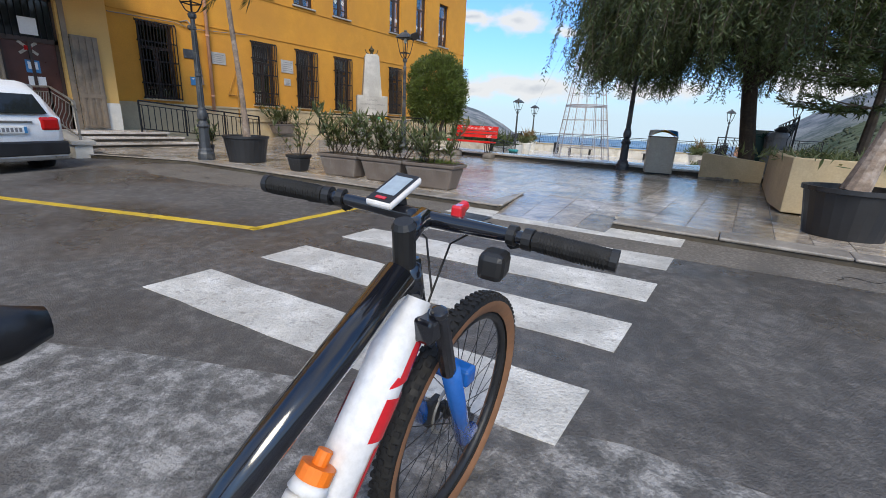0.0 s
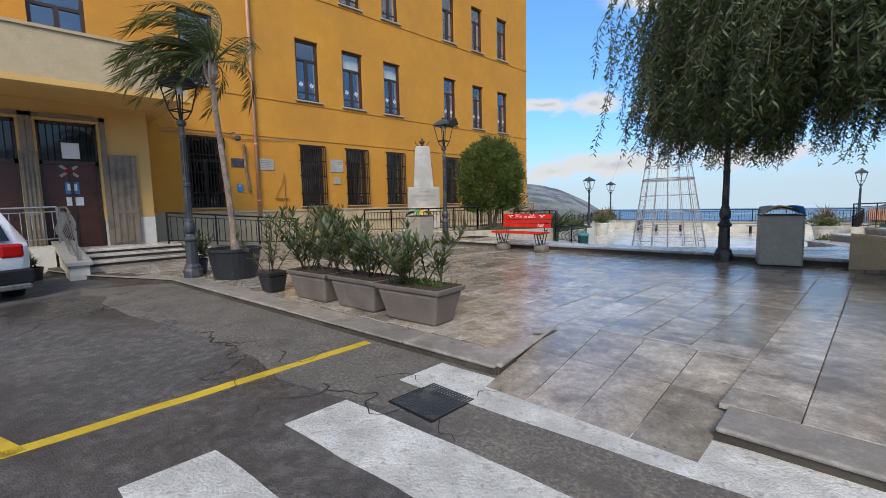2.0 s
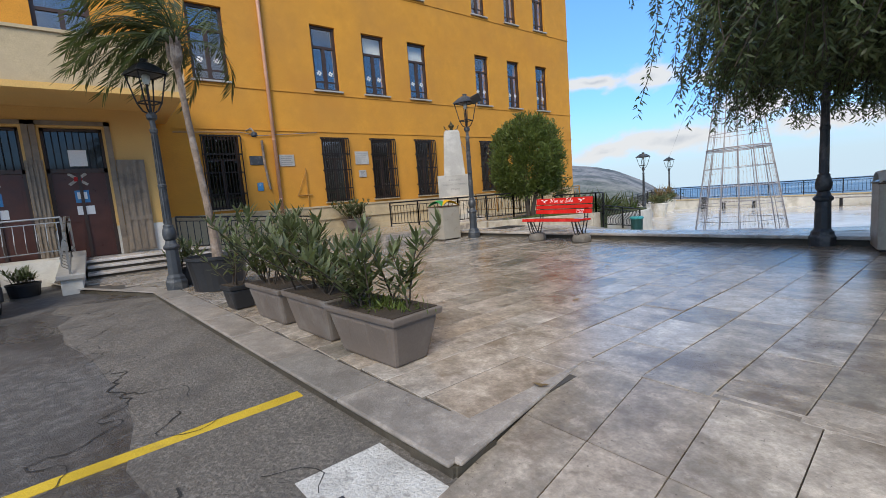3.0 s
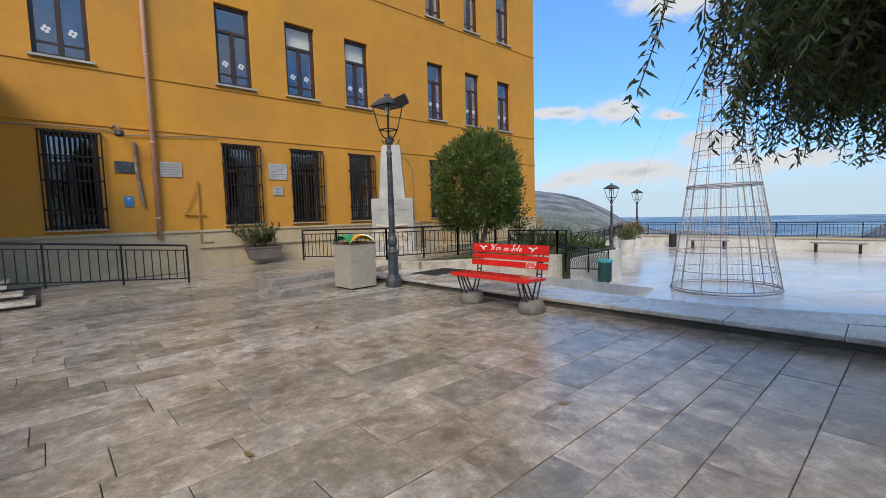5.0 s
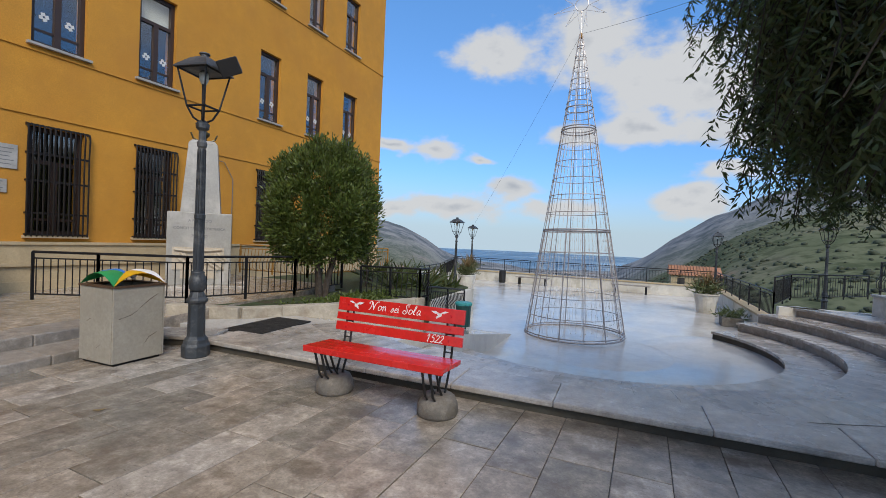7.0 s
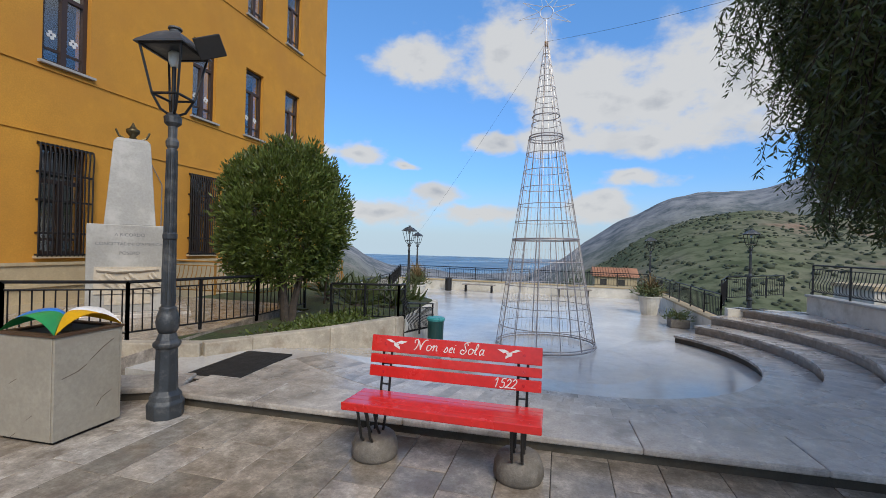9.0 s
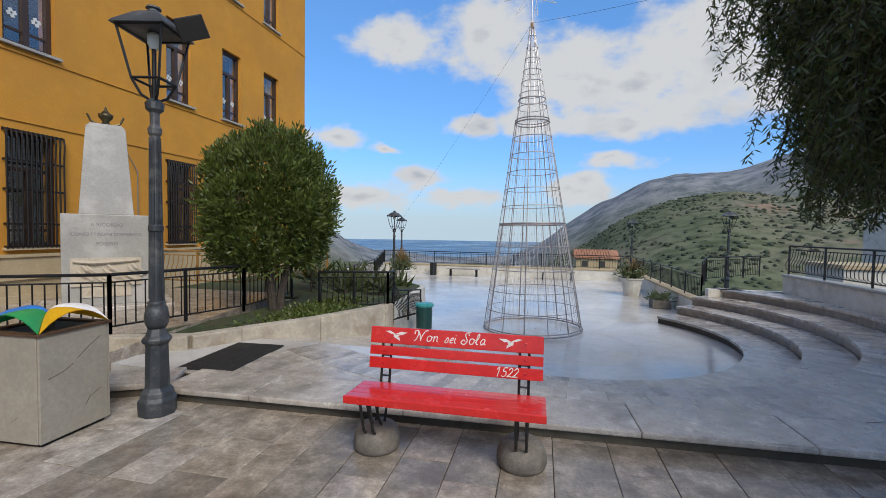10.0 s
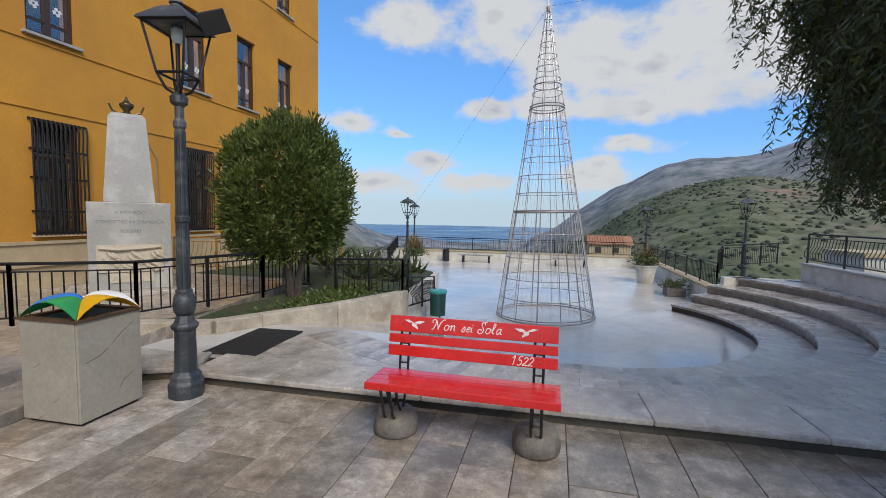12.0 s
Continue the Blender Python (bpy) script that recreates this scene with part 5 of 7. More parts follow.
for x in (-0.55, 0.54):
    legs = Part()
    for dx in (-0.035, 0.035):
        legs.pipe([LEAN_BACK @ Vector((x + dx, 0.012, 0.2)), LEAN_BACK @ Vector((x + dx, 0.012, -0.12)), (x + dx, 0.14, 0.14)], 0.011, 6)
        legs.pipe([(x + dx, -0.17, 0.41), (x + dx, -0.1, 0.2), (x + dx, -0.03, 0.13)], 0.011, 6)
        legs.pipe([(x + dx, -0.06, 0.41), (x + dx, 0.02, 0.24), (x + dx, 0.1, 0.14)], 0.011, 6)
        legs.pipe([(x + dx, -0.18, 0.415), (x + dx, 0.24, 0.415)], 0.011, 6)
    for z in (-0.14, -0.06, 0.02, 0.1):
        legs.pipe([LEAN_BACK @ Vector((x - 0.035, 0.012, z)), LEAN_BACK @ Vector((x + 0.035, 0.012, z))], 0.008, 5)
    legs.box(x - 0.045, x + 0.045, -0.06, 0.17, 0.12, 0.15)
    legs.done("iron_leg", BIKEMATT, bench)
    Part().lathe([(0.165, 0), (0.178, 0.03), (0.172, 0.1), (0.148, 0.155), (0.13, 0.168), (0.02, 0.166)], (x, 0.08, 0), 18, (1, 1.05)).done("concrete_foot", CONCRETE, bench, smooth=True)
FACE = LEAN_BACK @ Matrix.LocRotScale((0, -0.031, 0), Euler((radians(90), 0, 0)), None)


def curl(pts, per=5):
    """A smooth line through the points."""
    q = [pts[0]] + list(pts) + [pts[-1]]
    out_ = []
    for a, b, c, d in zip(q, q[1:], q[2:], q[3:]):
        for k in range(per):
            t = k / per
            out_.append(tuple(0.5 * (2 * b[m] + (c[m] - a[m]) * t + (2 * a[m] - 5 * b[m] + 4 * c[m] - d[m]) * t * t + (3 * b[m] - a[m] - 3 * c[m] + d[m]) * t ** 3) for m in (0, 1)))
    return out_ + [pts[-1]]


# brush strokes of each letter in units of the small letters' height
GLYPHS = {
    "N": ([(-0.3, 1.2), (-0.45, 1.6), (0.0, 1.9), (0.3, 1.2), (0.1, 0.2), (-0.2, 0.0)], [(0.3, 1.7), (0.7, 0.9), (1.0, 0.05)], [(1.0, 0.05), (1.1, 1.0), (1.5, 1.8), (2.0, 1.9)]),
    "o": ([(0.45, 1.0), (0.1, 0.8), (0.1, 0.2), (0.45, 0.0), (0.8, 0.3), (0.8, 0.8), (0.45, 1.0)], [(0.7, 0.9), (1.1, 0.7)]),
    "n": ([(0.0, 0.8), (0.15, 1.0), (0.15, 0.0)], [(0.15, 0.6), (0.5, 1.0), (0.75, 0.8), (0.75, 0.2), (1.0, 0.1)]),
    "s": ([(0.0, 0.1), (0.4, 1.0), (0.6, 0.4), (0.35, 0.0), (0.1, 0.15)],),
    "e": ([(0.1, 0.5), (0.6, 0.65), (0.5, 1.0), (0.15, 0.7), (0.2, 0.1), (0.7, 0.15)],),
    "i": ([(0.1, 1.0), (0.1, 0.2), (0.4, 0.1)], [(0.12, 1.4), (0.14, 1.48)]),
    "S": ([(1.0, 1.5), (0.7, 2.0), (0.3, 1.7), (0.6, 1.1), (0.9, 0.5), (0.5, -0.1), (-0.1, 0.2), (0.1, 0.7), (0.6, 0.5)], [(0.7, 2.0), (1.2, 2.1)]),
    "l": ([(0.0, 0.3), (0.4, 1.4), (0.3, 1.9), (0.1, 1.5), (0.15, 0.2), (0.5, 0.1)],),
    "a": ([(0.7, 0.9), (0.3, 1.0), (0.05, 0.5), (0.25, 0.0), (0.7, 0.5)], [(0.72, 1.0), (0.7, 0.2), (1.0, 0.1)]),
    "1": ([(0.0, 1.2), (0.35, 1.6), (0.3, 0.0)],),
    "5": ([(0.8, 1.6), (0.25, 1.55), (0.15, 0.95), (0.6, 0.95), (0.7, 0.3), (0.3, 0.0), (0.0, 0.2)],),
    "2": ([(0.1, 1.2), (0.4, 1.6), (0.75, 1.2), (0.4, 0.5), (0.0, 0.05), (0.4, 0.1), (0.85, 0.05)],),
}


def on_face(words, unit_, x, z, step=1.15, slant=0.25, brush=0.0042):
    for ch in words:
        strokes = Part()
        for pts in GLYPHS[ch]:
            strokes.pipe([FACE @ Vector((x + (u + slant * v) * unit_, z + v * unit_, 0.0)) for u, v in curl(pts)], brush, 5)
        strokes.done("lettering", WHITEPAINT, bench)
        x += unit_ * (2.1 if ch == "N" else 1.3 if ch == "S" else 0.6 if ch == "i" else step * 0.75 if ch in "sel" else step)


on_face("Non", 0.043, -0.31, 0.232)
on_face("sei", 0.042, -0.075, 0.230)
on_face("Sola", 0.043, 0.06, 0.232)
on_face("1522", 0.042, 0.33, 0.012, 1.0)
for x, mirror in ((-0.47, 1), (0.44, -1)):
    bird = Part()
    for pts in ([(-0.085, 0.03), (-0.05, 0.035), (0.0, 0.012), (-0.04, 0.012)], [(0.0, 0.012), (0.04, 0.03), (0.095, 0.028), (0.05, 0.005)], [(-0.02, 0.01), (0.03, 0.005), (0.01, -0.025), (-0.015, -0.015)], [(0.0, -0.02), (0.035, -0.04), (0.03, -0.015), (0.012, -0.01)]):
        vs = [FACE @ Vector((x + mirror * a, 0.262 + b, 0.0015)) for a, b in pts]
        bird.add(vs, [(0, 1, 2, 3)])
    bird.done("bird_motif", WHITEPAINT, bench)

# ---- wire cone tree ----
CX, CY, CZ = -6.04, 20.34, -0.9
wire = thing("wire_tree", "tall cone-shaped wire frame tree with a star on top", "wire tree", pose(CX, CY, CZ, 0, -1.3, 0))
TOPZ, R0 = 8.05, 1.29


def cone_r(z):
    return 0.04 + (R0 - 0.04) * (1 - z / TOPZ)


rods, rings, heavy = Part(), Part(), Part()
for i in range(14):
    a = 2 * math.pi * i / 14 + 0.1
    rods.pipe([(cone_r(z) * math.cos(a), cone_r(z) * math.sin(a), z) for z in (0.02, 2.8)], 0.017 if i % 2 == 0 else 0.011, 5)
    rods.pipe([(cone_r(z) * math.cos(a), cone_r(z) * math.sin(a), z) for z in (2.8, 5.45)], 0.011 if i % 2 == 0 else 0.008, 5)
    if i % 2 == 0:
        rods.pipe([(cone_r(z) * math.cos(a), cone_r(z) * math.sin(a), z) for z in (5.45, TOPZ)], 0.011, 5)
rods.each("upright", WIRE, wire)
for z in (0.55, 1.05, 1.6, 2.2, 3.25, 3.7, 4.15, 4.6, 5.05, 5.85, 6.2, 6.5, 6.8, 7.1, 7.4, 7.7):
    rings.ring((0, 0, z), cone_r(z), 0.010, 30, 5)
rings.each("ring", WIRE, wire)
for z, r in ((0.03, 0.024), (0.09, 0.016), (2.8, 0.02), (2.76, 0.015), (5.45, 0.02), (5.52, 0.016), (6.05, 0.016)):
    heavy.ring((0, 0, z), cone_r(z), r, 36, 6)
heavy.each("main_ring", WIRE, wire)
rng = np.random.default_rng(5)
tin = Part()
for count_, low_, top in ((56, 0.12, 2.75), (36, 2.85, 5.4), (16, 5.55, TOPZ - 0.2)):
    for i in range(count_):
        a = 2 * math.pi * (i + 0.5) / count_
        zs = np.linspace(top, low_ + 0.15 * rng.random(), 12)
        pts = [(cone_r(z) * 0.975 * math.cos(a + 0.012 * rng.normal()), cone_r(z) * 0.975 * math.sin(a + 0.012 * rng.normal()), z) for z in zs]
        tin.pipe(pts, 0.0032, 3)
        for p in pts[::1 if low_ < 1 else 2]:
            tin.box(p[0] - 0.007, p[0] + 0.007, p[1] - 0.007, p[1] + 0.007, p[2] - 0.011, p[2] + 0.011)
tin.done("light_string", TINSEL, wire, kind="stuff")
star = Part()
star.ring((0, 0, TOPZ + 0.78), 0.17, 0.012, 24, 5, axis="y")
for i in range(8):
    a = 2 * math.pi * i / 8 + 0.2
    tip = Vector((0.75 * math.cos(a), 0, TOPZ + 0.78 + 0.62 * math.sin(a)))
    for d in (-0.39, 0.39):
        star.pipe([tip, (0.2 * math.cos(a + d), 0, TOPZ + 0.78 + 0.2 * math.sin(a + d))], 0.008, 4)
star.pipe([(0, 0, TOPZ), (0, 0, TOPZ + 0.6)], 0.014, 5)
star.pipe([(0, 0, TOPZ - 0.1), (0.12, 0, TOPZ + 0.62)], 0.008, 4)
star.pipe([(0, 0, TOPZ - 0.1), (-0.12, 0, TOPZ + 0.62)], 0.008, 4)
star.each("star_wire", TINSEL, wire)
Part().lathe([(0.045, TOPZ - 0.12), (0.05, TOPZ - 0.02), (0.02, TOPZ + 0.02)], n=10).done("cap", RUST, wire)
for end in ((-13.7, 32.4, 2.35), (-1.6, 13.2, 4.6)):
    sag = [Vector((CX - 0.18, CY, CZ + TOPZ)).lerp(Vector(end), t) - Vector((0, 0, 0.12 * math.sin(math.pi * t))) for t in np.linspace(0, 1, 14)]
    Part().pipe(sag, 0.003, 4).done("stay_cable", IRON, label="thin dark stay cable from the wire tree", category="cable", group="stay cables")

# ---- monument ----
mon = thing("monument", "grey-white marble monument with obelisk and carved relief", "monument", pose(-13.8, 15.06, 0.22, 0, 0, -40))
st = Part()
for k in range(2):
    st.box(-0.75 - 0.2 * (1 - k), 0.75 + 0.3 * (1 - k), -1.0 - 0.2 * (1 - k), 1.0 + 0.2 * (1 - k), -0.25 + 0.13 * k, -0.12 + 0.13 * k)
st.each("step", STEPSTONE, mon, bevel=0.01)
Part().box(-0.42, 0.42, -0.64, 0.64, 0.01, 1.64).done("pedestal", MARBLE, mon, bevel=0.012)
Part().frustum((0.36, 0.40), (0.23, 0.29), 1.64, 3.22).frustum((0.23, 0.29), (0.16, 0.23), 3.22, 3.3).done("obelisk", MARBLE, mon, bevel=0.01)
rel = Part().box(0.42, 0.45, -0.52, 0.5, 0.36, 0.86)
for k in range(14):
    y0, z0 = -0.42 + 0.06 * k, 0.52 + 0.1 * math.sin(k * 1.1)
    rel.pipe([(0.455, y0, z0 + 0.12), (0.475, y0 + 0.06, z0 + 0.05), (0.46, y0 + 0.14, z0 + 0.0), (0.45, y0 + 0.2, z0 - 0.06)], 0.03, 6)
rel.pipe([(0.46, -0.48, 0.81), (0.49, -0.2, 0.78), (0.47, 0.2, 0.8), (0.46, 0.46, 0.82)], 0.035, 6)
rel.done("relief", RELIEF, mon)
Part().box(0.42, 0.44, -0.36, 0.34, 0.16, 0.34).done("lower_plaque", RELIEF, mon)
for words, size, z in (("A RICORDO", 0.085, 1.45), ("CONCITTADINI D'AMERICA", 0.082, 1.28), ("POSERO", 0.085, 1.11)):
    me = text_mesh(words, size, LETTER, 0.002)
    me.transform(Matrix.LocRotScale((0.4215, 0, z), Euler((radians(90), 0, radians(90))), None))
    ob = tagged(new("inscription", me), kind="stuff")
    ob.parent = mon
Part().lathe([(0.05, 3.3), (0.07, 3.33), (0.05, 3.37), (0.11, 3.44), (0.12, 3.5), (0.07, 3.52), (0.03, 3.58), (0.012, 3.64)], n=14).done("urn", BRONZE, mon, smooth=True)
horn = Part()
for s_ in (-1, 1):
    horn.pipe([(0, 0.10 * s_, 3.3), (0, 0.22 * s_, 3.36), (0, 0.27 * s_, 3.48)], 0.02, 6)
horn.each("horn", BRONZE, mon)

# ---- facade fittings ----
pipe = thing("drainpipe", "pink painted metal drainpipe on the ochre wall", "drainpipe")
Part().rod((FX + 0.1, 9.0, 0.9), (FX + 0.1, 9.0, 13.2), 0.055, n=10).done("pipe", COPPER, pipe, smooth=True)
br = Part()
for z in (1.4, 3.3, 5.4, 7.5, 9.6, 11.7):
    br.rod((FX + 0.1, 9.0, z), (FX + 0.1, 9.0, z + 0.05), 0.066, n=10)
br.done("bracket", COPPER, pipe)
pipe2 = Part().pipe([(FX + 0.06, 8.62, 3.3), (FX + 0.06, 8.63, 2.6), (FX + 0.06, 8.7, 1.9), (FX + 0.06, 8.72, 1.75)], 0.04, 8)
pipe2.done("short_pipe", PALMBARK, label="short pale pipe on the ochre wall", category="pipe")
gas = Part()
gas.pipe([(FX + 0.05, 9.95, 2.4), (FX + 0.05, 9.95, 0.75), (FX + 0.05, 10.25, 0.75)], 0.02, 6)
gas.pipe([(FX + 0.05, 9.6, 1.5), (FX + 0.05, 10.1, 1.5)], 0.022, 6)
gas.pipe([(FX + 0.05, 9.6, 1.5), (FX + 0.05, 9.95, 2.3)], 0.012, 5)
gas.done("gas_pipe", RUST, label="ochre painted gas pipe with a branch", category="pipe")
for y0, y1, z0, z1, m_, lab in ((9.12, 9.62, 2.48, 2.86, MARBLE, "white marble wall plaque"), (11.88, 12.43, 2.5, 2.97, MARBLE, "white marble wall plaque"), (11.98, 12.28, 2.03, 2.29, MARBLE, "small white marble wall plaque"), (8.2, 8.62, 2.54, 2.82, LAMPIRON, "dark grey wall plaque"), (8.34, 8.52, 1.72, 1.98, BLUE, "small blue access sign on the wall")):
    pl = thing("wall_plaque", lab, "plaque", group="wall plaques")
    Part().box(FX, FX + 0.025, y0, y1, z0, z1).done("plate", m_, pl, bevel=0.004)
    ln = Part()
    if m_ is not LAMPIRON:
        for k in range(5 if m_ is MARBLE else 2):
            zz = z1 - (z1 - z0) * (0.18 + 0.16 * k)
            ln.box(FX + 0.025, FX + 0.0265, y0 + 0.06, y1 - 0.06 - 0.03 * (k % 3), zz - 0.008, zz + 0.008)
        ln.done("text_bar", LETTER if m_ is MARBLE else PAPER, pl, kind="stuff")
cab = Part()
cab.pipe([(FX + 0.04, 6.2, 3.5), (FX + 0.04, 8.0, 3.55), (FX + 0.04, 8.5, 3.45), (FX + 0.04, 10.5, 3.6)], 0.012, 5)
cab.pipe([(FX + 0.05, 16.4, 3.5), (FX + 0.05, 17.0, 3.45), (FX + 0.05, 17.3, 3.0), (FX + 0.05, 17.3, 1.1)], 0.012, 5)
cables = thing("wall_cable", "dark electric cable along the wall", "cable")
cab.each("run", LETTER, cables)
flood = thing("wall_lamp", "small grey wall lamp on a bracket", "wall lamp")
Part().pipe([(FX, 8.2, 3.6), (FX + 0.35, 8.25, 3.62), (FX + 0.45, 8.3, 3.5)], 0.02, 6).done("arm", LETTER, flood)
Part().lathe([(0.03, 0.0), (0.09, -0.03), (0.1, -0.12), (0.05, -0.16)], (FX + 0.45, 8.3, 3.5), 10).done("head", LAMPIRON, flood)
stick = Part()
for (y0, y1, z0, z1) in [o for o in OPEN if 4 < o[2] < 8 and o[0] > 6]:
    for fy in (0.27, 0.73):
        y, z, x = y0 + (y1 - y0) * fy, z0 + 0.62, FX - 0.145
        for k in range(4):
            a = math.pi / 2 * k + 0.3
            stick.box(x, x + 0.002, -0.035, 0.035, 0.02, 0.085, Matrix.Translation((0, y, z)) @ Matrix.Rotation(a, 4, "X") @ Matrix.Translation((0, 0, 0)))
stick.done("window_sticker", PAPER, label="white paper flowers stuck on the panes", category="sticker", kind="stuff")

# ---- bins on the belvedere, benches, far planters ----
bin_ = thing("waste_bin", "dark green cylindrical waste bin with teal bag", "waste bin", Matrix.Translation((-8.6, 18.7, -0.8)))
Part().lathe([(0.15, 0.06), (0.19, 0.07), (0.2, 0.62), (0.19, 0.64), (0.17, 0.62), (0.165, 0.1)], n=18).done("bucket", GREENBIN, bin_)
Part().lathe([(0.16, 0.6), (0.215, 0.62), (0.225, 0.67), (0.19, 0.7), (0.1, 0.69)], n=14, squash=(1.05, 0.95)).done("bag", TEALBAG, bin_)
Part().rod((0, 0.2, -0.1), (0, 0.2, 0.62), 0.02).done("post", IRON, bin_)
b2 = thing("waste_bin", "dark waste bin at the far parapet", "waste bin", Matrix.Translation((-12.0, 33.2, -0.9)))
Part().lathe([(0.18, 0.0), (0.2, 0.05), (0.2, 0.72), (0.17, 0.74)], n=14).done("bucket", BIKEMATT, b2)


def stone_bench(x, y):
    b = thing("low_bench", "backless dark bench before the parapet", "bench", Matrix.Translation((x, y, -0.9)), group="benches at the parapet")
    Part().box(-0.95, 0.95, -0.2, 0.2, 0.40, 0.45).done("seat", KERB, b, bevel=0.01)
    for s_ in (-0.75, 0.75):
        Part().box(s_ - 0.05, s_ + 0.05, -0.15, 0.15, 0, 0.40).done("leg", IRON, b, bevel=0.01)


stone_bench(-10.2, 33.2)
stone_bench(-5.0, 33.2)


def blades(name, parent, mat_, base, n, spread, length, width, up=0.5, seed=0, kind="stuff"):
    r = np.random.default_rng(seed)
    d = unit(r, n)
    d[:, 2] = np.abs(d[:, 2]) * up + 0.1
    pts = np.array(base) + r.normal(size=(n, 3)) * np.array(spread)
    me = leaf_mesh(name, mat_, pts, d, unit(r, n), length * r.uniform(0.6, 1.2, n), width * r.uniform(0.7, 1.2, n))
    ob = new(name, me)
    ob.parent = parent
    return tagged(ob, kind=kind)


def far_planter(x, y, h=0.75):
    p = thing("planter", "white tapered planter with a spiky palm shrub", "planter", Matrix.Translation((x, y, -0.9)), group="planters on the belvedere")
    Part().lathe([(0.30, 0), (0.42, h - 0.06), (0.46, h - 0.05), (0.46, h), (0.40, h), (0.38, h - 0.08)], n=16).done("pot", WHITEWALL, p)
    blades("foliage", p, LEAF, (0, 0, h + 0.15), 500, (0.22, 0.22, 0.1), 0.3, 0.05, 0.9, seed=int(x * 7) % 99)
    blades("spikes", p, DRYLEAF, (0, 0, h + 0.25), 90, (0.06, 0.06, 0.1), 0.65, 0.04, 1.6, seed=3)


far_planter(-12.2, 27.9)
far_planter(-13.6, 32.0)
far_planter(-2.15, 27.9)
low = thing("planter", "low stone trough with a trailing plant", "planter", Matrix.Translation((-1.75, 25.0, -0.9)))
Part().box(-0.3, 0.3, -0.3, 0.3, 0, 0.28).done("trough", CONCRETE, low, bevel=0.02)
blades("foliage", low, LEAF, (0, 0, 0.35), 200, (0.2, 0.2, 0.06), 0.25, 0.05, 0.7, seed=4)

# ---- plants along the kerb ----
def oleander(name, label, at, size, pot_mat, stems, tall, seed, rectangular=True, grass=False, leaves=13, spread=1.15):
    p = thing(name, label, "planter", at, group="planters along the kerb")
    lx, ly, h = size
    if rectangular:
        body = Part()
        body.frustum((lx * 0.37, ly * 0.32), (lx * 0.465, ly * 0.445), 0, h - 0.05)
        for k in (-1, 0, 1):
            body.frustum((lx * 0.1, ly * 0.33), (lx * 0.12, ly * 0.452), 0.03, h - 0.06, (k * lx * 0.26, 0))
        body.done("trough", pot_mat, p, bevel=0.025)
        rim = Part()
        rim.frustum((lx * 0.49, ly * 0.48), (lx * 0.5, ly * 0.5), h - 0.05, h)
        rim.done("rim", pot_mat, p, bevel=0.012)
        Part().box(-lx * 0.46, lx * 0.46, -ly * 0.44, ly * 0.44, h - 0.02, h + 0.006).done("soil", SOIL, p)
    else:
        Part().lathe([(lx * 0.4, 0), (lx * 0.48, h - 0.04), (lx * 0.5, h - 0.035), (lx * 0.5, h), (lx * 0.46, h), (lx * 0.45, h - 0.04), (0.01, h - 0.04)], n=22).done("pot", pot_mat, p)
        Part().lathe([(lx * 0.45, h - 0.05), (lx * 0.44, h - 0.025), (0.01, h - 0.02)], n=18).done("soil", SOIL, p)
    r = np.random.default_rng(seed)
    wood = Part()
    bases, dirs, sides, lens = [], [], [], []
    for k in range(stems):
        x0, y0 = r.uniform(-lx * 0.36, lx * 0.36), r.uniform(-ly * 0.3, ly * 0.3)
        lean = np.array([r.normal() * 0.32 + x0 * 0.45, r.normal() * 0.28 + y0 * 0.5, 1.0]) * np.array([spread, spread, 1])
        ht = tall * r.uniform(0.55, 1.1)
        pts = [np.array([x0, y0, h]) + lean * ht * t + np.array([lean[0], lean[1], 0]) * ht * t * t * 0.35 for t in np.linspace(0, 1, 5)]
        wood.pipe(pts, [0.008, 0.007, 0.006, 0.005, 0.003], 5)
        for t in np.linspace(0.22, 1.0, max(4, int(leaves * ht / 0.5))):
            i = min(3, int(t * 4))
            q = pts[i] + (pts[i + 1] - pts[i]) * (t * 4 - i)
            for w in range(4):
                a = r.uniform(0, 6.28)
                bases.append(q)
                dirs.append([math.cos(a), math.sin(a), r.uniform(0.05, 1.0) + (0.8 if t > 0.9 else 0)])
                sides.append([-math.sin(a), math.cos(a), 0])
                lens.append(r.uniform(0.10, 0.19))
    wood.done("stems", BARK, p, kind="stuff")
    me = leaf_mesh("leaves", LEAF, bases, dirs, sides, np.array(lens), 0.032)
    ob = new("leaves", me)
    ob.parent = p
    tagged(ob, kind="stuff")
    if grass:
        blades("weeds", p, THUJA, (0, 0, h), 500, (lx * 0.2, ly * 0.16, 0.01), 0.07, 0.012, 1.5, seed=seed)
    return p


POTLABEL = "taupe plastic trough planter with an oleander shrub"
oleander("trough_planter", POTLABEL, pose(-3.62, 5.68, 0, 0, 0, 6), (0.86, 0.44, 0.36), TAUPE, 13, 0.55, 1, grass=True)
oleander("trough_planter", POTLABEL, pose(-4.5, 5.64, 0, 0, 0, 4), (0.84, 0.44, 0.36), TAUPE, 20, 0.55, 2)
oleander("trough_planter", POTLABEL, pose(-5.36, 5.55, 0, 0, 0, 5), (0.84, 0.44, 0.36), TAUPE, 18, 0.66, 3)
oleander("square_pot", "small black square pot with a thin leggy plant", pose(-6.3, 5.36, 0, 0, 0, 8), (0.32, 0.32, 0.28), BLACKPLASTIC, 6, 0.75, 4, leaves=6)
oleander("small_pot", "small dark pot with a sparse shrub", pose(-9.02, 5.2, 0, 0, 0, 8), (0.3, 0.3, 0.27), BLACKPLASTIC, 10, 0.4, 5, rectangular=False)
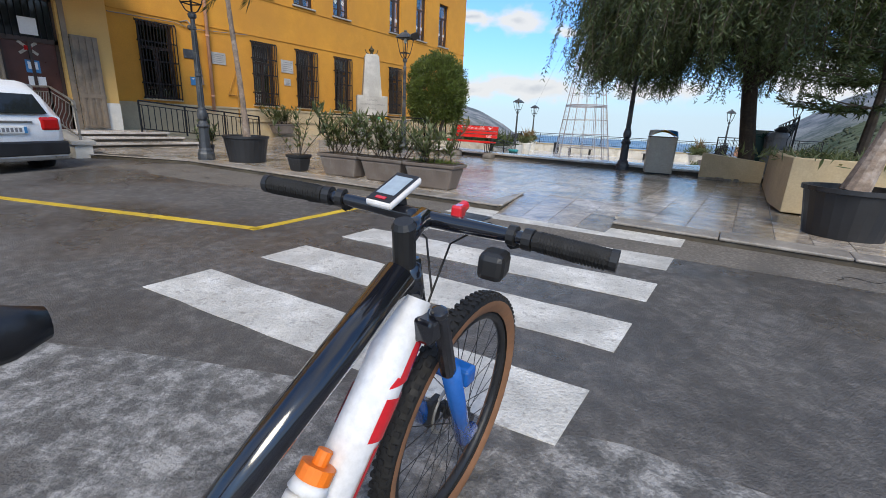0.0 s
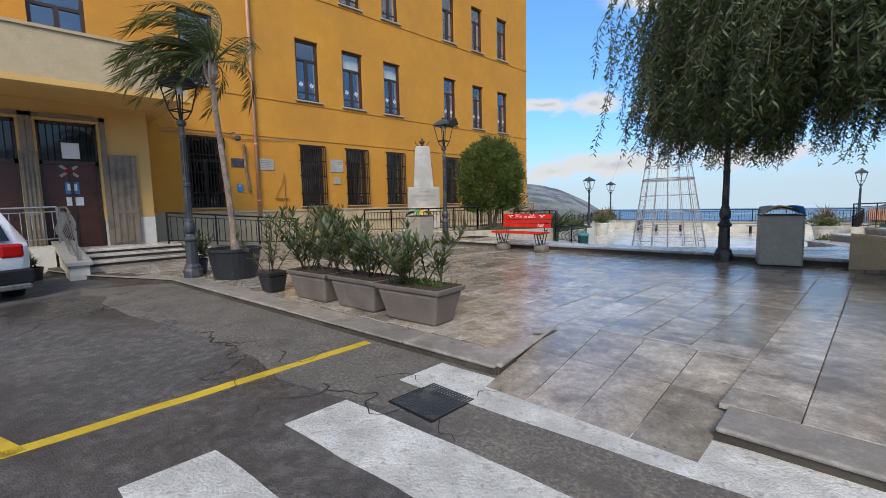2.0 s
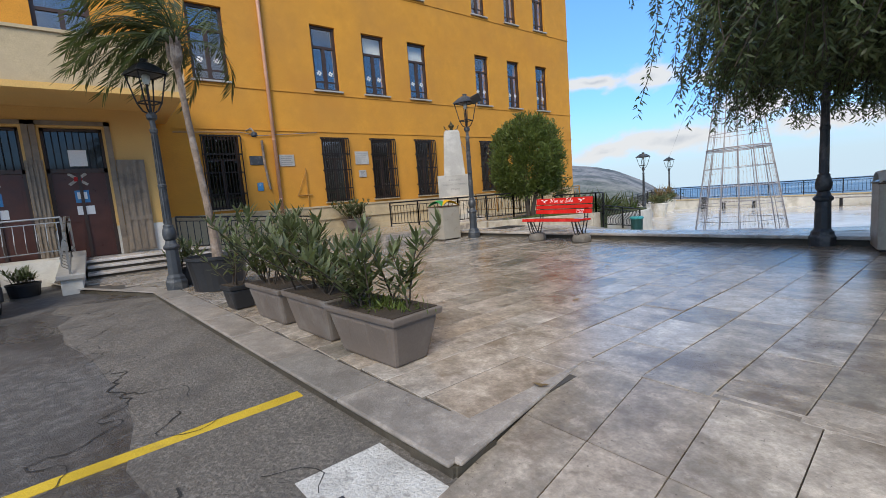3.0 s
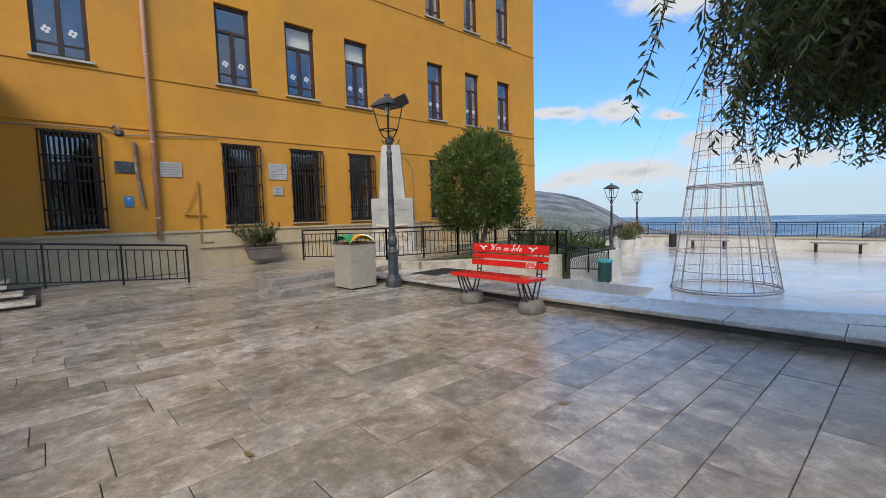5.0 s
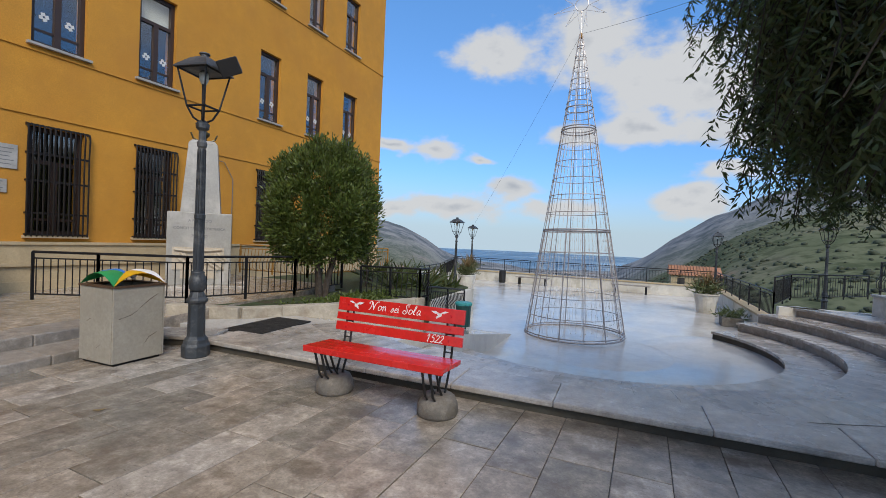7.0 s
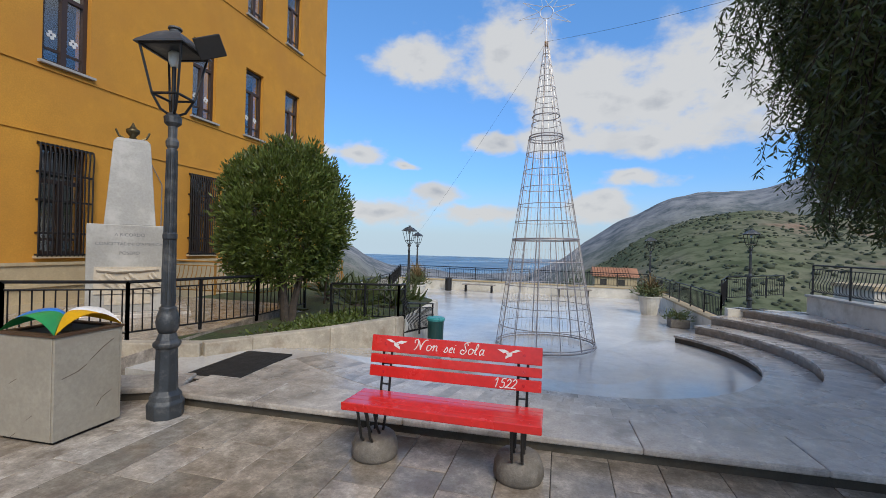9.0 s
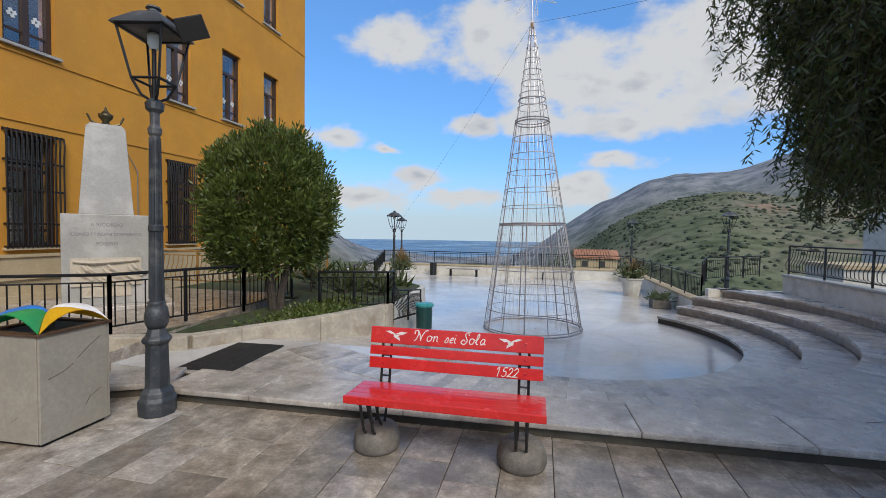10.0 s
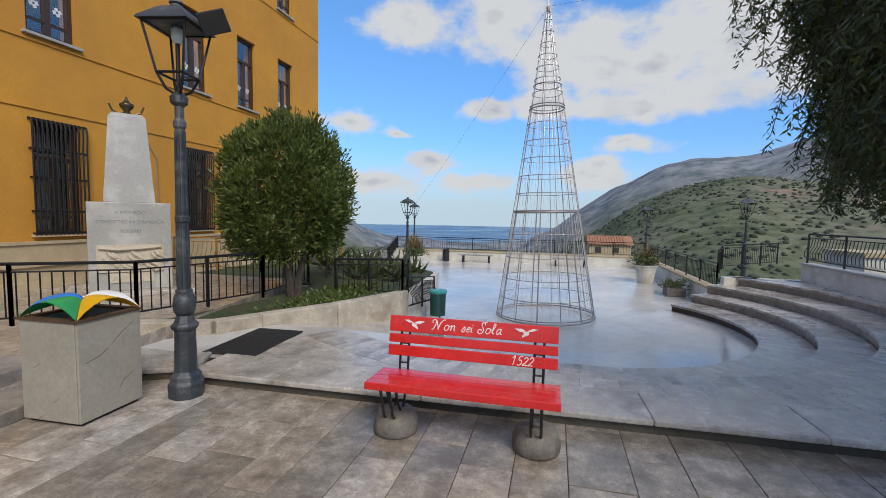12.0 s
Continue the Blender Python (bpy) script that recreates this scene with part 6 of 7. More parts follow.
oleander("trough_planter", "dark trough planter with a shrub before the facade", pose(-15.05, 11.4, 0.2, 0, 0, 88), (1.0, 0.4, 0.36), TAUPE, 30, 0.55, 6)
oleander("tub", "black tub with a low green shrub beside the steps", pose(-11.7, 3.0, -0.17), (0.5, 0.5, 0.3), BLACKPLASTIC, 18, 0.18, 7, rectangular=False)


def palm(name, label, at, pot_r, pot_h, lean, tall, seed, fronds=36, wind=(-0.5, -0.25), size=1.3, thick=0.07):
    p = thing(name, label, "palm", at, group="potted palms")
    pot = Part().lathe([(pot_r * 0.8, 0), (pot_r * 0.97, pot_h - 0.05), (pot_r * 1.03, pot_h - 0.045), (pot_r * 1.03, pot_h), (pot_r * 0.95, pot_h), (pot_r * 0.93, pot_h - 0.08), (0.01, pot_h - 0.08)], n=28)
    pot.done("pot", BLACKPLASTIC, p, smooth=False)
    Part().lathe([(pot_r * 0.93, pot_h - 0.09), (pot_r * 0.92, pot_h - 0.06), (0.01, pot_h - 0.03)], n=20).done("soil", SOIL, p)
    r = np.random.default_rng(seed)
    trunk, n = Part(), 22
    pts, rs = [], []
    for i in range(n):
        t = i / (n - 1)
        pts.append((lean[0] * t + 0.02 * math.sin(5 * t), lean[1] * t + 0.02 * math.cos(4 * t), pot_h - 0.05 + tall * t))
        rs.append(thick * (1.1 - 0.4 * min(1, t * 5)) if t < 0.2 else thick * (0.72 - 0.2 * t) * (1 + 0.10 * (i % 2)))
    trunk.pipe(pts, rs, 12)
    trunk.done("trunk", PALMBARK, p)
    top = np.array(pts[-1])
    wood, B_, D_, S_, L_ = Part(), [], [], [], []
    husk = Part()
    for k in range(14):
        a = r.uniform(0, 6.28)
        husk.pipe([top + np.array([0, 0, -0.35]), top + np.array([0.07 * math.cos(a), 0.07 * math.sin(a), -0.15]), top + np.array([0.09 * math.cos(a), 0.09 * math.sin(a), 0.1])], [0.03, 0.035, 0.012], 5)
    husk.done("leaf_base", PALMBARK, p)
    for k in range(fronds):
        a = 2.4 * k + r.normal() * 0.2
        rise = 2.3 - 2.0 * (k / fronds)
        v = np.array([math.cos(a), math.sin(a), rise])
        v /= np.linalg.norm(v)
        q, path = top.copy(), []
        for s_ in range(13):
            path.append(q.copy())
            v = v + np.array([wind[0] * 0.15, wind[1] * 0.15, -0.12 - 0.012 * s_])
            v /= np.linalg.norm(v)
            q = q + v * size / 12
        wood.pipe(path, [0.014 - 0.001 * i for i in range(13)], 4)
        for i in range(2, 12):
            for sub in range(3):
                for sgn in (-1, 1):
                    t = sub / 3
                    b = path[i] + (path[i + 1] - path[i]) * t
                    tang = (path[i + 1] - path[i]) / np.linalg.norm(path[i + 1] - path[i])
                    sd = np.cross(tang, [0, 0, 1.0]) * sgn
                    B_.append(b)
                    D_.append(tang * 0.75 + sd * 0.75 + np.array([wind[0] * 0.4, wind[1] * 0.4, -0.35 + r.normal() * 0.15]))
                    S_.append(tang)
                    L_.append(r.uniform(0.22, 0.36))
    wood.done("frond_rib", PALMLEAF, p, kind="stuff")
    ob = new("frond_leaves", leaf_mesh("frond_leaves", PALMLEAF, B_, D_, S_, np.array(L_), 0.02))
    ob.parent = p
    tagged(ob, kind="stuff")


palm("potted_palm", "young palm with windblown fronds in a black tub", pose(-8.08, 5.5, 0), 0.42, 0.5, (0.0, -0.15), 3.0, 11, wind=(-0.75, -0.75), size=1.45)
palm("potted_palm", "palm with a thick mottled trunk in a large black tub", pose(1.1, 6.42, 0), 0.42, 0.5, (0.55, 0.35), 2.7, 12, thick=0.115, wind=(0.3, 0.1))

# ---- beige planter box with a layered conifer, low wall, bins ----
pb = thing("planter_box", "large beige angular planter box with a conifer", "planter")
PB = [(0.5, 8.45), (0.62, 7.55), (3.6, 7.55), (3.6, 11.2), (0.47, 11.2)]
inner_pb = [(0.62, 8.5), (0.72, 7.68), (3.48, 7.68), (3.48, 11.08), (0.6, 11.08)]
wl_ = Part()
for i in range(5):
    j = (i + 1) % 5
    wl_.prism([PB[i], PB[j], inner_pb[j], inner_pb[i]], 0.02, 0.72)
wl_.done("wall", CREAM, pb, bevel=0.012)
Part().prism(inner_pb, 0.0, 0.64).done("soil", GRASS, pb)
blades("weeds", pb, LEAF, (1.6, 9.2, 0.66), 900, (0.7, 0.9, 0.02), 0.2, 0.025, 1.2, seed=31)
con = thing("conifer", "small layered conifer growing in the planter box", "tree", Matrix.Translation((1.5, 9.4, 0.62)))
Part().pipe([(0, 0, 0), (0.04, 0, 1.0), (0.0, 0.03, 2.2), (0.03, 0, 3.3)], [0.07, 0.055, 0.04, 0.012], 8).done("trunk", BARK, con)
r = np.random.default_rng(21)
wood, B_, D_, S_, L_ = Part(), [], [], [], []
for tier in range(7):
    z = 0.8 + 0.38 * tier
    for k in range(8):
        a = 2 * math.pi * k / 8 + tier * 0.4 + r.normal() * 0.1
        ln = (1.15 - 0.13 * tier) * r.uniform(0.8, 1.1)
        tip = np.array([math.cos(a) * ln, math.sin(a) * ln, z + 0.12])
        wood.pipe([(0, 0, z), tip * [0.5, 0.5, 1] + [0, 0, -0.08], tip], [0.018, 0.012, 0.004], 4)
        for t in np.linspace(0.2, 1, 40):
            q = np.array([tip[0] * t, tip[1] * t, z + 0.12 * t - 0.1 * math.sin(math.pi * t)])
            for w in range(4):
                B_.append(q)
                D_.append([math.cos(a) * 0.6 + r.normal() * 0.6, math.sin(a) * 0.6 + r.normal() * 0.6, r.normal() * 0.25 + 0.05])
                S_.append(r.normal(size=3))
                L_.append(r.uniform(0.09, 0.19))
wood.done("branch", BARK, con, kind="stuff")
ob = new("needles", leaf_mesh("needles", PEPPER, B_, D_, S_, np.array(L_), 0.022))
ob.parent = con
tagged(ob, kind="stuff")
lw = thing("low_wall", "low tilted concrete wall in front of the tree", "wall", kind="structure")
Part().prism([(-0.72, 11.95), (0.46, 11.85), (0.46, 12.1), (-0.72, 12.2)], 0.0, lambda x, y: 0.55 - 0.1 * (x + 0.72)).done("wall", CREAM, lw, bevel=0.012)
Part().prism([(0.5, 11.85), (1.1, 11.5), (1.2, 11.75), (0.52, 12.1)], 0.0, 0.5).done("wall", CREAM, lw, bevel=0.012)
brk = Part()
for k in range(5):
    m = Matrix.LocRotScale((-0.62 + 0.16 * k, 11.72 + 0.03 * k, 0.0), Euler((0, 0, 0.4 * k)), None)
    brk.frustum((0.09, 0.06), (0.07, 0.04), -0.01, 0.03 + 0.012 * (k % 3))
    brk.v[-8:] = [tuple(m @ Vector(v)) for v in brk.v[-8:]]
brk.done("broken_stones", CONCRETE, label="broken stones at the foot of the low wall", category="rubble", kind="stuff")
gb = thing("wheelie_bin", "dark green wheeled rubbish bin", "wheelie bin", pose(0.22, 13.55, 0.1, 0, 0, 10))
Part().frustum((0.2, 0.2), (0.26, 0.26), 0.05, 0.92).done("body", GREENBIN, gb, bevel=0.02)
Part().frustum((0.28, 0.28), (0.25, 0.25), 0.92, 1.0).done("lid", GREENBIN, gb, bevel=0.02)
bg = thing("covered_bin", "bin wrapped in a grey plastic sheet", "bin", pose(0.6, 13.2, 0.1, 0, 0, -8))
Part().lathe([(0.24, 0), (0.25, 0.3), (0.23, 0.6), (0.25, 0.85), (0.2, 0.95), (0.06, 1.0)], n=11, squash=(1, 0.85)).done("cover", GREYBAG, bg, bevel=0.01)
Part().lathe([(0.1, 0.95), (0.16, 1.02), (0.08, 1.08), (0.03, 1.1)], (0.05, 0, 0), n=9).done("knot", BIKEMATT, bg)

# ---- weeping tree ----
tree = thing("pepper_tree", "large weeping tree with fine hanging grey-green foliage", "tree", Matrix.Translation((0.0, 13.25, 0.1)))
wood = Part()
wood.pipe([(0.13, 0, 0), (0.06, 0.02, 0.6), (-0.07, 0.0, 1.4), (-0.2, 0.04, 2.3), (-0.32, 0.1, 3.2)], [0.185, 0.17, 0.165, 0.16, 0.12], 12)
wood.done("trunk", BARK, tree)
r = np.random.default_rng(33)
limbs = Part()
hubs = []
for k in range(13):
    a = 2 * math.pi * k / 13 + r.normal() * 0.15
    reach, ht = r.uniform(2.0, 3.9), r.uniform(4.2, 6.6)
    pts = [np.array([-0.15 - 0.006 * k, 0.03, 1.9 + 0.05 * k])]
    for t in (0.3, 0.6, 0.85, 1.0):
        pts.append(np.array([0.3 * t + math.cos(a) * reach * t, -1.0 * t + math.sin(a) * reach * t, 2.2 + (ht - 2.2) * (1 - (1 - t) ** 2)]) + r.normal(size=3) * 0.12)
    limbs.pipe(pts, [0.11, 0.085, 0.06, 0.035, 0.015], 7)
    hubs += pts[2:]
limbs.done("limb", BARK, tree)
CLUMPS = [(r.uniform(0, 6.28), 3.85 * math.sqrt(r.uniform(0.01, 1.0))) for _ in range(215)] + [(r.uniform(2.5, 4.75), r.uniform(2.3, 4.2)) for _ in range(95)] + [(r.uniform(2.25, 3.2), r.uniform(2.6, 4.5)) for _ in range(115)]
B_, D_, S_, L_ = [], [], [], []
twigs = Part()
for ca, cr in CLUMPS:
    cx, cy = 0.3 + math.cos(ca) * cr, -1.1 + math.sin(ca) * cr
    dome = 6.9 - 0.16 * cr * cr + r.normal() * 0.35
    for level in range(2 if cr > 2.2 else 3):
        start = dome - level * 1.35 - abs(r.normal()) * 0.2
        if start < 2.8:
            continue
        for k in range(4):
            x0, y0 = cx + r.normal() * 0.28, cy + r.normal() * 0.28
            ln = min(r.uniform(0.8, 2.6) + (0.6 if level else 0.0), start - r.uniform(1.4, 2.2))
            edge = 0.906 * x0 - 0.423 * y0
            if edge < -3.05:
                ln = min(ln, start - r.uniform(3.1, 3.6) - 0.3 * (-3.05 - edge))
            elif edge < -2.75:
                ln = min(ln, start - r.uniform(1.9, 2.7))
            if edge < -4.1 or x0 < (-4.2 if y0 > 0.2 else -3.6):
                continue
            if ln < 0.4:
                continue
            sway = np.array([r.normal() * 0.10 - 0.07 + cx * 0.03, r.normal() * 0.10 + cy * 0.03])
            n = int(ln * 36)
            ts = np.linspace(0, 1, n)
            px = x0 + sway[0] * ln * ts + 0.06 * np.sin(5 * ts + k * 1.7 + cx * 3) + r.normal(size=n) * 0.02
            py = y0 + sway[1] * ln * ts + 0.06 * np.cos(4 * ts + k * 2.1 + cy * 3) + r.normal(size=n) * 0.02
            pz = start + 0.25 * np.sin(math.pi * ts * 0.6) - ln * ts
            twigs.pipe(list(zip(px[::12], py[::12], pz[::12])), 0.005, 3)
            for j in range(2):
                B_.append(np.stack([px, py, pz], 1))
                ang = r.uniform(0, 6.28, n)
                D_.append(np.stack([np.cos(ang) * 0.8, np.sin(ang) * 0.8, r.uniform(-1.3, -0.1, n)], 1))
                S_.append(unit(r, n))
                L_.append(r.uniform(0.07, 0.165, n) * (1 - 0.3 * ts))
twigs.done("twigs", BARK, tree, kind="stuff")
B_, D_, S_, L_ = (np.concatenate(a) for a in (B_, D_, S_, L_))
ob = new("foliage", leaf_mesh("foliage", PEPPER, B_, D_, S_, L_, 0.021))
ob.parent = tree
tagged(ob, kind="stuff")

# ---- clipped round shrub and the garden plants ----
bush = thing("round_shrub", "dense rounded green conifer shrub on short trunks", "shrub", Matrix.Translation((BUSH_X, BUSH_Y, 0.18)))
wood = Part()
for dx, dy in ((-0.08, 0), (0.1, 0.05), (0.02, -0.1)):
    wood.pipe([(0.45 + dx * 0.6, -0.5 + dy * 0.6, -0.1), (0.4 + dx, -0.45 + dy, 0.3), (0.25 + dx * 2.5, -0.25 + dy * 2.5, 1.0), (dx * 3.5, dy * 3.5, 2.2)], [0.08, 0.07, 0.05, 0.02], 7)
wood.done("trunk", BARK, bush)
r = np.random.default_rng(44)


def bush_r(u):
    """Crown radius factor by direction, lumpy and flat-sided."""
    return 0.95 + 0.10 * np.sin(6 * u[:, 0] + 2) * np.cos(5 * u[:, 2]) + 0.08 * np.sin(11 * u[:, 1] + 4 * u[:, 2]) + 0.06 * np.sin(17 * u[:, 0] - 9 * u[:, 2])


# tufts: each a small upright fan of scaly sprays, with gaps between
n = 900
u = unit(r, n)
rad = bush_r(u) * r.uniform(0.55, 1.0, n) ** 0.3 * np.where(r.uniform(size=n) < 0.08, 1.07, 1.0)
c = u * rad[:, None] * np.array([1.17, 1.17, 1.48]) + np.array([0, 0, 1.82])
keep = c[:, 2] > 0.62 + 0.3 * np.clip(1.1 - np.hypot(u[:, 0], u[:, 1]), 0, 1)
c, u = c[keep], u[keep]
B_, D_, S_, L_ = [], [], [], []
for k in range(52):
    spread = np.clip(r.normal(size=c.shape), -1.6, 1.6) * np.array([0.075, 0.075, 0.09])
    B_.append(c + spread)
    D_.append(u * 0.5 + np.array([0, 0, 0.8]) + spread * 7 + r.normal(size=c.shape) * 0.3)
    S_.append(unit(r, len(c)))
    L_.append(r.uniform(0.06, 0.13, len(c)))
B_, D_, S_, L_ = (np.concatenate(a) for a in (B_, D_, S_, L_))
ob = new("foliage", leaf_mesh("foliage", THUJA, B_, D_, S_, L_, 0.036))
ob.parent = bush
tagged(ob, kind="stuff")
blades("ground_cover", None, THUJA, (-9.75, 15.6, 0.2), 3600, (0.24, 0.75, 0.02), 0.09, 0.035, 0.8, seed=50)
trim = bpy.data.objects["ground_cover"].data
bm_ = bmesh.new()
bm_.from_mesh(trim)
# keep to the bed, inside its wall
bmesh.ops.delete(bm_, geom=[v for v in bm_.verts if v.co.x > -9.98 + (v.co.y - 13.75) * 0.49 - 0.1 or v.co.y > 17.3 or v.co.y < 13.6 or v.co.x < -10.6], context="VERTS")
bm_.to_mesh(trim)
bm_.free()
bpy.data.objects["ground_cover"]["label"], bpy.data.objects["ground_cover"]["category"] = "low green ground cover in the garden bed", "plants"


def spiky(x, y, z, n, size, seed, tilt=0.9):
    p = thing("agave", "spiky green agave-like plant in the garden", "plant", Matrix.Translation((x, y, z)), group="spiky garden plants")
    blades("leaves", p, PALMLEAF, (0, 0, 0.15), n, (0.1, 0.1, 0.06), size, size * 0.12, tilt, seed=seed, kind="")
    Part().lathe([(0.09, -0.02), (0.07, 0.1), (0.03, 0.22)], n=8).done("stem", BARK, p)


for i, (x, y, z) in enumerate(((-10.3, 17.9, 0.05), (-9.7, 18.6, 0.0), (-10.9, 18.8, 0.05), (-10.2, 19.7, 0.0), (-11.4, 20.4, 0.0), (-9.9, 20.6, -0.2), (-11.9, 19.3, 0.1))):
    spiky(x, y, z, 46, 0.75, 60 + i)
shr = thing("slender_shrub", "slender green shrub with large leaves in the garden", "shrub", Matrix.Translation((-11.6, 18.6, 0.05)))
Part().pipe([(0, 0, 0), (0.05, 0, 0.7), (0, 0.05, 1.5)], [0.03, 0.02, 0.008], 6).done("stem", BARK, shr)
blades("leaves", shr, LEAF, (0, 0, 1.0), 260, (0.16, 0.16, 0.4), 0.24, 0.07, 0.7, seed=71)

# ---- houses beyond ----
def far_house(x, y, z, w, d, h, mat_, label, flat=False):
    b = thing("house", label, "house", Matrix.Translation((x, y, z)))
    p = Part()
    p.box(-w / 2, w / 2, -d / 2, d / 2, -8, h)
    p.done("wall", mat_, b)
    rf = Part()
    if flat:
        rf.box(-w / 2 - 0.1, w / 2 + 0.1, -d / 2 - 0.1, d / 2 + 0.1, h, h + 0.2)
        rf.done("roof", CREAM, b)
    if not flat:
      rf.add([(-w / 2 - 0.3, -d / 2 - 0.3, h), (w / 2 + 0.3, -d / 2 - 0.3, h), (w / 2 + 0.3, d / 2 + 0.3, h), (-w / 2 - 0.3, d / 2 + 0.3, h), (-w / 2 - 0.3, 0, h + d * 0.22), (w / 2 + 0.3, 0, h + d * 0.22)],
           [(0, 1, 5, 4), (2, 3, 4, 5), (0, 4, 3), (1, 2, 5), (3, 2, 1, 0)])
    for k in range(0 if flat else int(w / 0.35)):
        xx = -w / 2 - 0.2 + 0.35 * k
        rf.rod((xx, -d / 2 - 0.3, h + 0.05), (xx, 0, h + d * 0.22 + 0.05), 0.07, n=5)
    if not flat:
        rf.done("roof", ROOFTILE, b)
    for k in range(0 if flat else max(1, int(w / 2.2))):
        xx = -w / 2 + 1.1 + 2.2 * k
        # flat panels for the openings, the gloom inside given by their colour
        Part().box(xx - 0.4, xx + 0.4, -d / 2 - 0.03, -d / 2 + 0.05, h * 0.35, h * 0.8).done("window", DARKROOM, b)


far_house(1.3, 72, -3.3, 5.2, 5, 1.7, CREAM, "small stone house with a terracotta roof below the parapet")
far_house(16.6, 36, -3.0, 8.0, 6, 6.2, WHITEWALL, "white house beyond the side railing", flat=True)
far_house(9.2, 33.5, -3.0, 3.0, 3, 3.2, WHITEWALL, "low white outbuilding beyond the side railing", flat=True)

# ---- white car ----
car = thing("car", "white hatchback car parked beside the steps", "car", pose(-10.78, 1.7, -0.215, 0, 0, 180 + 18))
# sections from tail (x < 0) to nose (x > 0): x, sill, belt, roof height, half widths low, belt, roof
SECT = [(-1.78, 0.42, 0.80, 0.86, 0.70, 0.74, 0.60), (-1.72, 0.30, 0.92, 1.00, 0.80, 0.82, 0.66), (-1.55, 0.24, 0.97, 1.28, 0.85, 0.86, 0.66), (-1.30, 0.22, 0.97, 1.47, 0.87, 0.87, 0.64),
        (-0.7, 0.22, 0.95, 1.53, 0.87, 0.87, 0.63), (0.1, 0.22, 0.93, 1.50, 0.87, 0.87, 0.62), (0.75, 0.22, 0.93, 1.2, 0.87, 0.86, 0.66), (1.1, 0.22, 0.92, 0.98, 0.87, 0.84, 0.72), (1.7, 0.26, 0.80, 0.84, 0.80, 0.76, 0.66), (1.95, 0.34, 0.62, 0.66, 0.66, 0.62, 0.55)]
body, n = Part(), 12
vs = []
for x, s_, b, rf, w0, w1, w2 in SECT:
    half = [(w0 * 0.9, s_), (w0, s_ + 0.12), (w0 + 0.02, (s_ + b) / 2), (w1, b), (w2 + 0.03, rf - 0.03), (w2 * 0.85, rf)]
    vs += [(x, -w, z) for w, z in half] + [(x, w, z) for w, z in reversed(half)]
fs = []
for i in range(len(SECT) - 1):
    for k in range(n):
        fs.append((i * n + k, i * n + (k + 1) % n, (i + 1) * n + (k + 1) % n, (i + 1) * n + k))
fs += [tuple(range(n - 1, -1, -1)), tuple(range((len(SECT) - 1) * n, len(SECT) * n))]
body.add(vs, fs)
ob = body.done("body", CARWHITE, car, bevel=0.02, smooth=True)
win = Part()
win.add([(-1.752, -0.60, 0.98), (-1.752, 0.60, 0.98), (-1.56, 0.56, 1.27), (-1.56, -0.56, 1.27)], [(0, 3, 2, 1)])
win.v = [(v[0] - 0.03, v[1], v[2]) for v in win.v]
for s_ in (-1, 1):
    win.add([(-1.25, 0.876 * s_, 1.0), (0.55, 0.876 * s_, 0.98), (0.1, 0.70 * s_, 1.42), (-1.1, 0.71 * s_, 1.42)], [(0, 1, 2, 3)])
win.done("window", CARGLASS, car)
Part().box(-1.82, -1.5, -0.83, 0.83, 0.33, 0.56).done("rear_bumper", CARBLACK, car, bevel=0.03)
Part().box(-1.85, -1.6, -0.78, 0.78, 0.26, 0.34).done("bumper_trim", STEEL, car, bevel=0.02)
Part().box(-1.80, -1.6, -0.36, 0.36, 0.84, 0.87).done("chrome_strip", STEEL, car, bevel=0.008)
Part().box(-1.81, -1.7, -0.26, 0.26, 0.68, 0.79).done("number_plate", PAPER, car, bevel=0.005)
pb_ = Part()
pb_.box(-1.814, -1.80, -0.26, -0.22, 0.685, 0.785)
pb_.box(-1.814, -1.80, 0.22, 0.26, 0.685, 0.785)
pb_.done("plate_band", BLUE, car)
cb = Part()
for k in range(7):
    cb.box(-1.814, -1.80, -0.19 + 0.055 * k, -0.155 + 0.055 * k, 0.705, 0.765)
cb.done("plate_mark", LETTER, car, kind="stuff")
for s_ in (-1, 1):
    Part().box(-1.80, -1.45, 0.62 * s_ - 0.13, 0.62 * s_ + 0.15, 0.72, 0.93).done("tail_lamp", TAILRED, car, bevel=0.04)
    for x in (-1.12, 1.2):
        wheel = Part().ring((x, 0.78 * s_, 0.31), 0.225, 0.095, 28, 10, axis="y")
        w = wheel.done("tyre", TYRE, car, smooth=True)
        Part().rod((x, 0.78 * s_ - 0.06, 0.31), (x, 0.78 * s_ + 0.08 * s_, 0.31), 0.19, n=20).done("rim", STEEL, car)
Part().lathe([(0.02, 1.53), (0.012, 1.62), (0.004, 1.66)], (-1.0, 0, 0), 6).done("aerial", CARBLACK, car)

# ---- mountain bike ----
bike = thing("mountain_bike", "black and white mountain bike with a blue fork", "bicycle", pose(BIKE[0], BIKE[1], BIKE[2], 0, BIKE[3], BIKE[4]) @ Matrix.Diagonal((BIKE[5], BIKE[5], BIKE[5], 1)))
# local axes: +y ahead, x to its right, ground at z = 0; rear axle at y = 0
WR, AX = 0.365, 1.08


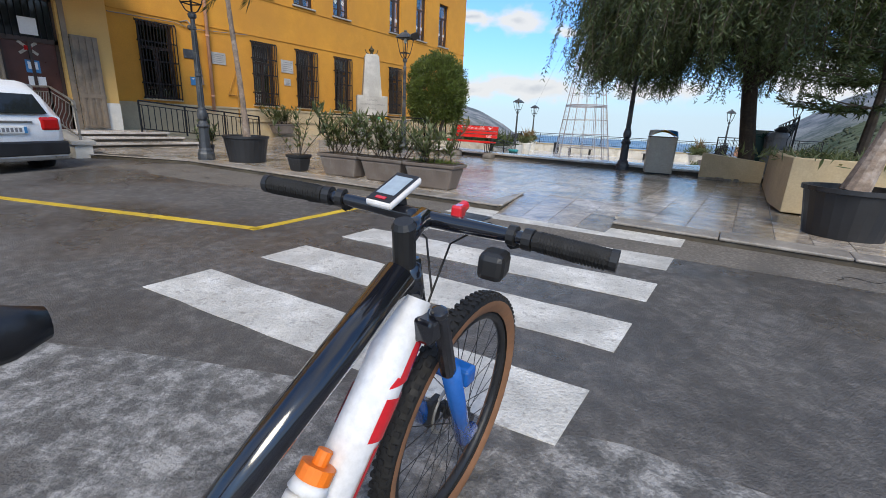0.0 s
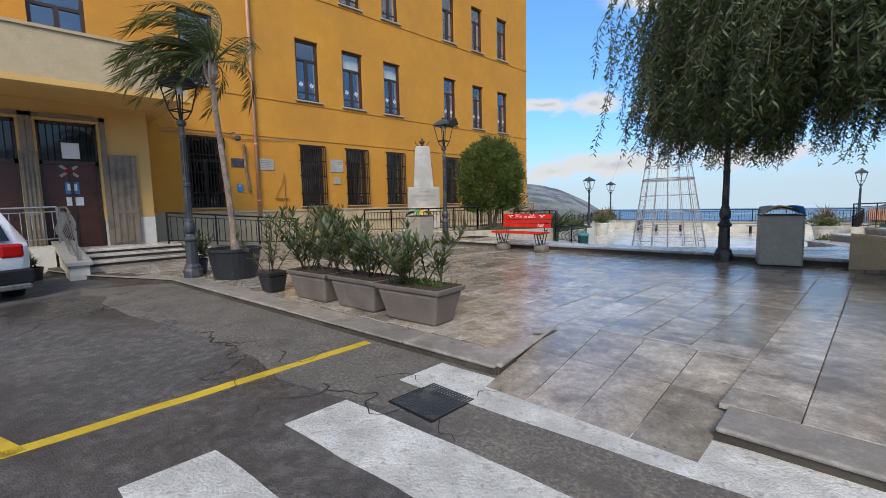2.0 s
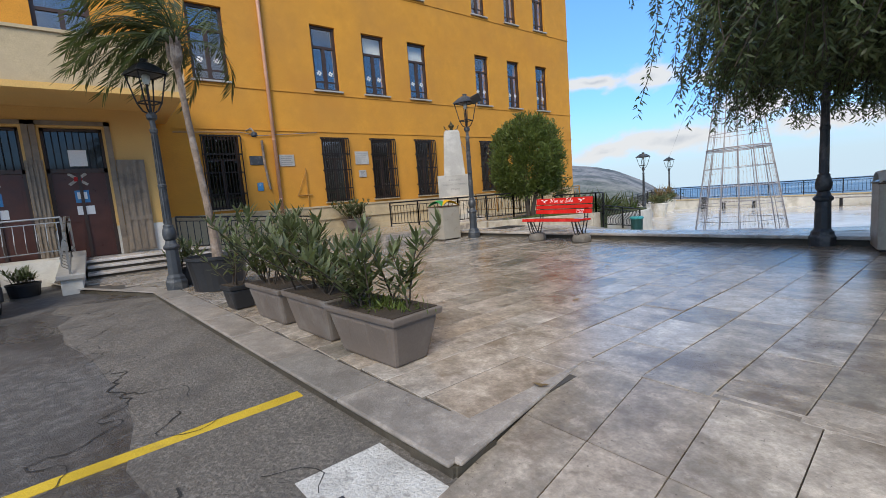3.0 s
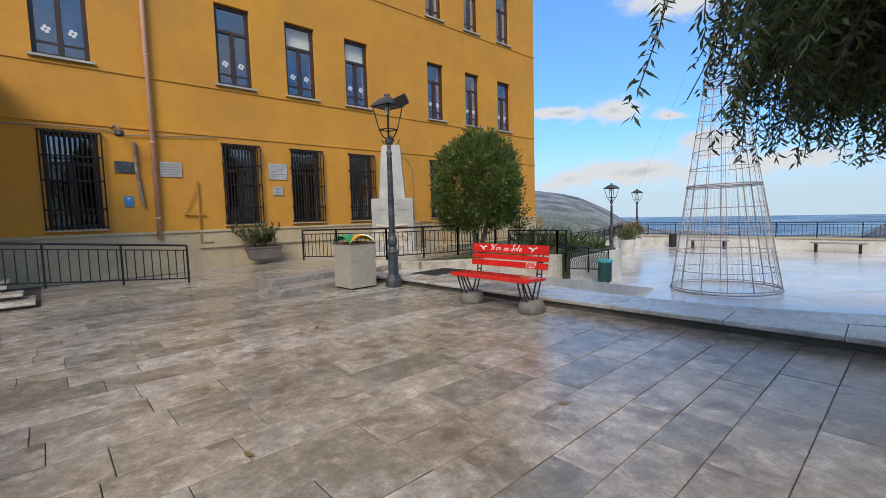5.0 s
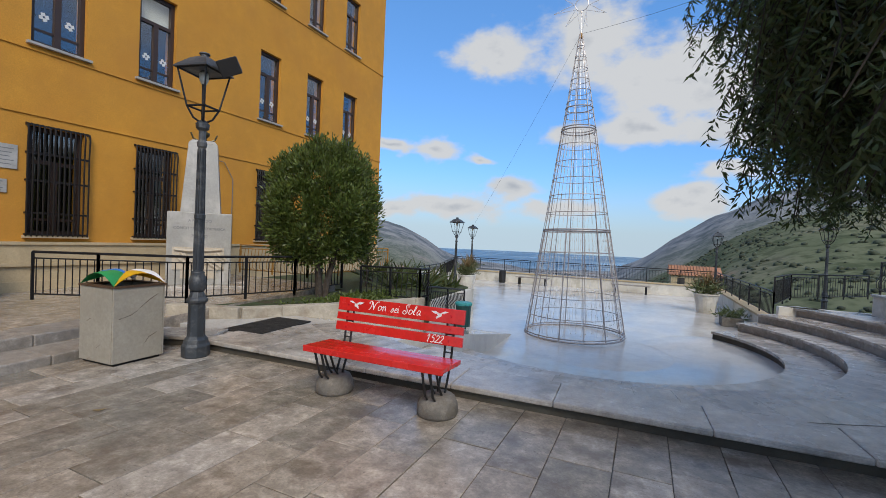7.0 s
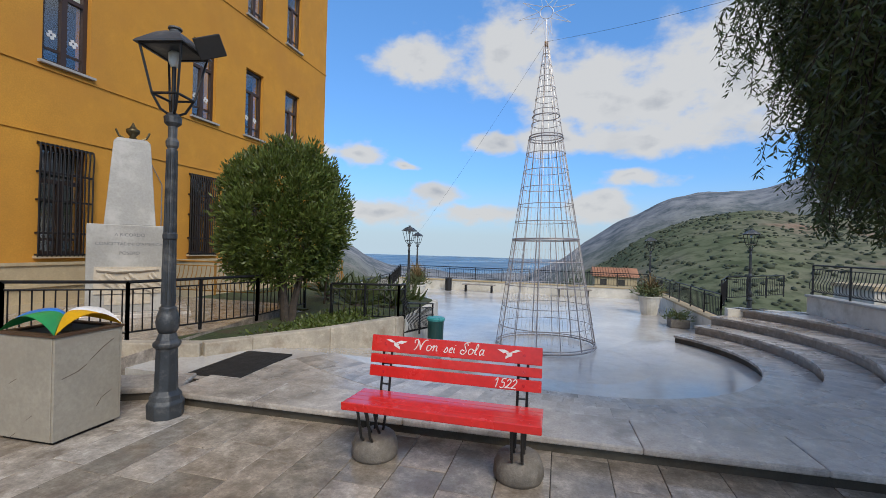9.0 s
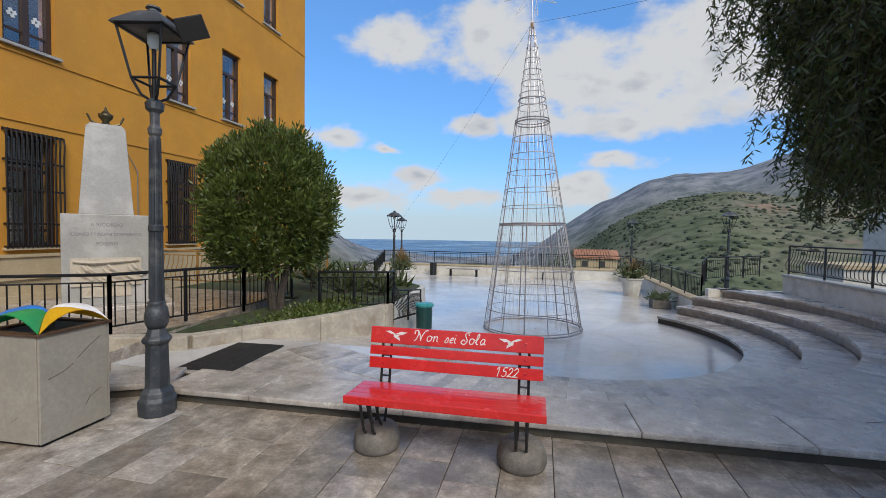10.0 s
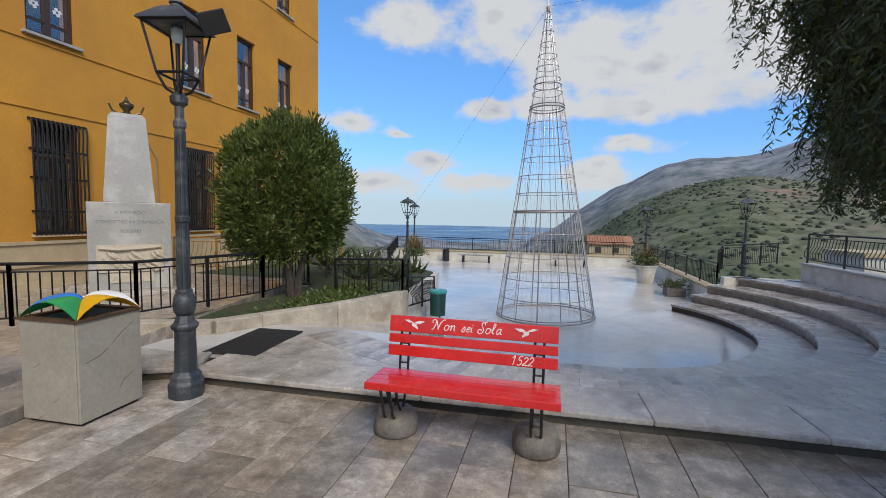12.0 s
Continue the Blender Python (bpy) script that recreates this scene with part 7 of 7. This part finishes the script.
def bike_wheel(y):
    tread = Part().ring((0, y, WR), WR - 0.027, 0.027, 48, 10, axis="x")
    tread.done("tyre", TYRE, bike, smooth=True)
    kn = Part()
    for i in range(84):
        a = 2 * math.pi * i / 84
        for dx, rr in ((-0.016, 0.0), (0.0, 0.004), (0.016, 0.0)):
            a2 = a + (0.037 if dx == 0 else 0)
            m = Matrix.Translation((dx, y, WR)) @ Matrix.Rotation(a2, 4, "X")
            kn.box(-0.006, 0.006, -0.006, 0.006, WR - 0.008 + rr - 0.004, WR + rr - 0.001, m)
    kn.done("tread_knobs", TYRE, bike, kind="stuff")
    sw = Part()
    for s_ in (-1, 1):
        nn = 48
        v, f = [], []
        for i in range(nn):
            a = 2 * math.pi * i / nn
            for rr, xx in ((WR - 0.055, 0.016), (WR - 0.034, 0.0285), (WR - 0.018, 0.0265)):
                v.append((s_ * xx, y + rr * math.sin(a), WR + rr * math.cos(a)))
        for i in range(nn):
            j = (i + 1) % nn
            for k in range(2):
                f.append((i * 3 + k, j * 3 + k, j * 3 + k + 1, i * 3 + k + 1))
        sw.add(v, f)
    sw.done("sidewall", TAN, bike, smooth=True)
    Part().ring((0, y, WR), WR - 0.066, 0.014, 48, 8, axis="x").done("rim", BIKEMATT, bike, smooth=True)
    Part().rod((-0.05, y, WR), (0.05, y, WR), 0.018, n=10).rod((-0.03, y, WR), (-0.022, y, WR), 0.03, n=12).rod((0.022, y, WR), (0.03, y, WR), 0.03, n=12).done("hub", BIKEMATT, bike)
    sp = Part()
    for i in range(28):
        a = 2 * math.pi * i / 28
        b = a + (0.5 if i % 4 < 2 else -0.5)
        s_ = 0.026 if i % 2 else -0.026
        sp.rod((s_, y + 0.028 * math.sin(b), WR + 0.028 * math.cos(b)), (0, y + (WR - 0.07) * math.sin(a), WR + (WR - 0.07) * math.cos(a)), 0.0012, n=4)
    sp.done("spokes", BIKEMATT, bike, kind="stuff")
    Part().ring((-0.034, y, WR), 0.075, 0.006, 24, 4, axis="x").done("brake_disc", STEEL, bike)


bike_wheel(0.0)
bike_wheel(AX)
HT, HB = Vector((0, 0.755, 0.915)), Vector((0, 0.795, 0.805))
BB = Vector((0, 0.44, 0.33))
ST = Vector((0, 0.20, 0.56))
Part().pipe([HT + Vector((0, -0.02, -0.02)), HT.lerp(ST, 0.5), ST], [0.034, 0.030, 0.024], 16).done("top_tube", BIKEBLACK, bike, smooth=True)
Part().pipe([HB + Vector((0, -0.01, 0.03)), HB.lerp(BB, 0.3), BB], [0.040, 0.047, 0.045], 18).done("down_tube", BIKEWHITE, bike, smooth=True)
# slanted red bars wrapped round the sides of the down tube
for s_ in (-1, 1):
    for t0, t1, a0, a1, cut in ((0.07, 0.22, -20, 35, 0.05), (0.26, 0.40, -50, 30, 0.04), (0.44, 0.60, -62, -20, 0.03), (0.43, 0.70, -12, 4, 0.02), (0.66, 0.86, -62, 4, 0.03)):
        dec = Part()
        d_ = (BB - HB).normalized()
        upv = d_.cross(Vector((1, 0, 0))).normalized()
        upv = upv if upv.z > 0 else -upv
        vs, fs = [], []
        for i in range(6):
            for k in range(7):
                a = radians(a0 + (a1 - a0) * k / 6)
                t = t0 + (t1 - t0) * i / 5 + cut * k / 6
                vs.append(HB.lerp(BB, t) + (Vector((s_, 0, 0)) * math.cos(a) + upv * math.sin(a)) * (0.0488 if t > 0.3 else 0.0415 + 0.0243 * t))
        for i in range(5):
            for k in range(6):
                fs.append((i * 7 + k, i * 7 + k + 1, i * 7 + k + 8, i * 7 + k + 7))
        dec.add(vs, fs)
        dec.done("decal", BIKERED, bike, smooth=True)
Part().rod(HB, HT, 0.027, n=14).done("head_tube", BIKEBLACK, bike, smooth=True)
Part().rod(BB, ST + Vector((0, -0.02, 0.04)), 0.018, n=12).done("seat_tube", BIKEBLACK, bike, smooth=True)
stays = Part()
for s_ in (-1, 1):
    stays.pipe([BB + Vector((0.02 * s_, -0.03, 0)), (0.045 * s_, 0.22, 0.33), (0.06 * s_, 0, WR)], 0.011, 8)
    stays.pipe([ST + Vector((0.015 * s_, 0, -0.06)), (0.045 * s_, 0.12, 0.56), (0.06 * s_, 0, WR)], 0.009, 8)
stays.done("stay", BIKEBLACK, bike, smooth=True)
# fork: black crown and stanchions above, blue lowers below
crown = Part().box(-0.075, 0.075, 0.745, 0.805, 0.765, 0.815)
for s_ in (-1, 1):
    crown.rod((0.066 * s_, 0.785, 0.82), (0.066 * s_, 0.86, 0.645), 0.019, n=12)
    crown.rod((0.066 * s_, 0.78, 0.83), (0.066 * s_, 0.785, 0.815), 0.02, n=12)
crown.done("fork_crown", BIKEBLACK, bike, bevel=0.008)
for s_ in (-1, 1):
    Part().pipe([(0.066 * s_, 0.862, 0.66), (0.066 * s_, 0.95, 0.48), (0.066 * s_, AX - 0.08, 0.37), (0.062 * s_, AX - 0.02, WR - 0.005)], [0.023, 0.022, 0.022, 0.018], 12).done("fork_leg", BIKEBLUE, bike, smooth=True)
Part().box(-0.075, 0.075, 0.955, 1.0, 0.55, 0.6).done("fork_arch", BIKEBLUE, bike, bevel=0.01)
Part().box(-0.06, -0.035, AX - 0.09, AX - 0.03, WR - 0.02, WR + 0.06).done("brake_caliper", BIKEMATT, bike, bevel=0.006)
# cockpit turned a little
BAR = Matrix.LocRotScale((0, 0.735, 0.98), Euler((0, 0, radians(8))), (0.95, 1, 1))


def cp(x, y, z):
    return BAR @ Vector((x, y, z))


Part().rod((0, 0.75, 0.90), (0, 0.735, 0.99), 0.022, n=14).rod((0, 0.735, 0.99), (0, 0.732, 1.0), 0.024, 0.018, n=14).done("steerer_cap", BIKEMATT, bike)
Part().pipe([cp(0, 0, -0.01), cp(0, 0.04, 0.0), cp(0, 0.085, 0.01)], [0.024, 0.02, 0.022], 12).done("stem", BIKEBLACK, bike, smooth=True)
Part().pipe([cp(-0.36, 0.045, 0.02), cp(-0.2, 0.065, 0.018), cp(-0.06, 0.085, 0.01), cp(0.06, 0.085, 0.01), cp(0.2, 0.065, 0.018), cp(0.36, 0.045, 0.02)], [0.0115, 0.012, 0.0165, 0.0165, 0.012, 0.0115], 12).done("handlebar", BIKEBLACK, bike, smooth=True)
for s_ in (-1, 1):
    Part().pipe([cp(0.235 * s_, 0.06, 0.0185), cp(0.37 * s_, 0.044, 0.02)], 0.0175, 14).done("grip", TYRE, bike)
    rib = Part()
    for k in range(20):
        q0, q1 = cp((0.245 + 0.006 * k) * s_, 0.0588 - 0.0007 * k, 0.0186), cp((0.248 + 0.006 * k) * s_, 0.0585 - 0.0007 * k, 0.0186)
        rib.rod(q0, q1, 0.0188, n=12)
    rib.done("grip_rib", TYRE, bike, kind="stuff")
    Part().rod(cp(0.368 * s_, 0.044, 0.02), cp(0.38 * s_, 0.043, 0.02), 0.019, n=14).done("grip_end", BIKEMATT, bike)
    Part().rod(cp(0.215 * s_, 0.063, 0.018), cp(0.232 * s_, 0.061, 0.018), 0.02, n=12).rod(cp(0.185 * s_, 0.067, 0.018), cp(0.2 * s_, 0.065, 0.018), 0.019, n=12).done("clamp", BIKEMATT, bike)
    Part().pipe([cp(0.19 * s_, 0.08, 0.0), cp(0.2 * s_, 0.115, -0.005), cp(0.26 * s_, 0.115, -0.01), cp(0.31 * s_, 0.1, -0.012)], [0.012, 0.011, 0.007, 0.005], 8).done("brake_lever", BIKEMATT, bike, smooth=True)
    cab = [cp(0.185 * s_, 0.09, 0.0), cp(0.12 * s_, 0.15, 0.01), cp(0.03 * s_, 0.17, -0.06), cp(0.02, 0.12, -0.16), (0.03, 0.76, 0.74)]
    Part().pipe(cab, 0.0025, 6).done("brake_cable", TYRE, bike, smooth=True)
Part().box(0.15, 0.2, 0.0, 0.06, -0.055, -0.005, BAR).done("shifter", BIKEMATT, bike, bevel=0.012)
DEV = BAR @ Matrix.LocRotScale((-0.075, 0.085, 0.05), Euler((radians(22), 0, radians(-6))), None)
Part().box(-0.032, 0.032, -0.058, 0.058, -0.008, 0.008, DEV).done("cycle_computer", WHITEPAINT, bike, bevel=0.006)
Part().box(-0.029, 0.029, -0.054, 0.054, 0.0081, 0.0095, DEV).done("computer_bezel", BIKEMATT, bike, bevel=0.001)
Part().box(-0.022, 0.022, -0.03, 0.04, 0.0096, 0.0105, DEV).done("computer_screen", SCREEN, bike)
Part().box(-0.012, 0.012, -0.048, -0.04, 0.0096, 0.011, DEV).done("computer_button", BIKERED, bike)
Part().box(-0.012, 0.012, -0.01, 0.02, -0.05, -0.008, DEV).done("computer_mount", BIKEMATT, bike)
Part().box(0.055, 0.078, 0.085, 0.115, 0.02, 0.045, BAR).rod(cp(0.066, 0.10, 0.03), cp(0.066, 0.135, 0.04), 0.012, n=8).done("front_light", BIKERED, bike, bevel=0.006)
# saddle, post, bottle, cranks
Part().rod(ST + Vector((0, -0.01, 0)), (0, 0.11, 0.985), 0.0155, n=12).done("seat_post", BIKEMATT, bike, smooth=True)
sad = Part()
SP = [(-0.02, 0.010, 0.075), (0.03, 0.030, 0.068), (0.1, 0.03, 0.045), (0.17, 0.027, 0.024), (0.24, 0.024, 0.018), (0.265, 0.014, 0.012)]
vs = []
for y, hh, ww in SP:
    vs += [(math.cos(2 * math.pi * k / 12) * ww, -0.033 + y, 0.998 + math.sin(2 * math.pi * k / 12) * hh) for k in range(12)]
fs = [(i * 12 + k, i * 12 + (k + 1) % 12, (i + 1) * 12 + (k + 1) % 12, (i + 1) * 12 + k) for i in range(len(SP) - 1) for k in range(12)]
fs += [tuple(range(11, -1, -1)), tuple(range(60, 72))]
sad.add(vs, fs)
sad.done("saddle", SADDLE, bike, smooth=True)
BO = HB.lerp(BB, 0.74)
axis_ = (HB - BB).normalized()
off = Vector((0, -0.062, 0.045))
Part().rod(BO + off - axis_ * 0.09, BO + off + axis_ * 0.07, 0.034, n=16).rod(BO + off + axis_ * 0.08, BO + off + axis_ * 0.1, 0.036, 0.03, n=16).done("bottle", BOTTLE, bike, smooth=True)
Part().rod(BO + off + axis_ * 0.1, BO + off + axis_ * 0.125, 0.032, n=16).rod(BO + off + axis_ * 0.125, BO + off + axis_ * 0.15, 0.014, n=12).done("bottle_cap", ORANGE, bike)
cr = Part().ring((0.035, BB.y, BB.z), 0.075, 0.006, 30, 5, axis="x").rod((-0.06, BB.y, BB.z), (0.06, BB.y, BB.z), 0.016, n=10)
for s_, a in ((1, 0.4), (-1, 0.4 + math.pi)):
    e = Vector((0.075 * s_, BB.y + 0.17 * math.cos(a), BB.z + 0.17 * math.sin(a) * -1))
    cr.rod((0.062 * s_, BB.y, BB.z), e, 0.011, n=6)
    cr.rod(e - Vector((0.005 * s_, 0, 0)), e + Vector((0.1 * s_, 0, 0)), 0.012, n=6)
cr.done("crankset", BIKEMATT, bike)
Part().ring((0.03, 0, WR), 0.07, 0.018, 24, 6, axis="x").done("cassette", STEEL, bike)
ch = Part()
for s_ in (-1, 1):
    ch.rod((0.035, BB.y, BB.z + 0.075 * s_), (0.032, 0, WR + 0.06 * s_), 0.004, n=4)
ch.done("chain", TYRE, bike)

# ---- small things lying about ----
for x, y, a, z in ((-2.45, 6.0, 0.4, 0.0), (-4.1, 9.4, 1.0, 0.0), (-6.1, 9.9, 2.0, 0.0), (-5.0, 7.6, 0.2, 0.0), (-7.4, 9.2, 2.4, 0.0), (-3.4, 7.7, 1.4, 0.0), (-8.3, 10.2, 0.9, 0.0)):
    lf = Part()
    lf.add([(math.cos(t) * 0.035 * (1 + 0.5 * math.cos(2 * t)), math.sin(t) * 0.02, 0.004 + 0.008 * abs(math.cos(t))) for t in np.linspace(0, 2 * math.pi, 9)[:-1]] + [(0, 0, 0.002)], [(i, (i + 1) % 8, 8) for i in range(8)])
    o = lf.done("dead_leaf", DRYLEAF, label="brown dead leaf on the wet paving", category="leaf", group="fallen leaves")
    o.location, o.rotation_euler = (x, y, z + 0.002), (0, 0, a)

# ---- paving pieces ----
slab_meshes = {}


def slab_mesh(w, d):
    if (w, d) not in slab_meshes:
        p = Part()
        p.box(0.0025, w - 0.0025, 0.0025, d - 0.0025, -0.03, -0.003)
        p.add([(0.0025, 0.0025, -0.003), (w - 0.0025, 0.0025, -0.003), (w - 0.0025, d - 0.0025, -0.003), (0.0025, d - 0.0025, -0.003),
               (0.007, 0.007, 0.0), (w - 0.007, 0.007, 0.0), (w - 0.007, d - 0.007, 0.0), (0.007, d - 0.007, 0.0)],
              [(4, 5, 6, 7), (0, 1, 5, 4), (1, 2, 6, 5), (2, 3, 7, 6), (3, 0, 4, 7)])
        slab_meshes[(w, d)] = p.mesh("slab", SLAB)
    return slab_meshes[(w, d)]


def row_start(x):
    """Where the paving begins behind the kerb, for a row at x."""
    if x < -12.1:
        return 6.7
    if x < -8.86:
        return 4.12 + (x + 10.8) * 0.474
    if x < -2.45:
        return 5.03 + (x + 8.86) * 0.0728
    return 6.46 if x < -0.9 else 5.57 + 0.015 * (x + 0.93)


def row_end(x):
    return 9.75 if x < -9.9 else 12.35 + 0.05 * (x + 9)


rnd = random.Random(17)
count, rest = 0, Part()
x = -15.2
while x < 9:
    w = rnd.choice((0.30, 0.36, 0.36, 0.42))
    y, last, first = row_start(x + w / 2), row_end(x + w / 2), True
    while y < last:
        d = rnd.choice((0.3, 0.5, 0.65, 0.8)) if first else rnd.choice((0.5, 0.65, 0.8, 0.95))
        first = False
        cx_, cy_ = x + w / 2, y + d / 2
        if cx_ < 9:
            near = -8.0 < cx_ < -1.6 and 6.3 < cy_ < 12.0
            dz = rnd.uniform(-0.003, 0.002)
            if near and count < 300:
                o = new("slab", slab_mesh(w, d))
                o.parent = plaza
                o.location = (x, y, dz)
                o.rotation_euler = (rnd.uniform(-0.002, 0.002), rnd.uniform(-0.002, 0.002), 0)
                count += 1
            else:
                base = slab_mesh(w, d)
                m = Matrix.LocRotScale((x, y, dz), Euler((rnd.uniform(-0.002, 0.002), rnd.uniform(-0.002, 0.002), 0)), None)
                rest.add([m @ v.co for v in base.vertices], [tuple(p.vertices) for p in base.polygons])
        y += d
    x += w
rest.done("slabs", SLAB, plaza, kind="stuff")
